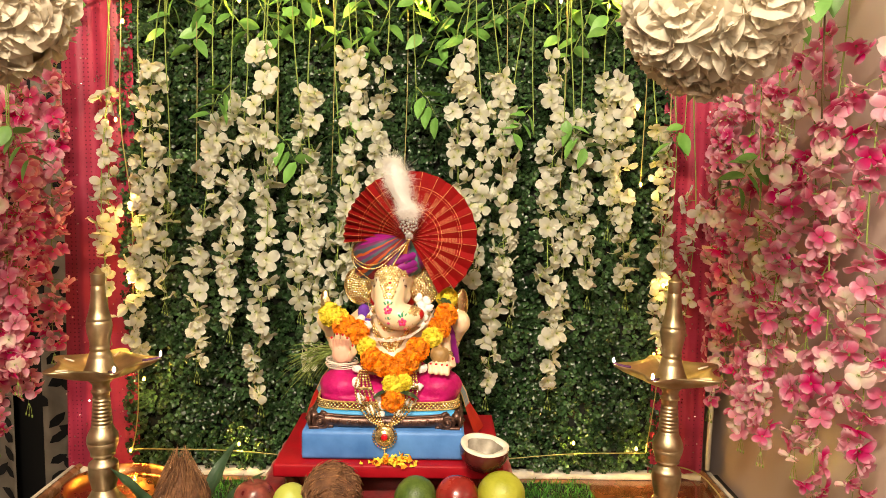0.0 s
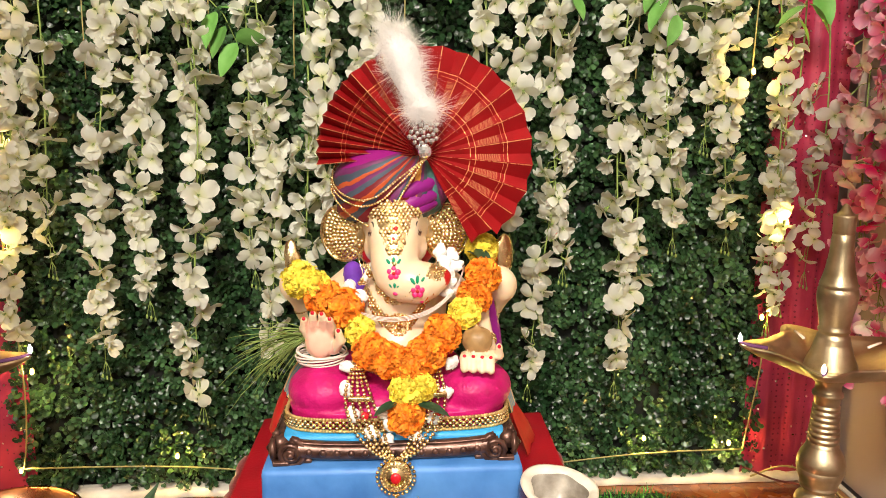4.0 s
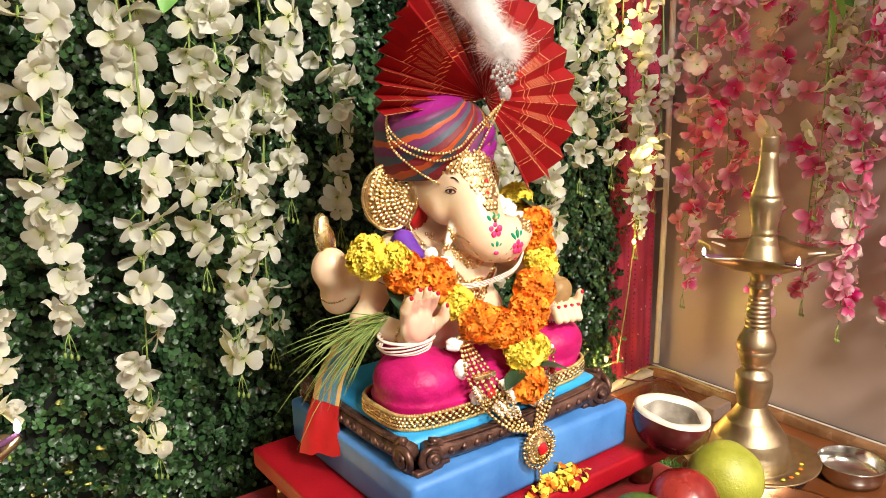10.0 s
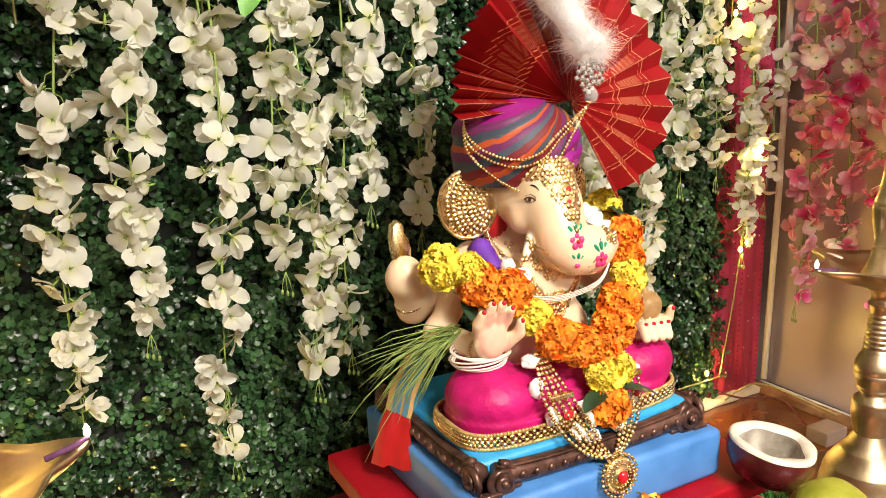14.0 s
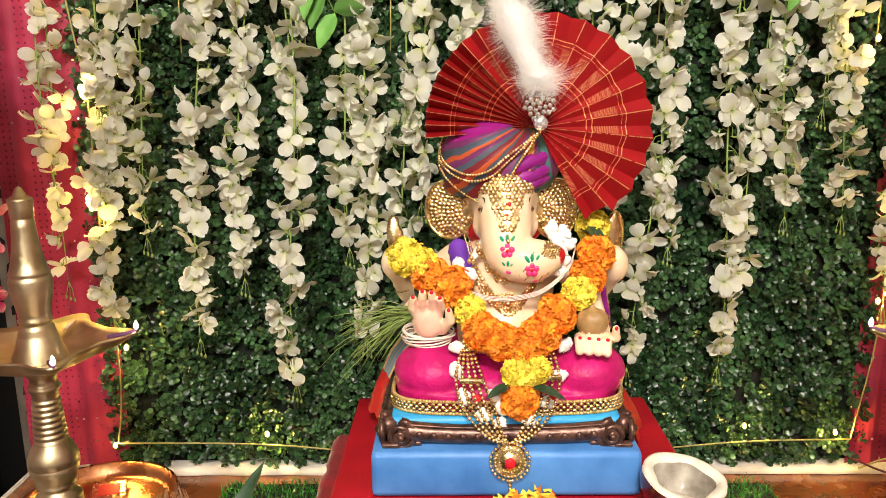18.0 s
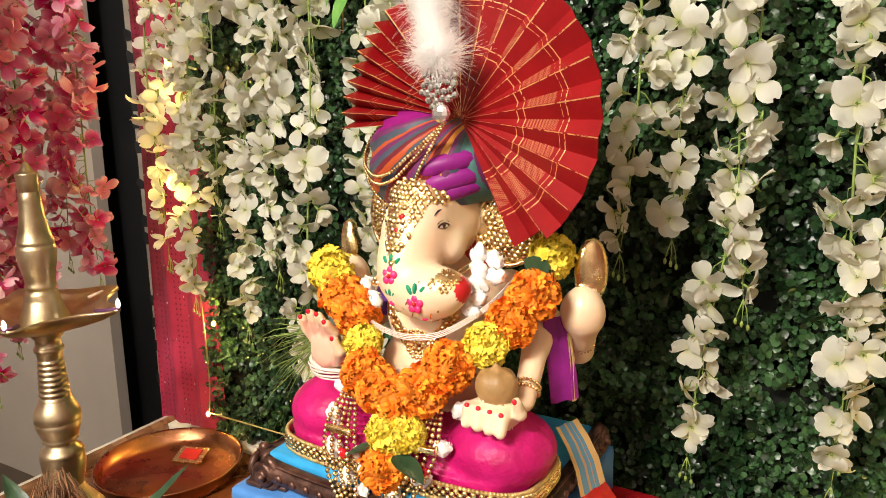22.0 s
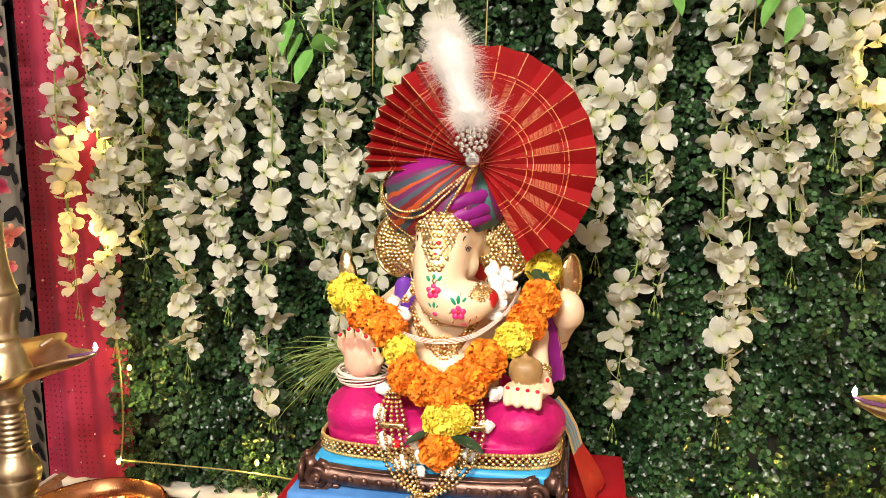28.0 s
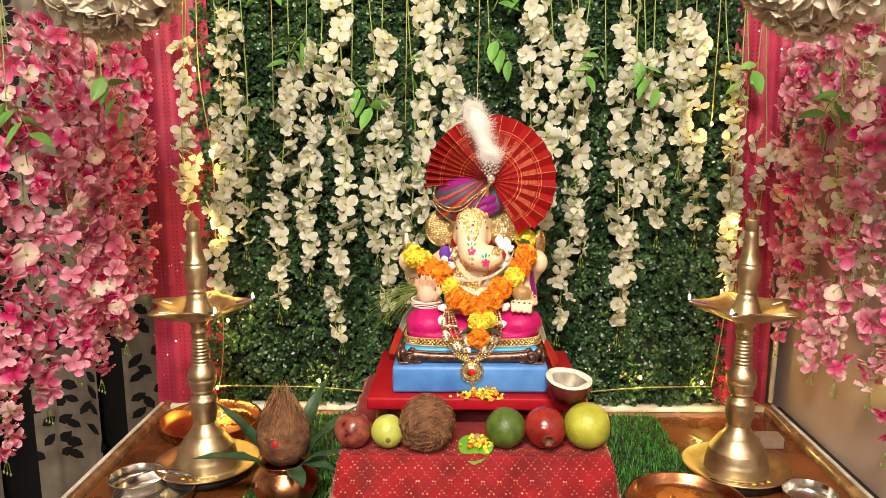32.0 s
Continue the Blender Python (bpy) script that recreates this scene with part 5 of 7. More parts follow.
ORM = [marigold_mesh("marigold", ORANGE, 1), marigold_mesh("marigold", ORANGE, 2)]
YEM = [marigold_mesh("marigold", YELLOW, 3), marigold_mesh("marigold", YELLOW, 4)]
garland = thing("marigold_garland", (-0.09, 1.56, 1.10), "orange and yellow marigold garland round the neck of the idol", "garland")
blooms = [("y", -0.236, 1.655, 1.266, 1.05), ("y", -0.214, 1.635, 1.262, 0.85), ("o", -0.203, 1.632, 1.246, 1.05), ("o", -0.172, 1.618, 1.234, 1.10), ("y", -0.151, 1.600, 1.207, 0.85),
          ("o", -0.136, 1.577, 1.184, 1.0), ("o", -0.112, 1.570, 1.174, 1.0), ("o", -0.085, 1.565, 1.168, 1.0), ("o", -0.061, 1.572, 1.183, 1.05), ("o", -0.040, 1.585, 1.205, 1.05),
          ("y", -0.009, 1.605, 1.228, 0.9), ("o", 0.006, 1.628, 1.245, 1.0), ("o", 0.021, 1.650, 1.270, 1.05), ("y", 0.024, 1.690, 1.300, 0.95),
          ("y", -0.088, 1.552, 1.140, 0.95), ("y", -0.070, 1.553, 1.143, 0.8), ("o", -0.090, 1.545, 1.106, 1.02)]
for i, (c, x, y, z, s) in enumerate(blooms):
    me = (ORM if c == "o" else YEM)[i % 2]
    way = Vector((x + 0.1, -0.25, 0.12 + (z - 1.17) * 0.6))
    part("marigold", me, None, garland, place=Matrix.Translation(Vector((x, y, z)) - garland.location) @ basis(way, i * 1.7, (0, 0, 0), s * 1.08))


def leaf_shape(ln, wd, bend=0.15, fold=0.25, rows=7, seg=4, tip=1.0, wave=0.0):
    pts = []
    for i in range(rows + 1):
        t = i / rows
        w = wd * (math.sin(math.pi * t ** 0.8) ** (0.8 * tip)) + 0.0004
        row = []
        for j in range(seg + 1):
            u = 2 * j / seg - 1
            row.append((u * w, ln * t, fold * abs(u) * w - bend * ln * t * t + wave * w * math.sin(t * 16 + u * 2) * abs(u)))
        pts.append(row)
    return Shape().grid(pts)


for x, y, z, d, ln in ((-0.075, 1.538, 1.125, (1, -0.3, -0.15), 0.045), (-0.10, 1.540, 1.126, (-1, -0.2, -0.3), 0.036), (0.000, 1.676, 1.300, (1, -0.6, -0.25), 0.050), (0.012, 1.668, 1.305, (0.7, -0.9, -0.7), 0.036), (-0.215, 1.645, 1.236, (0.1, -0.6, -1), 0.035)):
    lm = leaf_shape(ln, 0.012).mesh("leaf", DARKLEAF)
    q = Vector(d).to_track_quat("Y", "Z").to_matrix().to_4x4()
    part("leaf", lm, None, garland, place=Matrix.Translation(Vector((x, y, z)) - garland.location) @ q)

# ---- gold necklaces and pendant ----
neck = thing("gold_necklace", (-0.104, 1.52, 1.02), "many-stranded gold bead necklace with a round red-stoned pendant", "necklace")
for side, strands in ((-1, 5), (1, 4)):
    for i in range(strands):
        k = i / 4
        loop = [(0.056 - 0.008 * k, 1.586, 1.168), (0.066 - 0.036 * k, 1.556, 1.128 - 0.004 * k), (0.053 - 0.036 * k, 1.538, 1.090 + 0.004 * k), (0.026 - 0.017 * k, 1.526, 1.063 + 0.006 * k), (0.0, 1.519, 1.056)]
        part("bead_strand", beads(curve([(-0.104 + side * x, y, z) for x, y, z in loop], 12), 0.0028), GOLD, neck)["kind"] = "stuff"
for cx, z in ((-0.150, 1.128), (-0.052, 1.132)):
    part("spacer_bar", Shape().box((cx - 0.016, 1.549, z - 0.003), (cx + 0.016, 1.556, z + 0.003), 0.001), GOLD, neck)
    part("red_stone", Shape().ball((cx + 0.006, 1.547, z - 0.022), (0.006, 0.004, 0.006), 8, 6), RUBY, neck)
pend = Shape()
PC = Vector((-0.104, 1.509, 1.040))
pend.lathe([(0.0, 0.006), (0.010, 0.006), (0.012, 0.0035), (0.016, 0.005), (0.020, 0.003), (0.022, 0.0), (0.0, 0.0)], (0, 0, 0), 28)
for ring, rad, k in ((0.0135, 0.0016, 22), (0.0185, 0.002, 26), (0.0243, 0.0024, 26)):
    for i in range(k):
        a = TAU * i / k
        pend.ball((ring * math.cos(a), ring * math.sin(a), 0.0035 if ring < 0.02 else 0.001), rad, 6, 4)
pend.move(Matrix.Translation(PC) @ Matrix.Rotation(radians(84), 4, "X"))
p_ob = part("pendant", pend, GOLD, neck, "round gold pendant")
part("centre_stone", Shape().ball(PC + Vector((0, -0.007, 0)), (0.0072, 0.004, 0.0078), 12, 7), RUBY, p_ob, "red glass stone")
tail = Shape()
beads(curve([(-0.104, 1.507, 1.014), (-0.104, 1.506, 1.000), (-0.108, 1.504, 0.994)], 8), 0.0026, tail)
part("tail_drop", tail, GOLD, neck)

# cotton garland tufts
cot = thing("cotton_garland", (-0.10, 1.56, 1.09), "white cotton wool garland lying over the idol's lap", "cotton garland")
rnd = random.Random(9)
for path in (curve([(-0.168, 1.585, 1.162), (-0.170, 1.570, 1.135), (-0.160, 1.555, 1.105), (-0.135, 1.542, 1.085), (-0.115, 1.540, 1.074)], 1), curve([(-0.028, 1.588, 1.162), (-0.036, 1.566, 1.130), (-0.052, 1.552, 1.100), (-0.078, 1.542, 1.080)], 1),
             curve([(-0.165, 1.630, 1.262), (-0.150, 1.622, 1.250)], 1), curve([(-0.040, 1.650, 1.304), (-0.034, 1.640, 1.292), (-0.032, 1.632, 1.279), (-0.028, 1.626, 1.266), (-0.034, 1.622, 1.254)], 1), curve([(-0.022, 1.652, 1.300), (-0.018, 1.644, 1.286)], 1), curve([(-0.120, 1.548, 1.110), (-0.112, 1.545, 1.095)], 1)):
    for p in path:
        s = Shape().ball((0, 0, 0), (0.0080, 0.0070, 0.0100), 14, 10)
        fat = 1.05 if p.z > 1.24 and p.x > -0.05 else 1.0
        s.v = [tuple(Vector(v) * (1 + 0.55 * noise.noise(Vector(v) * 170 + p * 50))) for v in s.v]
        for q in range(130):
            d = Vector((rnd.gauss(0, 1), rnd.gauss(0, 1), rnd.gauss(0, 1))).normalized()
            e = d.cross(Vector((rnd.gauss(0, 1), rnd.gauss(0, 1), rnd.gauss(0, 1)))).normalized()
            o = Vector((d.x * 0.0072, d.y * 0.0062, d.z * 0.0092))
            ln = rnd.uniform(0.0006, 0.0022)
            s.grid([[o - e * 0.0004, o + e * 0.0004], [o + d * ln * 0.6 + e * 0.0004, o + d * ln * 0.6 + e * 0.0012], [o + d * ln + e * 0.002, o + d * ln + e * 0.0021]])
        part("tuft", s, COTTON, cot, place=Matrix.Translation(p - cot.location) @ Matrix.Rotation(rnd.random() * 3, 4, "Y") @ Matrix.Scale(fat, 4))

# threads round wrist and chest
th = thing("cotton_thread_coil", (-0.21, 1.63, 1.158), "pale cotton thread wound round the raised wrist", "thread")
sh = Shape()
for i in range(7):
    rr = 0.027 + 0.0016 * (i % 4)
    sh.tube([(-0.207 + rr * 1.15 * math.cos(TAU * q / 24), 1.628 + rr * 0.95 * math.sin(TAU * q / 24), 1.158 + 0.0022 * i + 0.003 * math.sin(TAU * q / 24 + i)) for q in range(25)], 0.0013, 5)
part("coil", sh, THREAD, th)["kind"] = "stuff"
th2 = thing("sacred_thread", (-0.09, 1.62, 1.22), "pale pink cotton threads stretched across the chest", "thread")
sh = Shape()
for i in range(4):
    o = 0.0018 * i - 0.008
    sh.tube(curve([(-0.165, 1.615, 1.236 + o), (-0.130, 1.612, 1.226 + o), (-0.095, 1.606, 1.226 + o), (-0.055, 1.602, 1.238 + o), (-0.020, 1.625, 1.262 + o), (-0.005, 1.66, 1.285 + o)], 6), 0.0006, 5)
part("thread_band", sh, THREAD, th2)["kind"] = "stuff"

# ---- shawl ends and grass bunch ----
scarf_m = ramp_by_uv(mat("striped_border_cloth", (0.4, 0.05, 0.1), 0.5, bump=0.2, sheen=0.3), 0,
                     [(0.0, (0.58, 0.36, 0.12)), (0.18, (0.07, 0.22, 0.34)), (0.34, (0.45, 0.26, 0.09)), (0.40, (0.07, 0.22, 0.34)), (0.56, (0.45, 0.26, 0.09)), (0.62, (0.07, 0.22, 0.34)), (0.80, (0.58, 0.36, 0.12))], constant=True)


def cloth_strip(name, path, mats, parent, thick=0.004, label=""):
    rows = []
    for p, w in path:
        p, w = Vector(p), Vector(w)
        rows.append([p - w, p - w * 0.5 + Vector((0, -thick, 0)), p + Vector((0, thick * 0.6, 0)), p + w * 0.5 + Vector((0, -thick, 0)), p + w])
    return part(name, Shape().grid(rows), mats, parent, label)


sc = thing("shawl", (-0.255, 1.69, 1.0), "gold-bordered striped shawl end spilling over the pedestal", "shawl")
cloth_strip("striped_length", [((-0.226, 1.728, 1.146), (0.012, -0.014, 0)), ((-0.246, 1.728, 1.120), (0.009, -0.017, 0)), ((-0.262, 1.724, 1.100), (0.008, -0.020, 0)), ((-0.274, 1.716, 1.074), (0.007, -0.022, 0))], scarf_m, sc)
cloth_strip("red_end", [((-0.274, 1.716, 1.074), (0.007, -0.022, 0)), ((-0.281, 1.712, 1.056), (0.009, -0.025, 0)), ((-0.287, 1.708, 1.037), (0.011, -0.028, 0.003)), ((-0.293, 1.704, 1.014), (0.013, -0.031, 0.006))], RED, sc, 0.008, label="red satin end")
sc2 = thing("shawl", (0.04, 1.69, 1.1), "purple silk shawl end hanging from the rear arm to the pedestal", "shawl")
cloth_strip("purple_length", [((0.028, 1.682, 1.240), (0.008, 0.008, 0)), ((0.036, 1.680, 1.212), (0.009, 0.012, 0)), ((0.042, 1.680, 1.178), (0.010, 0.014, 0)), ((0.045, 1.680, 1.152), (0.010, 0.014, 0))], PURPLE, sc2)
cloth_strip("border", [((0.043, 1.692, 1.222), (0.001, 0.002, 0)), ((0.048, 1.692, 1.190), (0.0015, 0.0025, 0)), ((0.052, 1.690, 1.150), (0.0015, 0.0025, 0))], LACE, sc2, label="gold woven border")
cloth_strip("striped_length", [((0.040, 1.700, 1.118), (-0.006, -0.016, 0)), ((0.054, 1.698, 1.100), (-0.006, -0.018, 0)), ((0.066, 1.696, 1.078), (-0.006, -0.020, 0)), ((0.074, 1.694, 1.052), (-0.006, -0.022, 0))], scarf_m, sc2)
cloth_strip("red_end", [((0.074, 1.694, 1.052), (-0.006, -0.022, 0)), ((0.082, 1.692, 1.036), (-0.008, -0.028, 0)), ((0.092, 1.690, 1.016), (-0.010, -0.034, 0)), ((0.102, 1.688, 0.992), (-0.012, -0.040, 0.002))], RED, sc2, 0.006, label="red satin end")

dur = thing("grass_bunch", (-0.225, 1.66, 1.17), "bunch of thin fresh grass blades tied beside the raised hand", "grass bunch")
sh = Shape()
g = random.Random(4)
for i in range(64):
    a = Vector((-0.222 + g.gauss(0, 0.004), 1.655 + g.gauss(0, 0.004), 1.186 + g.gauss(0, 0.004)))
    d = Vector((-0.85 + g.gauss(0, 0.12), g.gauss(0.05, 0.18), -0.22 + g.gauss(0, 0.22)))
    ln = g.uniform(0.045, 0.105)
    droop = g.uniform(0.1, 0.6)
    sh.tube([a, a + d * ln * 0.5, a + d * ln + Vector((0, 0, -droop * ln * 0.4)), a + d * ln * 1.25 + Vector((0, 0, -droop * ln * 0.8))], [0.0008, 0.0007, 0.0005, 0.0002], 4)
part("grass_tuft", sh, PIPING, dur)["kind"] = "stuff"

# ---- rods that carry the hanging strands ----
for a, b in (((-1.0, 1.95, 2.123), (0.80, 1.95, 2.123)), ((-1.0, 1.2, 2.127), (-1.0, 1.95, 2.127)), ((0.715, 1.2, 2.127), (0.715, 1.95, 2.127))):
    single("hanging_rod", Shape().tube([a, b], 0.006, 8), WHITETRIM, "thin white rod carrying the flower strands", "rod", kind="structure")
for x, y in ((-1.0, 1.2), (-1.0, 1.94), (0.715, 1.2)):
    single("rod_cord", Shape().tube([(x, y, 2.127), (x, y, 2.75)], 0.0015, 5), THREAD, "thin cord holding the rod to the ceiling", "cord", kind="structure")


# ---- hanging flower strands ----
def blossom(name, petal_mat, seed, size=0.026, petals=4, open_=0.45, slim=1.0):
    """A flat cupped flower of broad overlapping rounded petals."""
    g = random.Random(seed)
    s = Shape()
    steps = (0.0, 0.16, 0.36, 0.58, 0.78, 0.92, 1.0)
    for i in range(petals):
        a = TAU * i / petals + g.gauss(0, 0.14)
        ln, wd = size * g.uniform(0.86, 1.12), size * g.uniform(0.50, 0.66) * slim
        tilt = open_ + g.gauss(0, 0.20)
        curl, cup, skew, ph = g.uniform(-1.0, 0.45), g.uniform(-0.35, 0.6), g.gauss(0, 0.12), g.random() * 6
        rows, uv = [], []
        for t in steps:
            w = wd * (0.14 + 0.86 * math.sin(math.pi / 2 * t / 0.60)) if t < 0.60 else wd * math.sqrt(max(0.0, 1 - ((t - 0.60) / 0.415) ** 2))
            for c in range(6):
                u = c / 2.5 - 1
                lift = 0.10 * ln * math.sin(t * 3.2 + u * 2.6 + ph) * t * t + curl * ln * t * t * 0.5 + cup * w * u * u
                run = ln * t * (1 - 0.05 * (1 - u * u) * (t > 0.95))
                y = run * math.cos(tilt) - lift * math.sin(tilt)
                z = run * math.sin(tilt) + lift * math.cos(tilt) + 0.0012 * (i % 2)
                x = u * w + skew * ln * t * t
                rows.append((x * math.cos(a) - y * math.sin(a), x * math.sin(a) + y * math.cos(a), z))
                uv.append((c / 5, t))
        s.grid([rows[k * 6:(k + 1) * 6] for k in range(7)], 0, uv)
    s.tube([(0, 0, 0.002), (0, 0, -0.003), (0, 0, -0.009)], [0.0018, 0.0016, 0.0008], 5, 1)
    for k in range(3):
        b = TAU * k / 3 + seed
        s.tube([(0, 0, 0.001), (0.0022 * math.cos(b), 0.0022 * math.sin(b), 0.0065)], [0.0008, 0.0005], 4, 1)
    return s.mesh(name, [petal_mat, PIPING])


WHITES = [blossom("blossom", WHITEPETAL, i, 0.0232 + 0.0020 * (i % 3), 4 if i % 4 else 3, 0.10 + 0.24 * (i % 4), 0.80) for i in range(9)]
PINKS = [blossom("blossom", PINKPETAL, 20 + i, 0.0235 + 0.0022 * (i % 3), 4, 0.15 + 0.17 * (i % 4), 0.72) for i in range(9)]
BLUSH = [blossom("blossom", BLUSHPETAL, 40 + i, 0.0235 + 0.002 * (i % 2), 4, 0.25) for i in range(3)]
BUD = Shape()
for k in range(3):
    BUD.tube([(0, 0, 0), (0.004 * (k - 1), 0.002, -0.012), (0.007 * (k - 1), 0.0, -0.024 - 0.003 * k)], [0.0008, 0.0007, 0.0005], 4)
    BUD.ball((0.007 * (k - 1), 0.0, -0.027 - 0.003 * k), (0.0022, 0.0022, 0.0042), 6, 4)
BUD = BUD.mesh("bud_tip", PIPING)


def strand(x, y, zt, zb, n, meshes, label, group, seed, spread=0.024, dx=0.0, dy=0.0, hang=2.12, accent=None, share=0.0, facing=(0, -1)):
    """A hanging strand: its bare stem from the hook, blossoms from zt down to zb."""
    g = random.Random(seed)
    t = thing("flower_strand", (x, y, zb), label, "artificial flower strand", group)
    ph = g.random() * 6
    stem_at = lambda z: Vector((x + dx * (zt - z) / max(0.1, zt - zb) + 0.008 * math.sin(z * 9 + ph), y + dy * (zt - z) / max(0.1, zt - zb) + 0.006 * math.sin(z * 7 + ph * 2), z))
    zs = [hang + (zb - hang) * i / 22 for i in range(23)]
    stem = Shape().tube([stem_at(z) for z in zs], [0.0016] * 18 + [0.0013, 0.0011, 0.001, 0.0008, 0.0006], 5)
    for i in range(n):
        u = (i + g.random() * 0.8) / n
        z = zt + (zb + 0.015 - zt) * u
        taper = 1.0 if u < 0.65 else 1.0 - 0.5 * (u - 0.65) / 0.35
        c = stem_at(z)
        a = g.uniform(-2.0, 2.0)
        fx, fy = facing
        out = Vector((fx * math.cos(a) - fy * math.sin(a), fx * math.sin(a) + fy * math.cos(a), 0))
        off = spread * taper * g.uniform(0.45, 1.1)
        p = c + out * off + Vector((0, 0, g.gauss(0, 0.006)))
        way = (out * g.uniform(0.3, 1.0) + Vector((fx * 0.35, fy * 0.35, g.uniform(-1.5, 0.45))) + Vector((g.gauss(0, 0.55), g.gauss(0, 0.35), 0))).normalized()
        up = stem_at(z + 0.016)
        stem.tube([up, up.lerp(p, 0.5) + Vector((0, 0, 0.006)), p - way * 0.006], [0.0008, 0.0007, 0.0007], 4)
        pool = accent if accent and g.random() < share else meshes
        part("blossom", pool[g.randrange(len(pool))], None, t, place=basis(way, g.random() * TAU, p - t.location, g.uniform(0.85, 1.18) * (0.75 + 0.25 * taper)))
    part("stem", stem, PIPING, t)
    tip = stem_at(zb)
    part("bud_tip", BUD, None, t, place=Matrix.Translation(tip - t.location))
    return t


WL = "creamy white artificial blossom strand hanging before the leaf panel"
WG = "white flower strands"
for i, (x, y, zt, zb, n, dx, sp) in enumerate((
        (-0.844, 1.95, 1.782, 1.267, 20, -0.025, 0.02), (-0.854, 1.94, 1.55, 1.158, 7, -0.012, 0.016), (-0.711, 1.92, 1.859, 1.301, 40, -0.056, 0.03),
        (-0.757, 1.92, 1.58, 1.092, 28, -0.015, 0.026), (-0.69, 1.93, 1.62, 1.24, 16, -0.01, 0.024), (-0.571, 1.9, 1.718, 1.068, 36, -0.049, 0.023),
        (-0.488, 1.89, 1.756, 1.178, 40, -0.044, 0.027), (-0.427, 1.87, 1.89, 1.405, 30, -0.004, 0.027), (-0.429, 1.86, 1.426, 0.996, 20, -0.012, 0.024),
        (-0.317, 1.88, 1.794, 1.073, 46, 0.004, 0.027), (-0.347, 1.89, 1.56, 1.227, 14, 0.006, 0.022), (-0.217, 1.88, 1.892, 1.307, 34, 0.0, 0.026),
        (-0.136, 1.88, 1.853, 1.258, 30, -0.018, 0.026), (-0.253, 1.9, 1.452, 1.088, 15, 0.0, 0.022), (0.061, 1.88, 1.892, 1.268, 32, -0.025, 0.027),
        (0.097, 1.9, 1.797, 1.285, 24, 0.004, 0.025), (0.143, 1.88, 1.833, 1.229, 40, 0.043, 0.026), (0.161, 1.9, 1.363, 1.009, 16, -0.025, 0.022),
        (0.289, 1.91, 1.877, 1.006, 52, -0.003, 0.027), (0.333, 1.92, 1.55, 1.182, 12, 0.0, 0.022), (0.356, 1.91, 1.738, 1.273, 28, 0.024, 0.026),
        (0.422, 1.92, 1.839, 1.451, 18, 0.005, 0.024), (0.457, 1.92, 1.829, 1.272, 34, 0.024, 0.027), (0.555, 1.93, 1.7, 1.11, 30, 0.034, 0.022),
        (0.604, 1.94, 1.419, 1.148, 10, 0.005, 0.019))):
    strand(x, y, zt, zb, round(n * 1.22), WHITES, WL, WG, 100 + i, sp * 0.84, dx)

PL = "pink artificial blossom strand hanging at the side of the altar"
PG = "pink flower strands"
for i, (x, y, zt, zb, n, dx) in enumerate((
        (-0.955, 1.86, 1.86, 1.12, 44, 0.0), (-0.985, 1.76, 1.80, 1.02, 54, 0.01), (-0.950, 1.67, 1.72, 1.10, 44, 0.0), (-1.000, 1.66, 1.90, 0.96, 64, 0.0),
        (-1.030, 1.74, 1.86, 1.02, 54, 0.0), (-0.990, 1.56, 1.80, 1.02, 58, 0.0), (-1.045, 1.50, 1.78, 0.95, 58, 0.0), (-1.045, 1.36, 1.66, 0.90, 54, 0.0), (-1.06, 1.88, 1.80, 1.15, 40, 0.0))):
    strand(x, y, zt, zb, round(n * 1.65), PINKS, PL, PG, 200 + i, 0.040, dx, accent=BLUSH, share=0.07, facing=(0.5, -0.86))
for i, (x, y, zt, zb, n, dx) in enumerate((
        (0.715, 1.90, 1.78, 0.98, 46, 0.0), (0.708, 1.81, 1.80, 1.10, 42, 0.0), (0.705, 1.72, 1.76, 0.97, 48, 0.01), (0.735, 1.64, 1.84, 1.02, 46, 0.0),
        (0.700, 1.55, 1.80, 1.00, 48, 0.0), (0.740, 1.48, 1.86, 1.00, 50, 0.0), (0.715, 1.36, 1.84, 0.93, 50, 0.0), (0.735, 1.27, 1.80, 1.00, 44, 0.0))):
    strand(x, y, zt, zb, round(n * 1.25), PINKS, PL, PG, 300 + i, 0.030, dx, accent=BLUSH, share=0.25, facing=(-0.5, -0.86))
for i, (x, y, zt, zb, n) in enumerate(((0.745, 1.58, 1.72, 1.16, 20), (0.70, 1.62, 1.62, 1.22, 14), (0.66, 1.95, 1.55, 1.20, 12))):
    strand(x, y, zt, zb, n, WHITES, "creamy white artificial blossom strand among the pink ones", WG, 340 + i, 0.026, 0.0, facing=(-0.6, -0.8))

# ---- trailing green vines ----
VLEAF = [leaf_shape(0.050 + 0.004 * k, 0.0145, 0.12 + 0.1 * k, 0.2).mesh("leaflet", VINE) for k in range(3)]


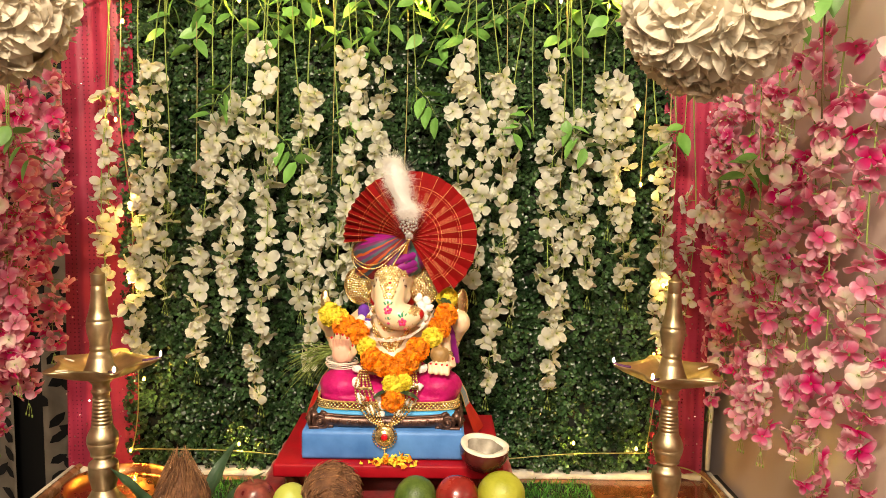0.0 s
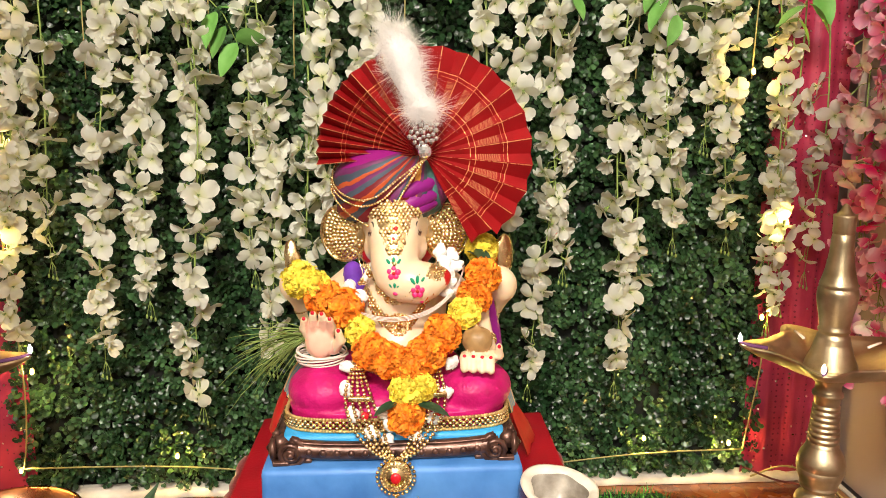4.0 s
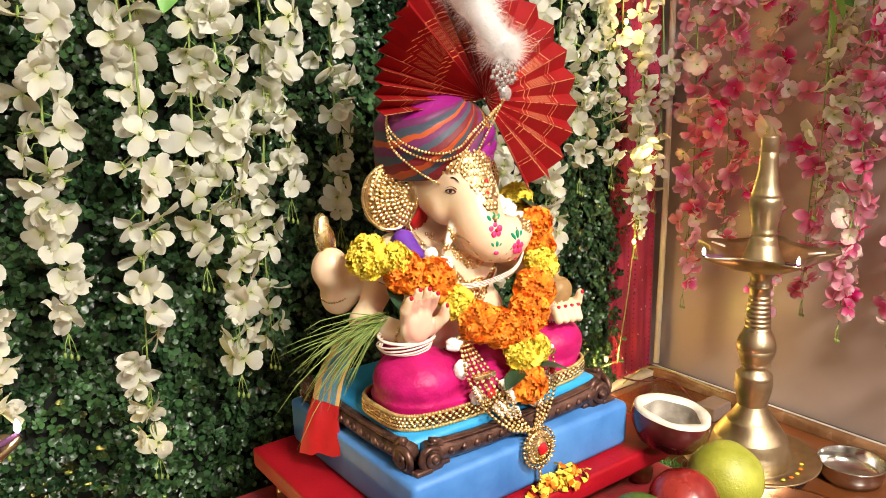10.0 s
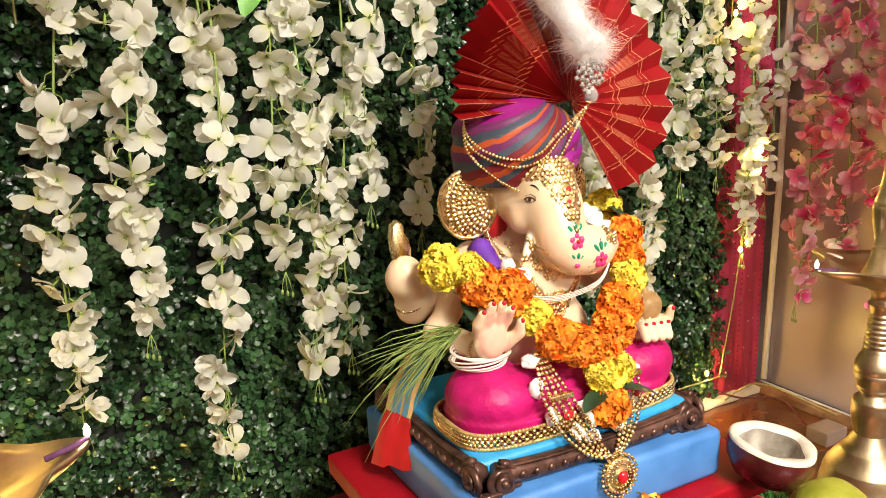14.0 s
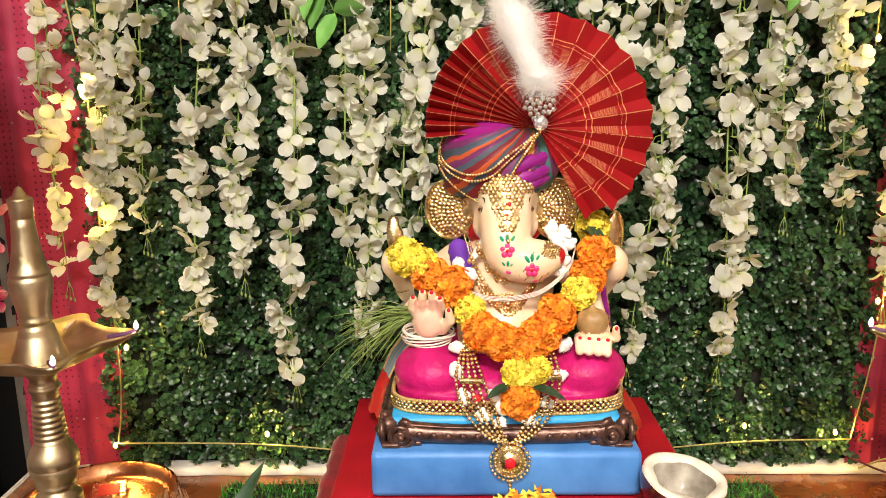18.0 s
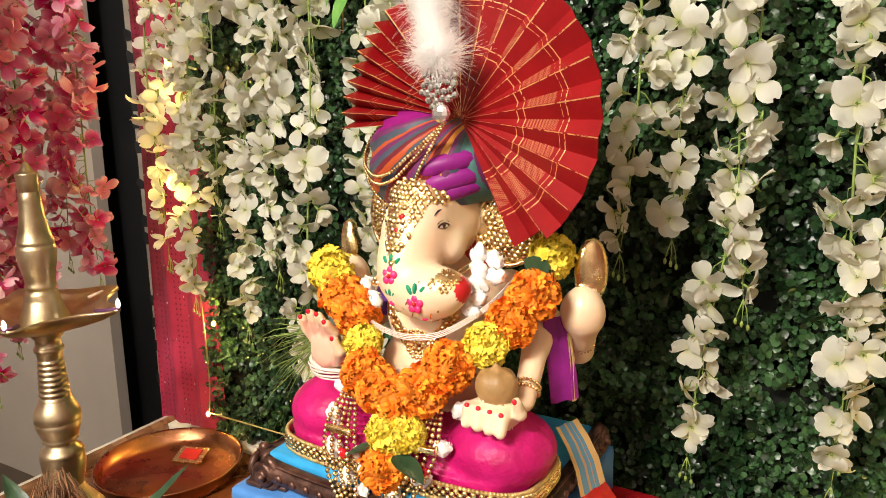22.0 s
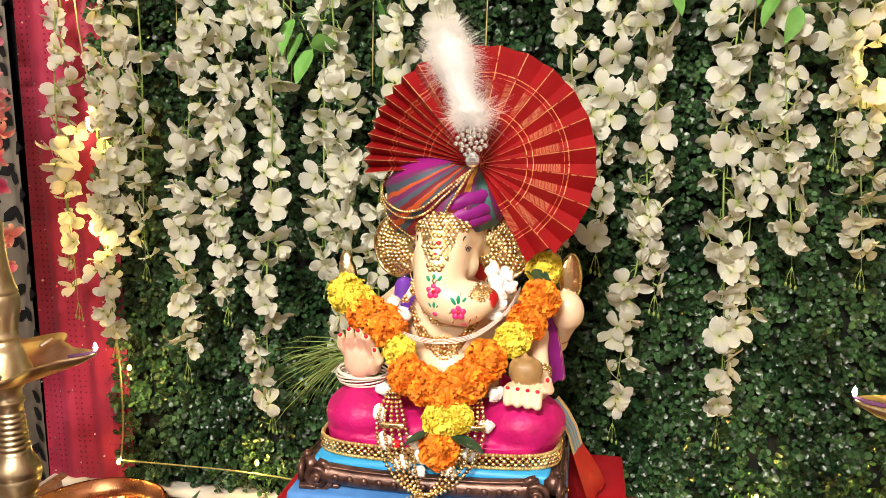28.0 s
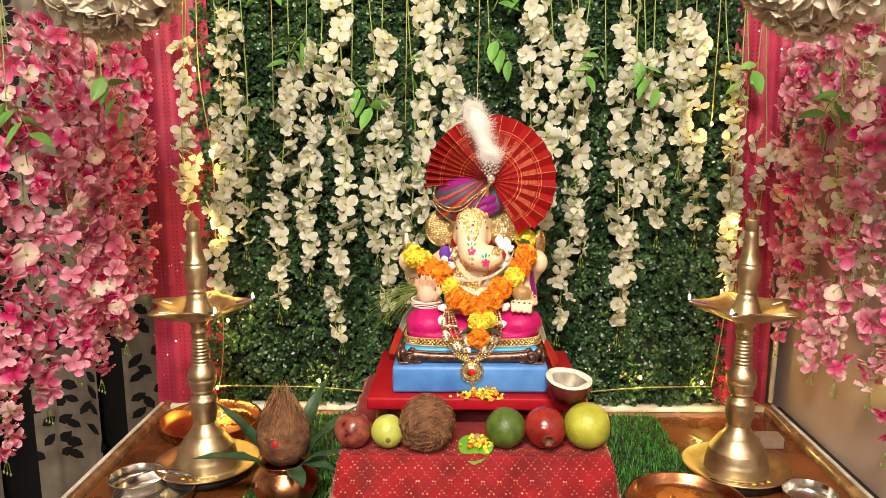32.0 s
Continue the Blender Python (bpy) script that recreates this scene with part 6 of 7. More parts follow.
def vine(x, y, zt, zb, seed, label="green leafy artificial vine hanging from the top"):
    g = random.Random(seed)
    t = thing("leaf_vine", (x, y, zb), label, "artificial vine", "trailing vines")
    at = lambda z: Vector((x + 0.006 * math.sin(z * 8 + seed), y, z))
    part("stem", Shape().tube([at(zt + (zb - zt) * i / 14) for i in range(15)], 0.0013, 5), PIPING, t)
    side = 1 if seed % 2 else -1
    spr = at(zb + 0.075)
    end = spr + Vector((side * 0.05, -0.012, -0.075))
    part("sprig", Shape().tube([spr, spr.lerp(end, 0.5) + Vector((side * 0.005, 0, 0.006)), end], [0.0011, 0.0010, 0.0006], 5), PIPING, t)
    for i in range(7):
        u = (0.1, 0.3, 0.35, 0.6, 0.65, 0.95, 1.0)[i]
        p = spr.lerp(end, u)
        s = 1 if i % 2 else -1
        d = Vector((side * 0.35 + s * 0.75 + g.gauss(0, 0.15), -0.25 + g.gauss(0, 0.15), -0.55 + g.gauss(0, 0.2) + (0.5 if s == side else -0.2)))
        q = d.to_track_quat("Y", "Z").to_matrix().to_4x4() @ Matrix.Rotation(g.uniform(-0.9, 0.3), 4, "Y")
        part("leaflet", VLEAF[g.randrange(3)], None, t, place=Matrix.Translation(p - t.location) @ q @ Matrix.Scale(g.uniform(0.85, 1.15), 4))
    return t


for i, (x, zb) in enumerate(((-0.512, 1.72), (-0.402, 1.605), (-0.207, 1.675), (-0.061, 1.72), (0.233, 1.68), (0.315, 1.65), (0.616, 1.64))):
    vine(x, 1.885, 2.12, zb, 400 + i)
vine(-0.90, 1.60, 2.1, 1.60, 431)
vine(-1.03, 1.45, 2.1, 1.55, 433)
vine(0.68, 1.60, 2.1, 1.56, 436)
vine(0.72, 1.75, 2.1, 1.62, 439)
top = thing("vine_valance", (-0.1, 1.95, 1.92), "mass of green vine leaves draped along the top of the panel", "artificial vine")
g = random.Random(77)
for k in range(26):
    a = Vector((-0.82 + 1.45 * k / 25 + g.gauss(0, 0.02), 1.955 + g.gauss(0, 0.012), 2.10 + g.gauss(0, 0.03)))
    b = a + Vector((g.gauss(0, 0.12), -0.02 + g.gauss(0, 0.01), -0.16 + g.gauss(0, 0.05)))
    c = a.lerp(b, 0.5) + Vector((g.gauss(0, 0.02), -0.01, 0.01))
    part("stem", Shape().tube(curve([a, c, b], 5), 0.0014, 5), PIPING, top)
    for i in range(9):
        u = (i + 1) / 9
        p = a.lerp(b, u) + Vector((0, -0.004, 0))
        d = (b - a).normalized() * 0.5 + Vector(((1 if i % 2 else -1) * 0.9, g.gauss(-0.2, 0.3), g.gauss(-0.1, 0.3)))
        q = d.to_track_quat("Y", "Z").to_matrix().to_4x4() @ Matrix.Rotation(g.uniform(-1.2, 0.6), 4, "Y")
        part("leaflet", VLEAF[g.randrange(3)], None, top, place=Matrix.Translation(p - top.location) @ q)
for k in range(2):
    tx = thing("leaf_cluster", ((0.62, -0.9)[k], (1.25, 1.5)[k], 1.86), "bunch of bright green vine leaves above the pink strands", "artificial vine")
    base = Vector(tx.location) + Vector((0, 0, 0.12))
    for i in range(16):
        p = base + Vector((g.gauss(0, 0.04), g.gauss(0, 0.04), g.gauss(0, 0.05)))
        d = Vector((g.gauss(0, 0.5), g.gauss(-0.2, 0.5), -0.8))
        part("leaflet", VLEAF[g.randrange(3)], None, tx, place=Matrix.Translation(p - tx.location) @ d.to_track_quat("Y", "Z").to_matrix().to_4x4() @ Matrix.Scale(1.5, 4))
    part("stem", Shape().tube([base + Vector((0.01, 0, -0.3)), base, base + Vector((0, 0, 0.5))], 0.0018, 5), TWIG, tx)

# ---- fairy lights ----
lights = thing("fairy_lights", (-0.1, 1.97, TZ + 0.05), "warm yellow fairy lights on a pale wire round the panel", "fairy lights")
wire = Shape()
wire.tube(curve([(-0.800, 1.95, 2.12), (-0.803, 1.94, 1.95), (-0.808, 1.935, 1.70), (-0.785, 1.935, 1.48), (-0.790, 1.94, 1.29), (-0.786, 1.95, 1.03), (-0.800, 1.965, 0.90), (-0.815, 1.972, 0.832)], 5), 0.0016, 5)
wire.tube(curve([(-0.815, 1.972, 0.832), (-0.53, 1.968, 0.830), (-0.25, 1.968, 0.806), (0.06, 1.968, 0.806), (0.36, 1.968, 0.832), (0.57, 1.966, 0.838)], 6), 0.0016, 5)
wire.tube(curve([(0.57, 1.966, 0.838), (0.588, 1.95, 1.05), (0.582, 1.93, 1.30), (0.590, 1.935, 1.56), (0.590, 1.94, 1.80), (0.595, 1.95, 2.12)], 5), 0.0016, 5)
for x in (-0.615, -0.41, -0.27, -0.085, 0.165, 0.315, 0.52):
    wire.tube(curve([(x, 1.94, 2.12), (x + 0.004, 1.932, 1.85), (x - 0.003, 1.93, 1.55)], 4), 0.0013, 4)
part("wire", wire, WIRE, lights)["kind"] = "stuff"
bulbs = [(-0.816, 1.925, 1.706), (-0.768, 1.930, 1.495), (-0.788, 1.915, 1.296), (-0.778, 1.968, 1.026), (-0.822, 1.975, 0.826), (-0.531, 1.982, 0.845), (0.377, 1.982, 0.858), (0.548, 1.980, 0.845),
         (0.582, 1.915, 1.303), (0.500, 1.92, 1.752), (0.515, 1.92, 1.562), (0.570, 1.93, 1.118), (-0.794, 1.93, 1.950), (-0.284, 1.93, 2.005), (-0.503, 1.93, 2.005), (-0.05, 1.93, 2.008), (0.30, 1.93, 2.015), (0.42, 1.93, 2.005)]
BM = Shape().ball((0, 0, 0), (0.0042, 0.0042, 0.0065), 8, 6).mesh("bulb", BULB)
for i, b in enumerate(bulbs):
    part("bulb", BM, None, lights, place=Matrix.Translation(Vector(b) - lights.location))
    point_lamp("bulb_light", Vector(b) + Vector((0, -0.006, 0)), (1.1 if b[2] > 1.9 else 1.4 if i == 1 else 0.25 if i == 4 else 0.22 if i == 9 else 0.6 if i in (2, 8, 10) else 1.0 if i in (3, 5, 6, 7) else 0.45), (1.0, 0.66, 0.17), 0.004)

# ---- oil lamps ----
def oil_lamp(x, y, flames, label, spin):
    z = TZ
    t = thing("oil_lamp", (x, y, z), label, "oil lamp", "brass oil lamps")
    stand = Shape().lathe([(0.0, 0.001), (0.085, 0.001), (0.10, 0.004), (0.106, 0.018), (0.103, 0.022), (0.096, 0.010), (0.0, 0.008)], (x, y, z), 40)
    part("under_plate", stand, BLACK, t, "dark round plate under the lamp")
    part("base_dish", Shape().lathe([(0.0, 0.012), (0.078, 0.012), (0.090, 0.016), (0.118, 0.030), (0.121, 0.034), (0.118, 0.035), (0.092, 0.024), (0.072, 0.022), (0.0715, 0.024), (0.0705, 0.040), (0.0695, 0.042), (0.0695, 0.046),
                                     (0.0680, 0.048), (0.0670, 0.058), (0.0625, 0.072), (0.0620, 0.0735), (0.0605, 0.0745), (0.0520, 0.088), (0.0430, 0.100), (0.0425, 0.1015), (0.0410, 0.1025), (0.0330, 0.113), (0.0270, 0.124), (0.0245, 0.130)], (x, y, z), 56), BRASS, t)
    prof = [(0.0245, 0.130), (0.0260, 0.1325), (0.0262, 0.134), (0.0262, 0.136), (0.0300, 0.152), (0.0318, 0.166), (0.0320, 0.176), (0.0312, 0.180), (0.0312, 0.1815), (0.0318, 0.183), (0.0300, 0.189), (0.0230, 0.195), (0.0200, 0.199),
            (0.0200, 0.202), (0.0245, 0.2045), (0.0262, 0.206), (0.0264, 0.2085), (0.0250, 0.2105), (0.0262, 0.213), (0.0310, 0.226), (0.0330, 0.2350), (0.0322, 0.2362), (0.0322, 0.2376), (0.0332, 0.2390), (0.0325, 0.248), (0.0290, 0.258), (0.0245, 0.266), (0.0228, 0.270)]
    zz = 0.270
    for i in range(8):
        r = 0.0222 - 0.00055 * i
        prof += [(r, zz + 0.001), (r, zz + 0.0048), (r - 0.0018, zz + 0.0056), (r - 0.0018, zz + 0.0074)]
        zz += 0.0082
    prof += [(0.0176, 0.338), (0.0176, 0.345), (0.0205, 0.347), (0.0208, 0.351), (0.0190, 0.353), (0.0176, 0.355), (0.0176, 0.365), (0.03, 0.380)]
    part("stem", Shape().lathe(prof, (x, y, z), 40), BRASS, t)

    def spout(a, r, zl):
        k = abs(math.cos(2.5 * (a - spin))) ** 5
        m = (r / 0.09) ** 3
        return 1 + 0.38 * k * m - 0.04 * m * (1 - k)
    pl = Shape()
    pr = [(0.0, 0.376), (0.03, 0.378), (0.060, 0.388), (0.080, 0.400), (0.090, 0.412), (0.0895, 0.416), (0.080, 0.409), (0.060, 0.398), (0.03, 0.390), (0.0, 0.388)]
    pl.lathe(pr, (x, y, z), 90, wobble=spout)
    part("oil_dish", pl, BRASS, t)
    part("finial", Shape().lathe([(0.0, 0.389), (0.036, 0.390), (0.0345, 0.393), (0.0340, 0.397), (0.0285, 0.410), (0.0245, 0.424), (0.0236, 0.4255), (0.0236, 0.4275), (0.0220, 0.433), (0.0218, 0.437), (0.0195, 0.4385), (0.0195, 0.4415),
                                  (0.0210, 0.443), (0.0212, 0.447), (0.0198, 0.449), (0.0205, 0.456), (0.0222, 0.466), (0.0252, 0.480), (0.0267, 0.492), (0.0266, 0.500), (0.0258, 0.5045), (0.0248, 0.5055), (0.0248, 0.5075), (0.0254, 0.509),
                                  (0.0246, 0.513), (0.0238, 0.514), (0.0205, 0.526), (0.0178, 0.540), (0.0160, 0.555), (0.0148, 0.570), (0.0144, 0.580), (0.0136, 0.581), (0.0136, 0.583), (0.0144, 0.584), (0.0145, 0.598), (0.0152, 0.606),
                                  (0.0152, 0.608), (0.0130, 0.609), (0.0085, 0.612), (0.0035, 0.622), (0.0, 0.624)], (x, y, z), 36), BRASS, t)
    for k in range(5):
        a = spin + TAU * k / 5
        d = Vector((math.cos(a), math.sin(a), 0))
        p = Vector((x, y, z + 0.411))
        if k in flames:
            part("wick", Shape().tube([p + d * 0.085, p + d * 0.112 + Vector((0, 0, 0.003)), p + d * 0.124 + Vector((0, 0, 0.006))], [0.003, 0.003, 0.0022], 6), WICK, t)
            f = p + d * 0.123 + Vector((0, 0, 0.011))
            part("flame", Shape().lathe([(0.0, -0.005), (0.0026, -0.002), (0.0032, 0.001), (0.0024, 0.005), (0.001, 0.008), (0.0, 0.0095)], f, 10), FLAME, t)
        else:
            part("wick", Shape().tube([p + d * 0.072 + Vector((0, 0, -0.002)), p + d * 0.098 + Vector((0, 0, 0.002))], [0.0022, 0.0018], 6), THREAD, t, "unlit cotton wick")
    for k in range(5):
        a = -1.9 + 0.22 * k
        part("petal_bit", Shape().ball((x + 0.088 * math.cos(a), y + 0.088 * math.sin(a), z + 0.026), (0.005, 0.004, 0.0015), 6, 4), ORANGE if k % 2 else YELLOW, t)
    part("kumkum_dot", Shape().ball((x, y - 0.058, z + 0.045), (0.005, 0.003, 0.006), 8, 5), NAIL, t, "red powder dot")
    return t


oil_lamp(0.514, 1.606, (0, 1), "tall turned brass oil lamp with two lit wicks beside the wall", radians(163.5))
oil_lamp(-0.730, 1.608, (0, 4), "tall turned brass oil lamp, two wicks lit, beside copper tray", radians(18))

# ---- fruit and offerings ----
def fruit(name, c, r, squash, m, label, wob=0.02, seg=28, rings=18, dimple=0.0):
    s = Shape()
    pts = []
    for i in range(rings + 1):
        t = math.pi * i / rings
        row = []
        for j in range(seg):
            a = TAU * j / seg
            d = Vector((math.sin(t) * math.cos(a), math.sin(t) * math.sin(a), -math.cos(t)))
            k = r * (1 + wob * noise.noise(d * 1.6 + Vector((c[0], c[1], 0)) * 9))
            zf = squash * (1 - dimple * math.exp(-(t * t) / 0.12) - dimple * math.exp(-((math.pi - t) ** 2) / 0.12))
            row.append((d.x * k, d.y * k, d.z * k * zf))
        pts.append(row)
    s.grid(pts, wrap=True)
    t = thing(name, (c[0], c[1], PLZ), label, name, "fruit before the idol")
    lowest = min(p[2] for p in s.v)
    s.v = [(c[0] + p[0], c[1] + p[1], PLZ + 0.002 + p[2] - lowest) for p in s.v]
    part("skin", s, m, t)
    return t, PLZ + 0.002 - lowest


a, az = fruit("apple", (-0.350, 1.412), 0.040, 0.95, APPLE, "dark red apple on the red cloth", 0.05, dimple=0.16)
part("stalk", Shape().tube([(-0.350, 1.412, az + 0.026), (-0.351, 1.410, az + 0.034), (-0.354, 1.408, az + 0.043)], [0.0014, 0.0012, 0.0016], 6), TWIG, a, "short dry stalk")
a, az = fruit("guava", (-0.278, 1.405), 0.0345, 0.98, GUAVA, "pale green guava with a dark calyx", 0.05)
part("calyx", Shape().ball((-0.275, 1.372, az - 0.004), (0.006, 0.004, 0.006), 8, 5), TWIG, a, "dark dry calyx")
fruit("green_citrus", (-0.036, 1.412), 0.042, 0.97, LIME, "green sweet lime fruit on the red cloth", 0.03)
a, az = fruit("pomegranate", (0.046, 1.412), 0.0435, 0.96, POME, "shiny red pomegranate with its crown to the front", 0.05)
cr = Shape().lathe([(0.006, 0.0), (0.009, 0.004), (0.012, 0.010), (0.0105, 0.010), (0.006, 0.004), (0.0, 0.003)], (0, 0, 0), 18, wobble=lambda an, r, zz: 1 + (0.25 * math.cos(6 * an) if zz > 0.008 else 0))
cr.move(Matrix.Translation((0.047, 1.368, az - 0.006)) @ Matrix.Rotation(radians(95), 4, "X"))
part("crown", cr, mat("pomegranate_crown", (0.12, 0.030, 0.016), 0.6), a, "dry toothed crown")
fruit("yellow_citrus", (0.131, 1.412), 0.0475, 0.98, MOSAMBI, "yellow-green sweet lime fruit on the red cloth", 0.03)

co = thing("coconut", (-0.197, 1.400, PLZ), "brown husked coconut with loose fibres", "coconut", "fruit before the idol")
CC = Vector((-0.197, 1.402, PLZ + 0.056))
s = Shape().ball((0, 0, 0), (0.056, 0.054, 0.055), 32, 20)
s.v = [tuple(CC + Vector(p) * (1 + 0.05 * noise.noise(Vector(p) * 60))) for p in s.v]
part("shell", s, HUSK, co)
g = random.Random(12)
s = Shape()
for i in range(700):
    d = Vector((g.gauss(0, 1), g.gauss(0, 1), g.gauss(0, 1))).normalized()
    tan = d.cross(Vector((0.05, -1, -0.35)) + Vector((g.gauss(0, 0.25), g.gauss(0, 0.25), g.gauss(0, 0.25)))).normalized()
    ln = g.uniform(0.010, 0.030)
    lift = g.choice((0.0005, 0.001, 0.002, 0.006))
    s.tube([CC + d * 0.0548, CC + (d * 0.056 + tan * ln * 0.5).normalized() * (0.0555 + lift * 0.6), CC + (d * 0.056 + tan * ln).normalized() * (0.0555 + lift)], [0.0009, 0.0007, 0.0004], 3)
part("fibre", s, FIBRE, co)["kind"] = "stuff"

cup = thing("half_coconut", (0.094, 1.478, STZ), "halved coconut with white flesh in a dark red shell", "coconut half")
wob = lambda an, r, zz: 1 + 0.025 * math.sin(3 * an + 1) + 0.008 * math.sin(7 * an)
tip = Matrix.Translation((0.094, 1.480, STZ - 0.008)) @ Matrix.Rotation(radians(7), 4, "X") @ Matrix.Rotation(radians(6), 4, "Y") @ Matrix.Scale(1.06, 4)
part("shell", Shape().lathe([(0.0, 0.008), (0.020, 0.009), (0.036, 0.019), (0.045, 0.035), (0.0475, 0.048), (0.0465, 0.056)], (0, 0, 0), 48, wobble=wob).move(tip), SHELL, cup)
part("flesh", Shape().lathe([(0.0465, 0.056), (0.046, 0.0595), (0.043, 0.0605), (0.0365, 0.0595), (0.0335, 0.055)], (0, 0, 0), 48, wobble=lambda an, r, zz: wob(an, r, zz) * (1 + (0.06 * math.sin(5 * an + 2) if r < 0.0405 else 0))).move(tip), KERNEL, cup, "cut white rim of the flesh")
part("hollow", Shape().lathe([(0.0335, 0.055), (0.033, 0.046), (0.029, 0.030), (0.018, 0.020), (0.0, 0.017)], (0, 0, 0), 48, wobble=lambda an, r, zz: wob(an, r, zz) * (1 + 0.06 * math.sin(5 * an + 2))).move(tip), HOLLOW, cup, "wet greyish inside of the flesh")
part("petal_bit", Shape().ball((-0.010, -0.005, 0.023), (0.009, 0.008, 0.003), 10, 6).move(tip), YELLOW, cup, "pale yellow petal in the hollow")

bl = thing("betel_leaf", (-0.096, 1.39, PLZ), "green betel leaf with petals lying on the red cloth", "leaf")
lf = leaf_shape(0.075, 0.036, 0.15, 0.12, 9, 6, 0.8)
lf.move(Matrix.Translation((-0.093, 1.425, PLZ + 0.022)) @ Vector((-0.12, -0.9, -0.35)).to_track_quat("Y", "Z").to_matrix().to_4x4())
part("blade", lf, BETEL, bl)
pt = thing("flower_petals", (-0.09, 1.485, STZ), "scattered orange and yellow marigold petals before the pendant", "petals")
g = random.Random(21)


def petal_pile(parent, c, sx, sy, n, top=0.010):
    s1, s2 = Shape(), Shape()
    for i in range(n):
        p = Vector((c[0] + g.gauss(0, sx), c[1] + g.gauss(0, sy), c[2] + 0.002 + abs(g.gauss(0, top))))
        m = basis((g.gauss(0, 0.8), g.gauss(-0.5, 0.6), 1), g.random() * 6, p)
        ln, wd = g.uniform(0.006, 0.011), g.uniform(0.003, 0.005)
        rows = [[m @ Vector((u * wd * (0.4 + 0.6 * t), ln * t, 0.002 * math.sin(t * 4 + u))) for u in (-1, 0, 1)] for t in (0, 0.5, 1)]
        (s1 if g.random() < 0.55 else s2).grid(rows)
    part("yellow_petals", s1, YELLOW, parent)["kind"] = "stuff"
    part("orange_petals", s2, ORANGE, parent)["kind"] = "stuff"


petal_pile(pt, (-0.085, 1.499, STZ), 0.024, 0.006, 120, 0.007)
pb = thing("flower_petals", (-0.096, 1.40, PLZ + 0.02), "yellow petals and a sweet on the betel leaf", "petals")
petal_pile(pb, (-0.095, 1.392, PLZ + 0.012), 0.014, 0.008, 60, 0.006)
part("betel_nut", Shape().ball((-0.094, 1.398, PLZ + 0.026), (0.010, 0.010, 0.009), 12, 8), TAN, pb)

# ---- water pot with coconut and mango leaves ----
KX, KY = -0.508, 1.46
kal = thing("water_pot", (KX, KY, TZ + 0.006), "round copper water pot with a marked rim", "pot")
part("body", Shape().lathe([(0.0, 0.006), (0.040, 0.006), (0.058, 0.022), (0.070, 0.045), (0.071, 0.060), (0.064, 0.078), (0.050, 0.090), (0.046, 0.096), (0.050, 0.102), (0.056, 0.106), (0.056, 0.108), (0.047, 0.104), (0.042, 0.096)], (KX, KY, TZ), 40), COPPER, kal)
kc = thing("husk_coconut", (KX, KY, TZ + 0.10), "upright fibrous brown coconut with pointed tuft in copper pot", "coconut")
s = Shape().lathe([(0.0, -0.012), (0.034, 0.0), (0.052, 0.025), (0.058, 0.050), (0.054, 0.078), (0.040, 0.104), (0.024, 0.124), (0.010, 0.142), (0.0, 0.152)], (KX, KY, TZ + 0.108), 30)
s.v = [(p[0] + 0.004 * noise.noise((p[0] * 90, p[1] * 90, p[2] * 20)), p[1] + 0.004 * noise.noise((p[0] * 90, p[1] * 90, p[2] * 20 + 5)), p[2]) for p in s.v]
part("husk", s, HUSK, kc)
s = Shape()
g = random.Random(31)
for i in range(520):
    a, u = g.random() * TAU, g.random()
    r = 0.058 * math.sin(math.pi * (0.25 + 0.72 * u)) ** 0.8
    z = TZ + 0.125 + 0.12 * u
    p = Vector((KX + r * math.cos(a), KY + r * math.sin(a), z))
    q = Vector((KX + r * 0.55 * math.cos(a + 0.2), KY + r * 0.55 * math.sin(a + 0.2), z + g.uniform(0.02, 0.045)))
    o = Vector((math.cos(a), math.sin(a), 0)) * g.uniform(0.001, 0.006)
    s.tube([p, p.lerp(q, 0.5) + o, q + o * 0.7], [0.0006, 0.0005, 0.0003], 3)
part("fibre", s, FIBRE, kc)["kind"] = "stuff"
part("kumkum_dot", Shape().ball((KX - 0.005, KY - 0.056, TZ + 0.165), (0.006, 0.003, 0.008), 8, 5), NAIL, kc, "red powder mark")
ml = thing("mango_leaves", (KX, KY, TZ + 0.10), "dark green mango leaves standing round the copper pot", "leaves")
for a, out, up, ln in ((172, 0.60, 1.0, 0.165), (200, 1.0, 0.45, 0.15), (300, 1.0, 0.15, 0.085), (15, 0.75, 1.0, 0.165), (-20, 0.95, 0.55, 0.165), (60, 0.5, 1.0, 0.18), (330, 1.0, 0.35, 0.10)):
    d = Vector((math.cos(radians(a)) * out, math.sin(radians(a)) * out, up))
    lf = leaf_shape(ln, 0.018, 0.2, 0.4, 9, 4, 0.9, 0.16)
    lf.move(Matrix.Translation((KX + 0.040 * math.cos(radians(a)), KY + 0.040 * math.sin(radians(a)), TZ + 0.102)) @ d.to_track_quat("Y", "Z").to_matrix().to_4x4())
    part("leaf", lf, DARKLEAF, ml)

# ---- trays and bowls on the table ----
def tray(name, c, r, hgt, m, label, cat):
    t = thing(name, (c[0], c[1], TZ), label, cat)
    part("dish", Shape().lathe([(0.0, 0.002), (r * 0.9, 0.002), (r * 0.98, hgt * 0.5), (r, hgt), (r * 1.02, hgt + 0.001), (r * 1.015, hgt + 0.004), (r * 0.985, hgt + 0.002), (r * 0.95, hgt * 0.5), (r * 0.88, 0.006), (0.0, 0.006)], (c[0], c[1], TZ), 48), m, t)
    return t


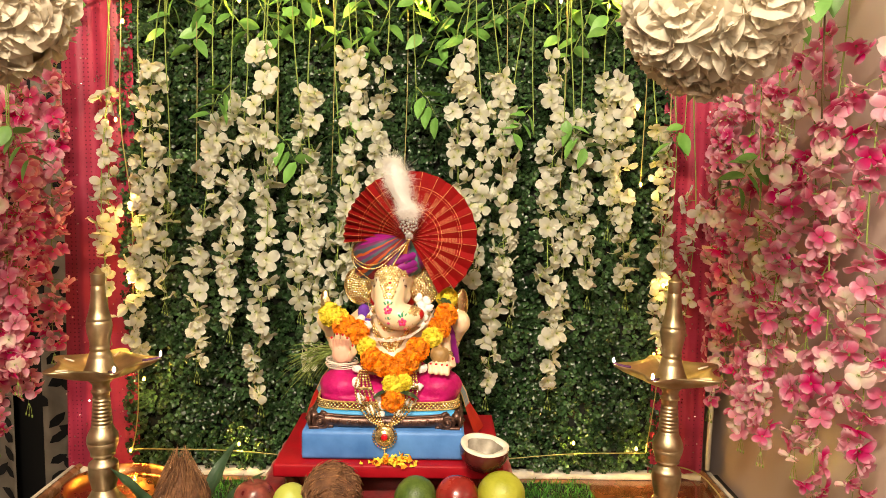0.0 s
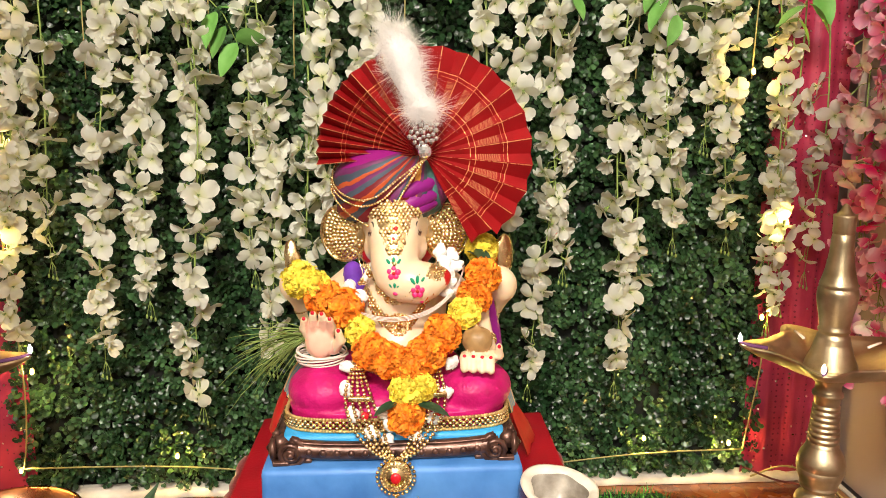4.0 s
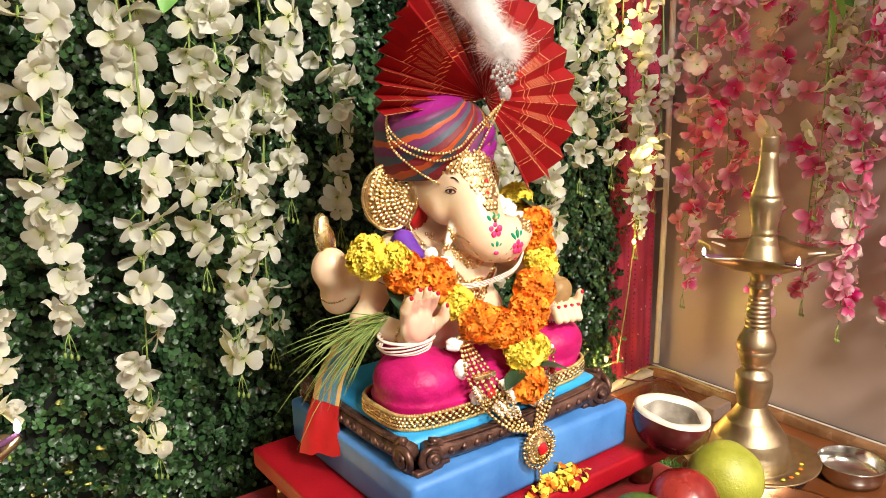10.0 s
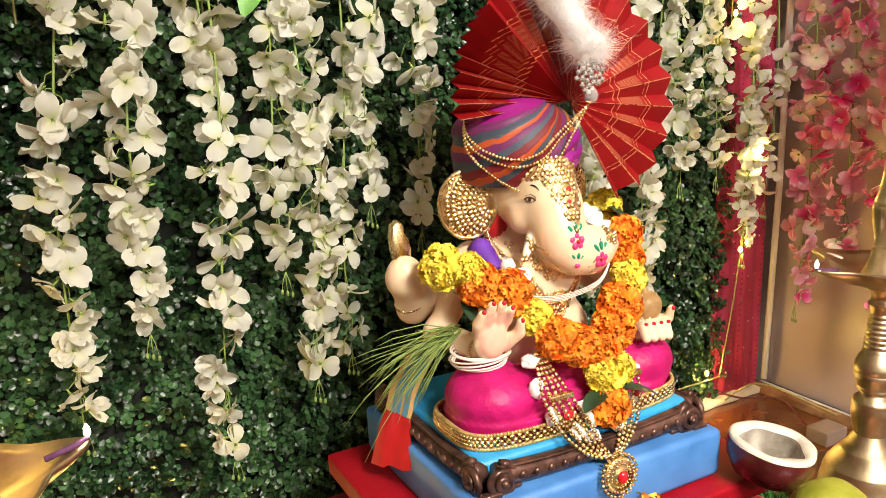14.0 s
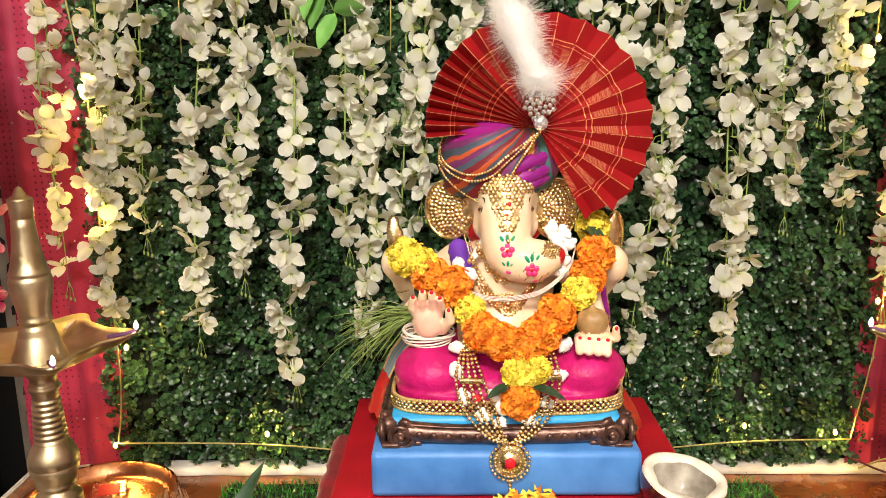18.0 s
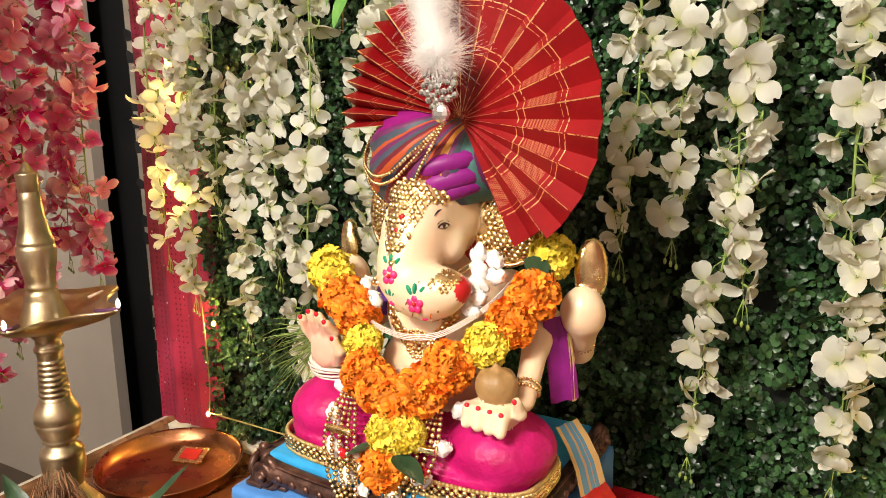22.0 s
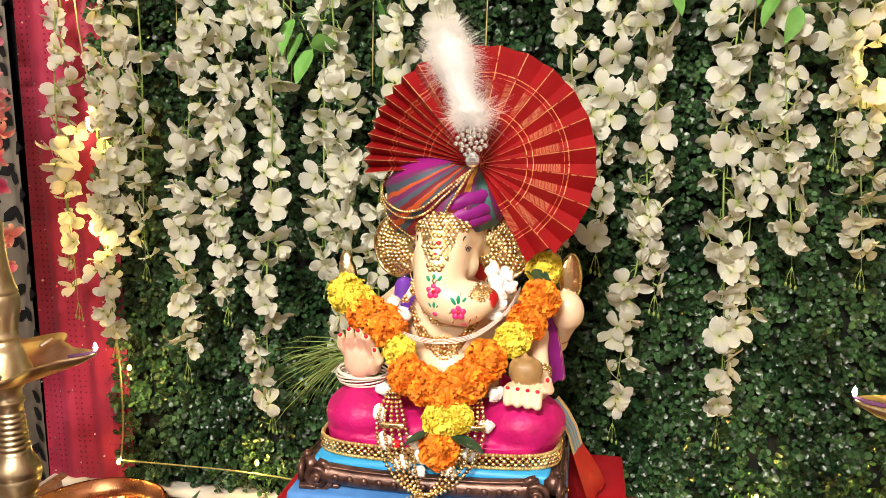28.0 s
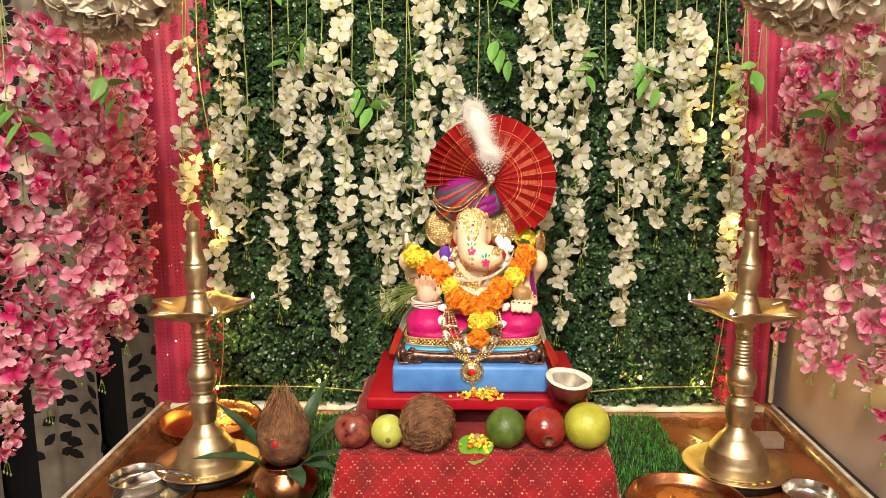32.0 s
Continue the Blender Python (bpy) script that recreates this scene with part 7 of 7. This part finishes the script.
tr = tray("copper_tray", (-0.805, 1.858), 0.132, 0.032, COPPER, "round shiny copper tray holding a small red packet", "tray")
pk = Shape()
pk.box((-0.030, -0.022, 0.0), (0.030, 0.022, 0.004), 0.001, 0)
pk.box((-0.019, -0.014, 0.004), (0.019, 0.014, 0.0055), 0.0005, 1)
pk.move(Matrix.Translation((-0.815, 1.918, TZ + 0.012)) @ Matrix.Rotation(0.3, 4, "Z") @ Matrix.Rotation(radians(14), 4, "X"))
single("packet", pk, [GOLD, PACKETRED], "small red packet with a gold border on the copper tray", "packet", smooth=False)
tray("steel_plate", (-0.80, 1.47), 0.085, 0.030, STEEL, "plain round steel dish on the table", "dish")
tl = tray("steel_ring", (-0.86, 1.52), 0.062, 0.034, STEEL, "small round steel bowl beside the lamp", "bowl")
tray("copper_plate", (0.35, 1.435), 0.125, 0.030, COPPER, "round copper plate on the table", "plate")
tray("steel_bowl", (0.625, 1.475), 0.055, 0.032, STEEL, "small steel bowl beside the oil lamp", "bowl")
single("adapter", Shape().box((0.628, 1.755, TZ + 0.001), (0.690, 1.800, TZ + 0.030), 0.003), BOXWHITE, "small off-white plug adapter box on the table", "adapter", smooth=False)
single("cable", Shape().tube(curve([(0.575, 1.965, TZ + 0.05), (0.63, 1.95, TZ + 0.030), (0.68, 1.90, TZ + 0.034), (0.665, 1.83, TZ + 0.012), (0.655, 1.795, TZ + 0.010)], 8), 0.0022, 5), mat("dark_red_cable", (0.10, 0.015, 0.012), 0.5), "thin dark cable running to the adapter", "cable")
single("cable", Shape().tube(curve([(0.59, 1.965, TZ + 0.03), (0.65, 1.955, TZ + 0.055), (0.71, 1.94, TZ + 0.040), (0.725, 1.88, TZ + 0.03), (0.722, 1.80, TZ + 0.028)], 8), 0.002, 5), WIRE, "thin pale cable along the rim", "cable")


# ---- hanging flower balls ----
def ruffle_mesh(seed):
    g = random.Random(seed)
    s = Shape()
    n = 44
    for k in range(3):
        ph, big = g.random() * 6, g.uniform(0.85, 1.1) * (1, 0.72, 0.45)[k]
        waves = (4, 5, 3)[k]
        rows = []
        for r in range(7):
            t = r / 6
            row = []
            for j in range(n):
                a = TAU * j / n
                rad = 0.050 * big * t * (1 + 0.06 * math.sin(3 * a + ph) * t + (0.03 * math.sin(22 * a) if r == 6 else 0))
                z = 0.003 * k - rad * rad / 0.30 + 0.011 * t ** 3 + 0.0065 * t ** 3 * math.sin(waves * a + ph) + 0.0022 * t ** 3 * math.sin(11 * a + ph)
                row.append((rad * math.sin(a), rad * math.cos(a), z))
            rows.append(row)
        s.grid(rows, wrap=True)
    return s.mesh("petal", POMPETAL)


RUF = [ruffle_mesh(i) for i in range(4)]


def flower_ball(c, r, seed):
    c = Vector(c)
    t = thing("flower_ball", c - Vector((0, 0, r)), "large cream-white ruffled artificial carnation ball hanging on a string", "flower ball", "hanging flower balls")
    g = random.Random(seed)
    part("core", Shape().ball(c, r * 0.88, 24, 14), POMPETAL, t)
    N = 95
    for i in range(N):
        z = 1 - 2 * (i + 0.5) / N
        a = i * 2.39996
        d = Vector((math.sqrt(1 - z * z) * math.cos(a), math.sqrt(1 - z * z) * math.sin(a), z))
        d = (d + Vector((g.gauss(0, 0.12), g.gauss(0, 0.12), g.gauss(0, 0.12)))).normalized()
        tilt = Matrix.Rotation(g.uniform(-0.3, 0.3), 4, "X")
        part("petal", RUF[g.randrange(4)], None, t, place=basis(d, g.random() * TAU, c + d * r * g.uniform(0.90, 0.97) - t.location, g.uniform(0.8, 1.1)) @ tilt)
    part("string", Shape().tube([c + Vector((0, 0, r * 0.7)), c + Vector((0, 0, 2.74 - c.z))], 0.0012, 5), THREAD, t)
    return t


flower_ball((0.375, 1.06, 1.818), 0.110, 1)
flower_ball((-0.650, 1.10, 1.825), 0.112, 2)

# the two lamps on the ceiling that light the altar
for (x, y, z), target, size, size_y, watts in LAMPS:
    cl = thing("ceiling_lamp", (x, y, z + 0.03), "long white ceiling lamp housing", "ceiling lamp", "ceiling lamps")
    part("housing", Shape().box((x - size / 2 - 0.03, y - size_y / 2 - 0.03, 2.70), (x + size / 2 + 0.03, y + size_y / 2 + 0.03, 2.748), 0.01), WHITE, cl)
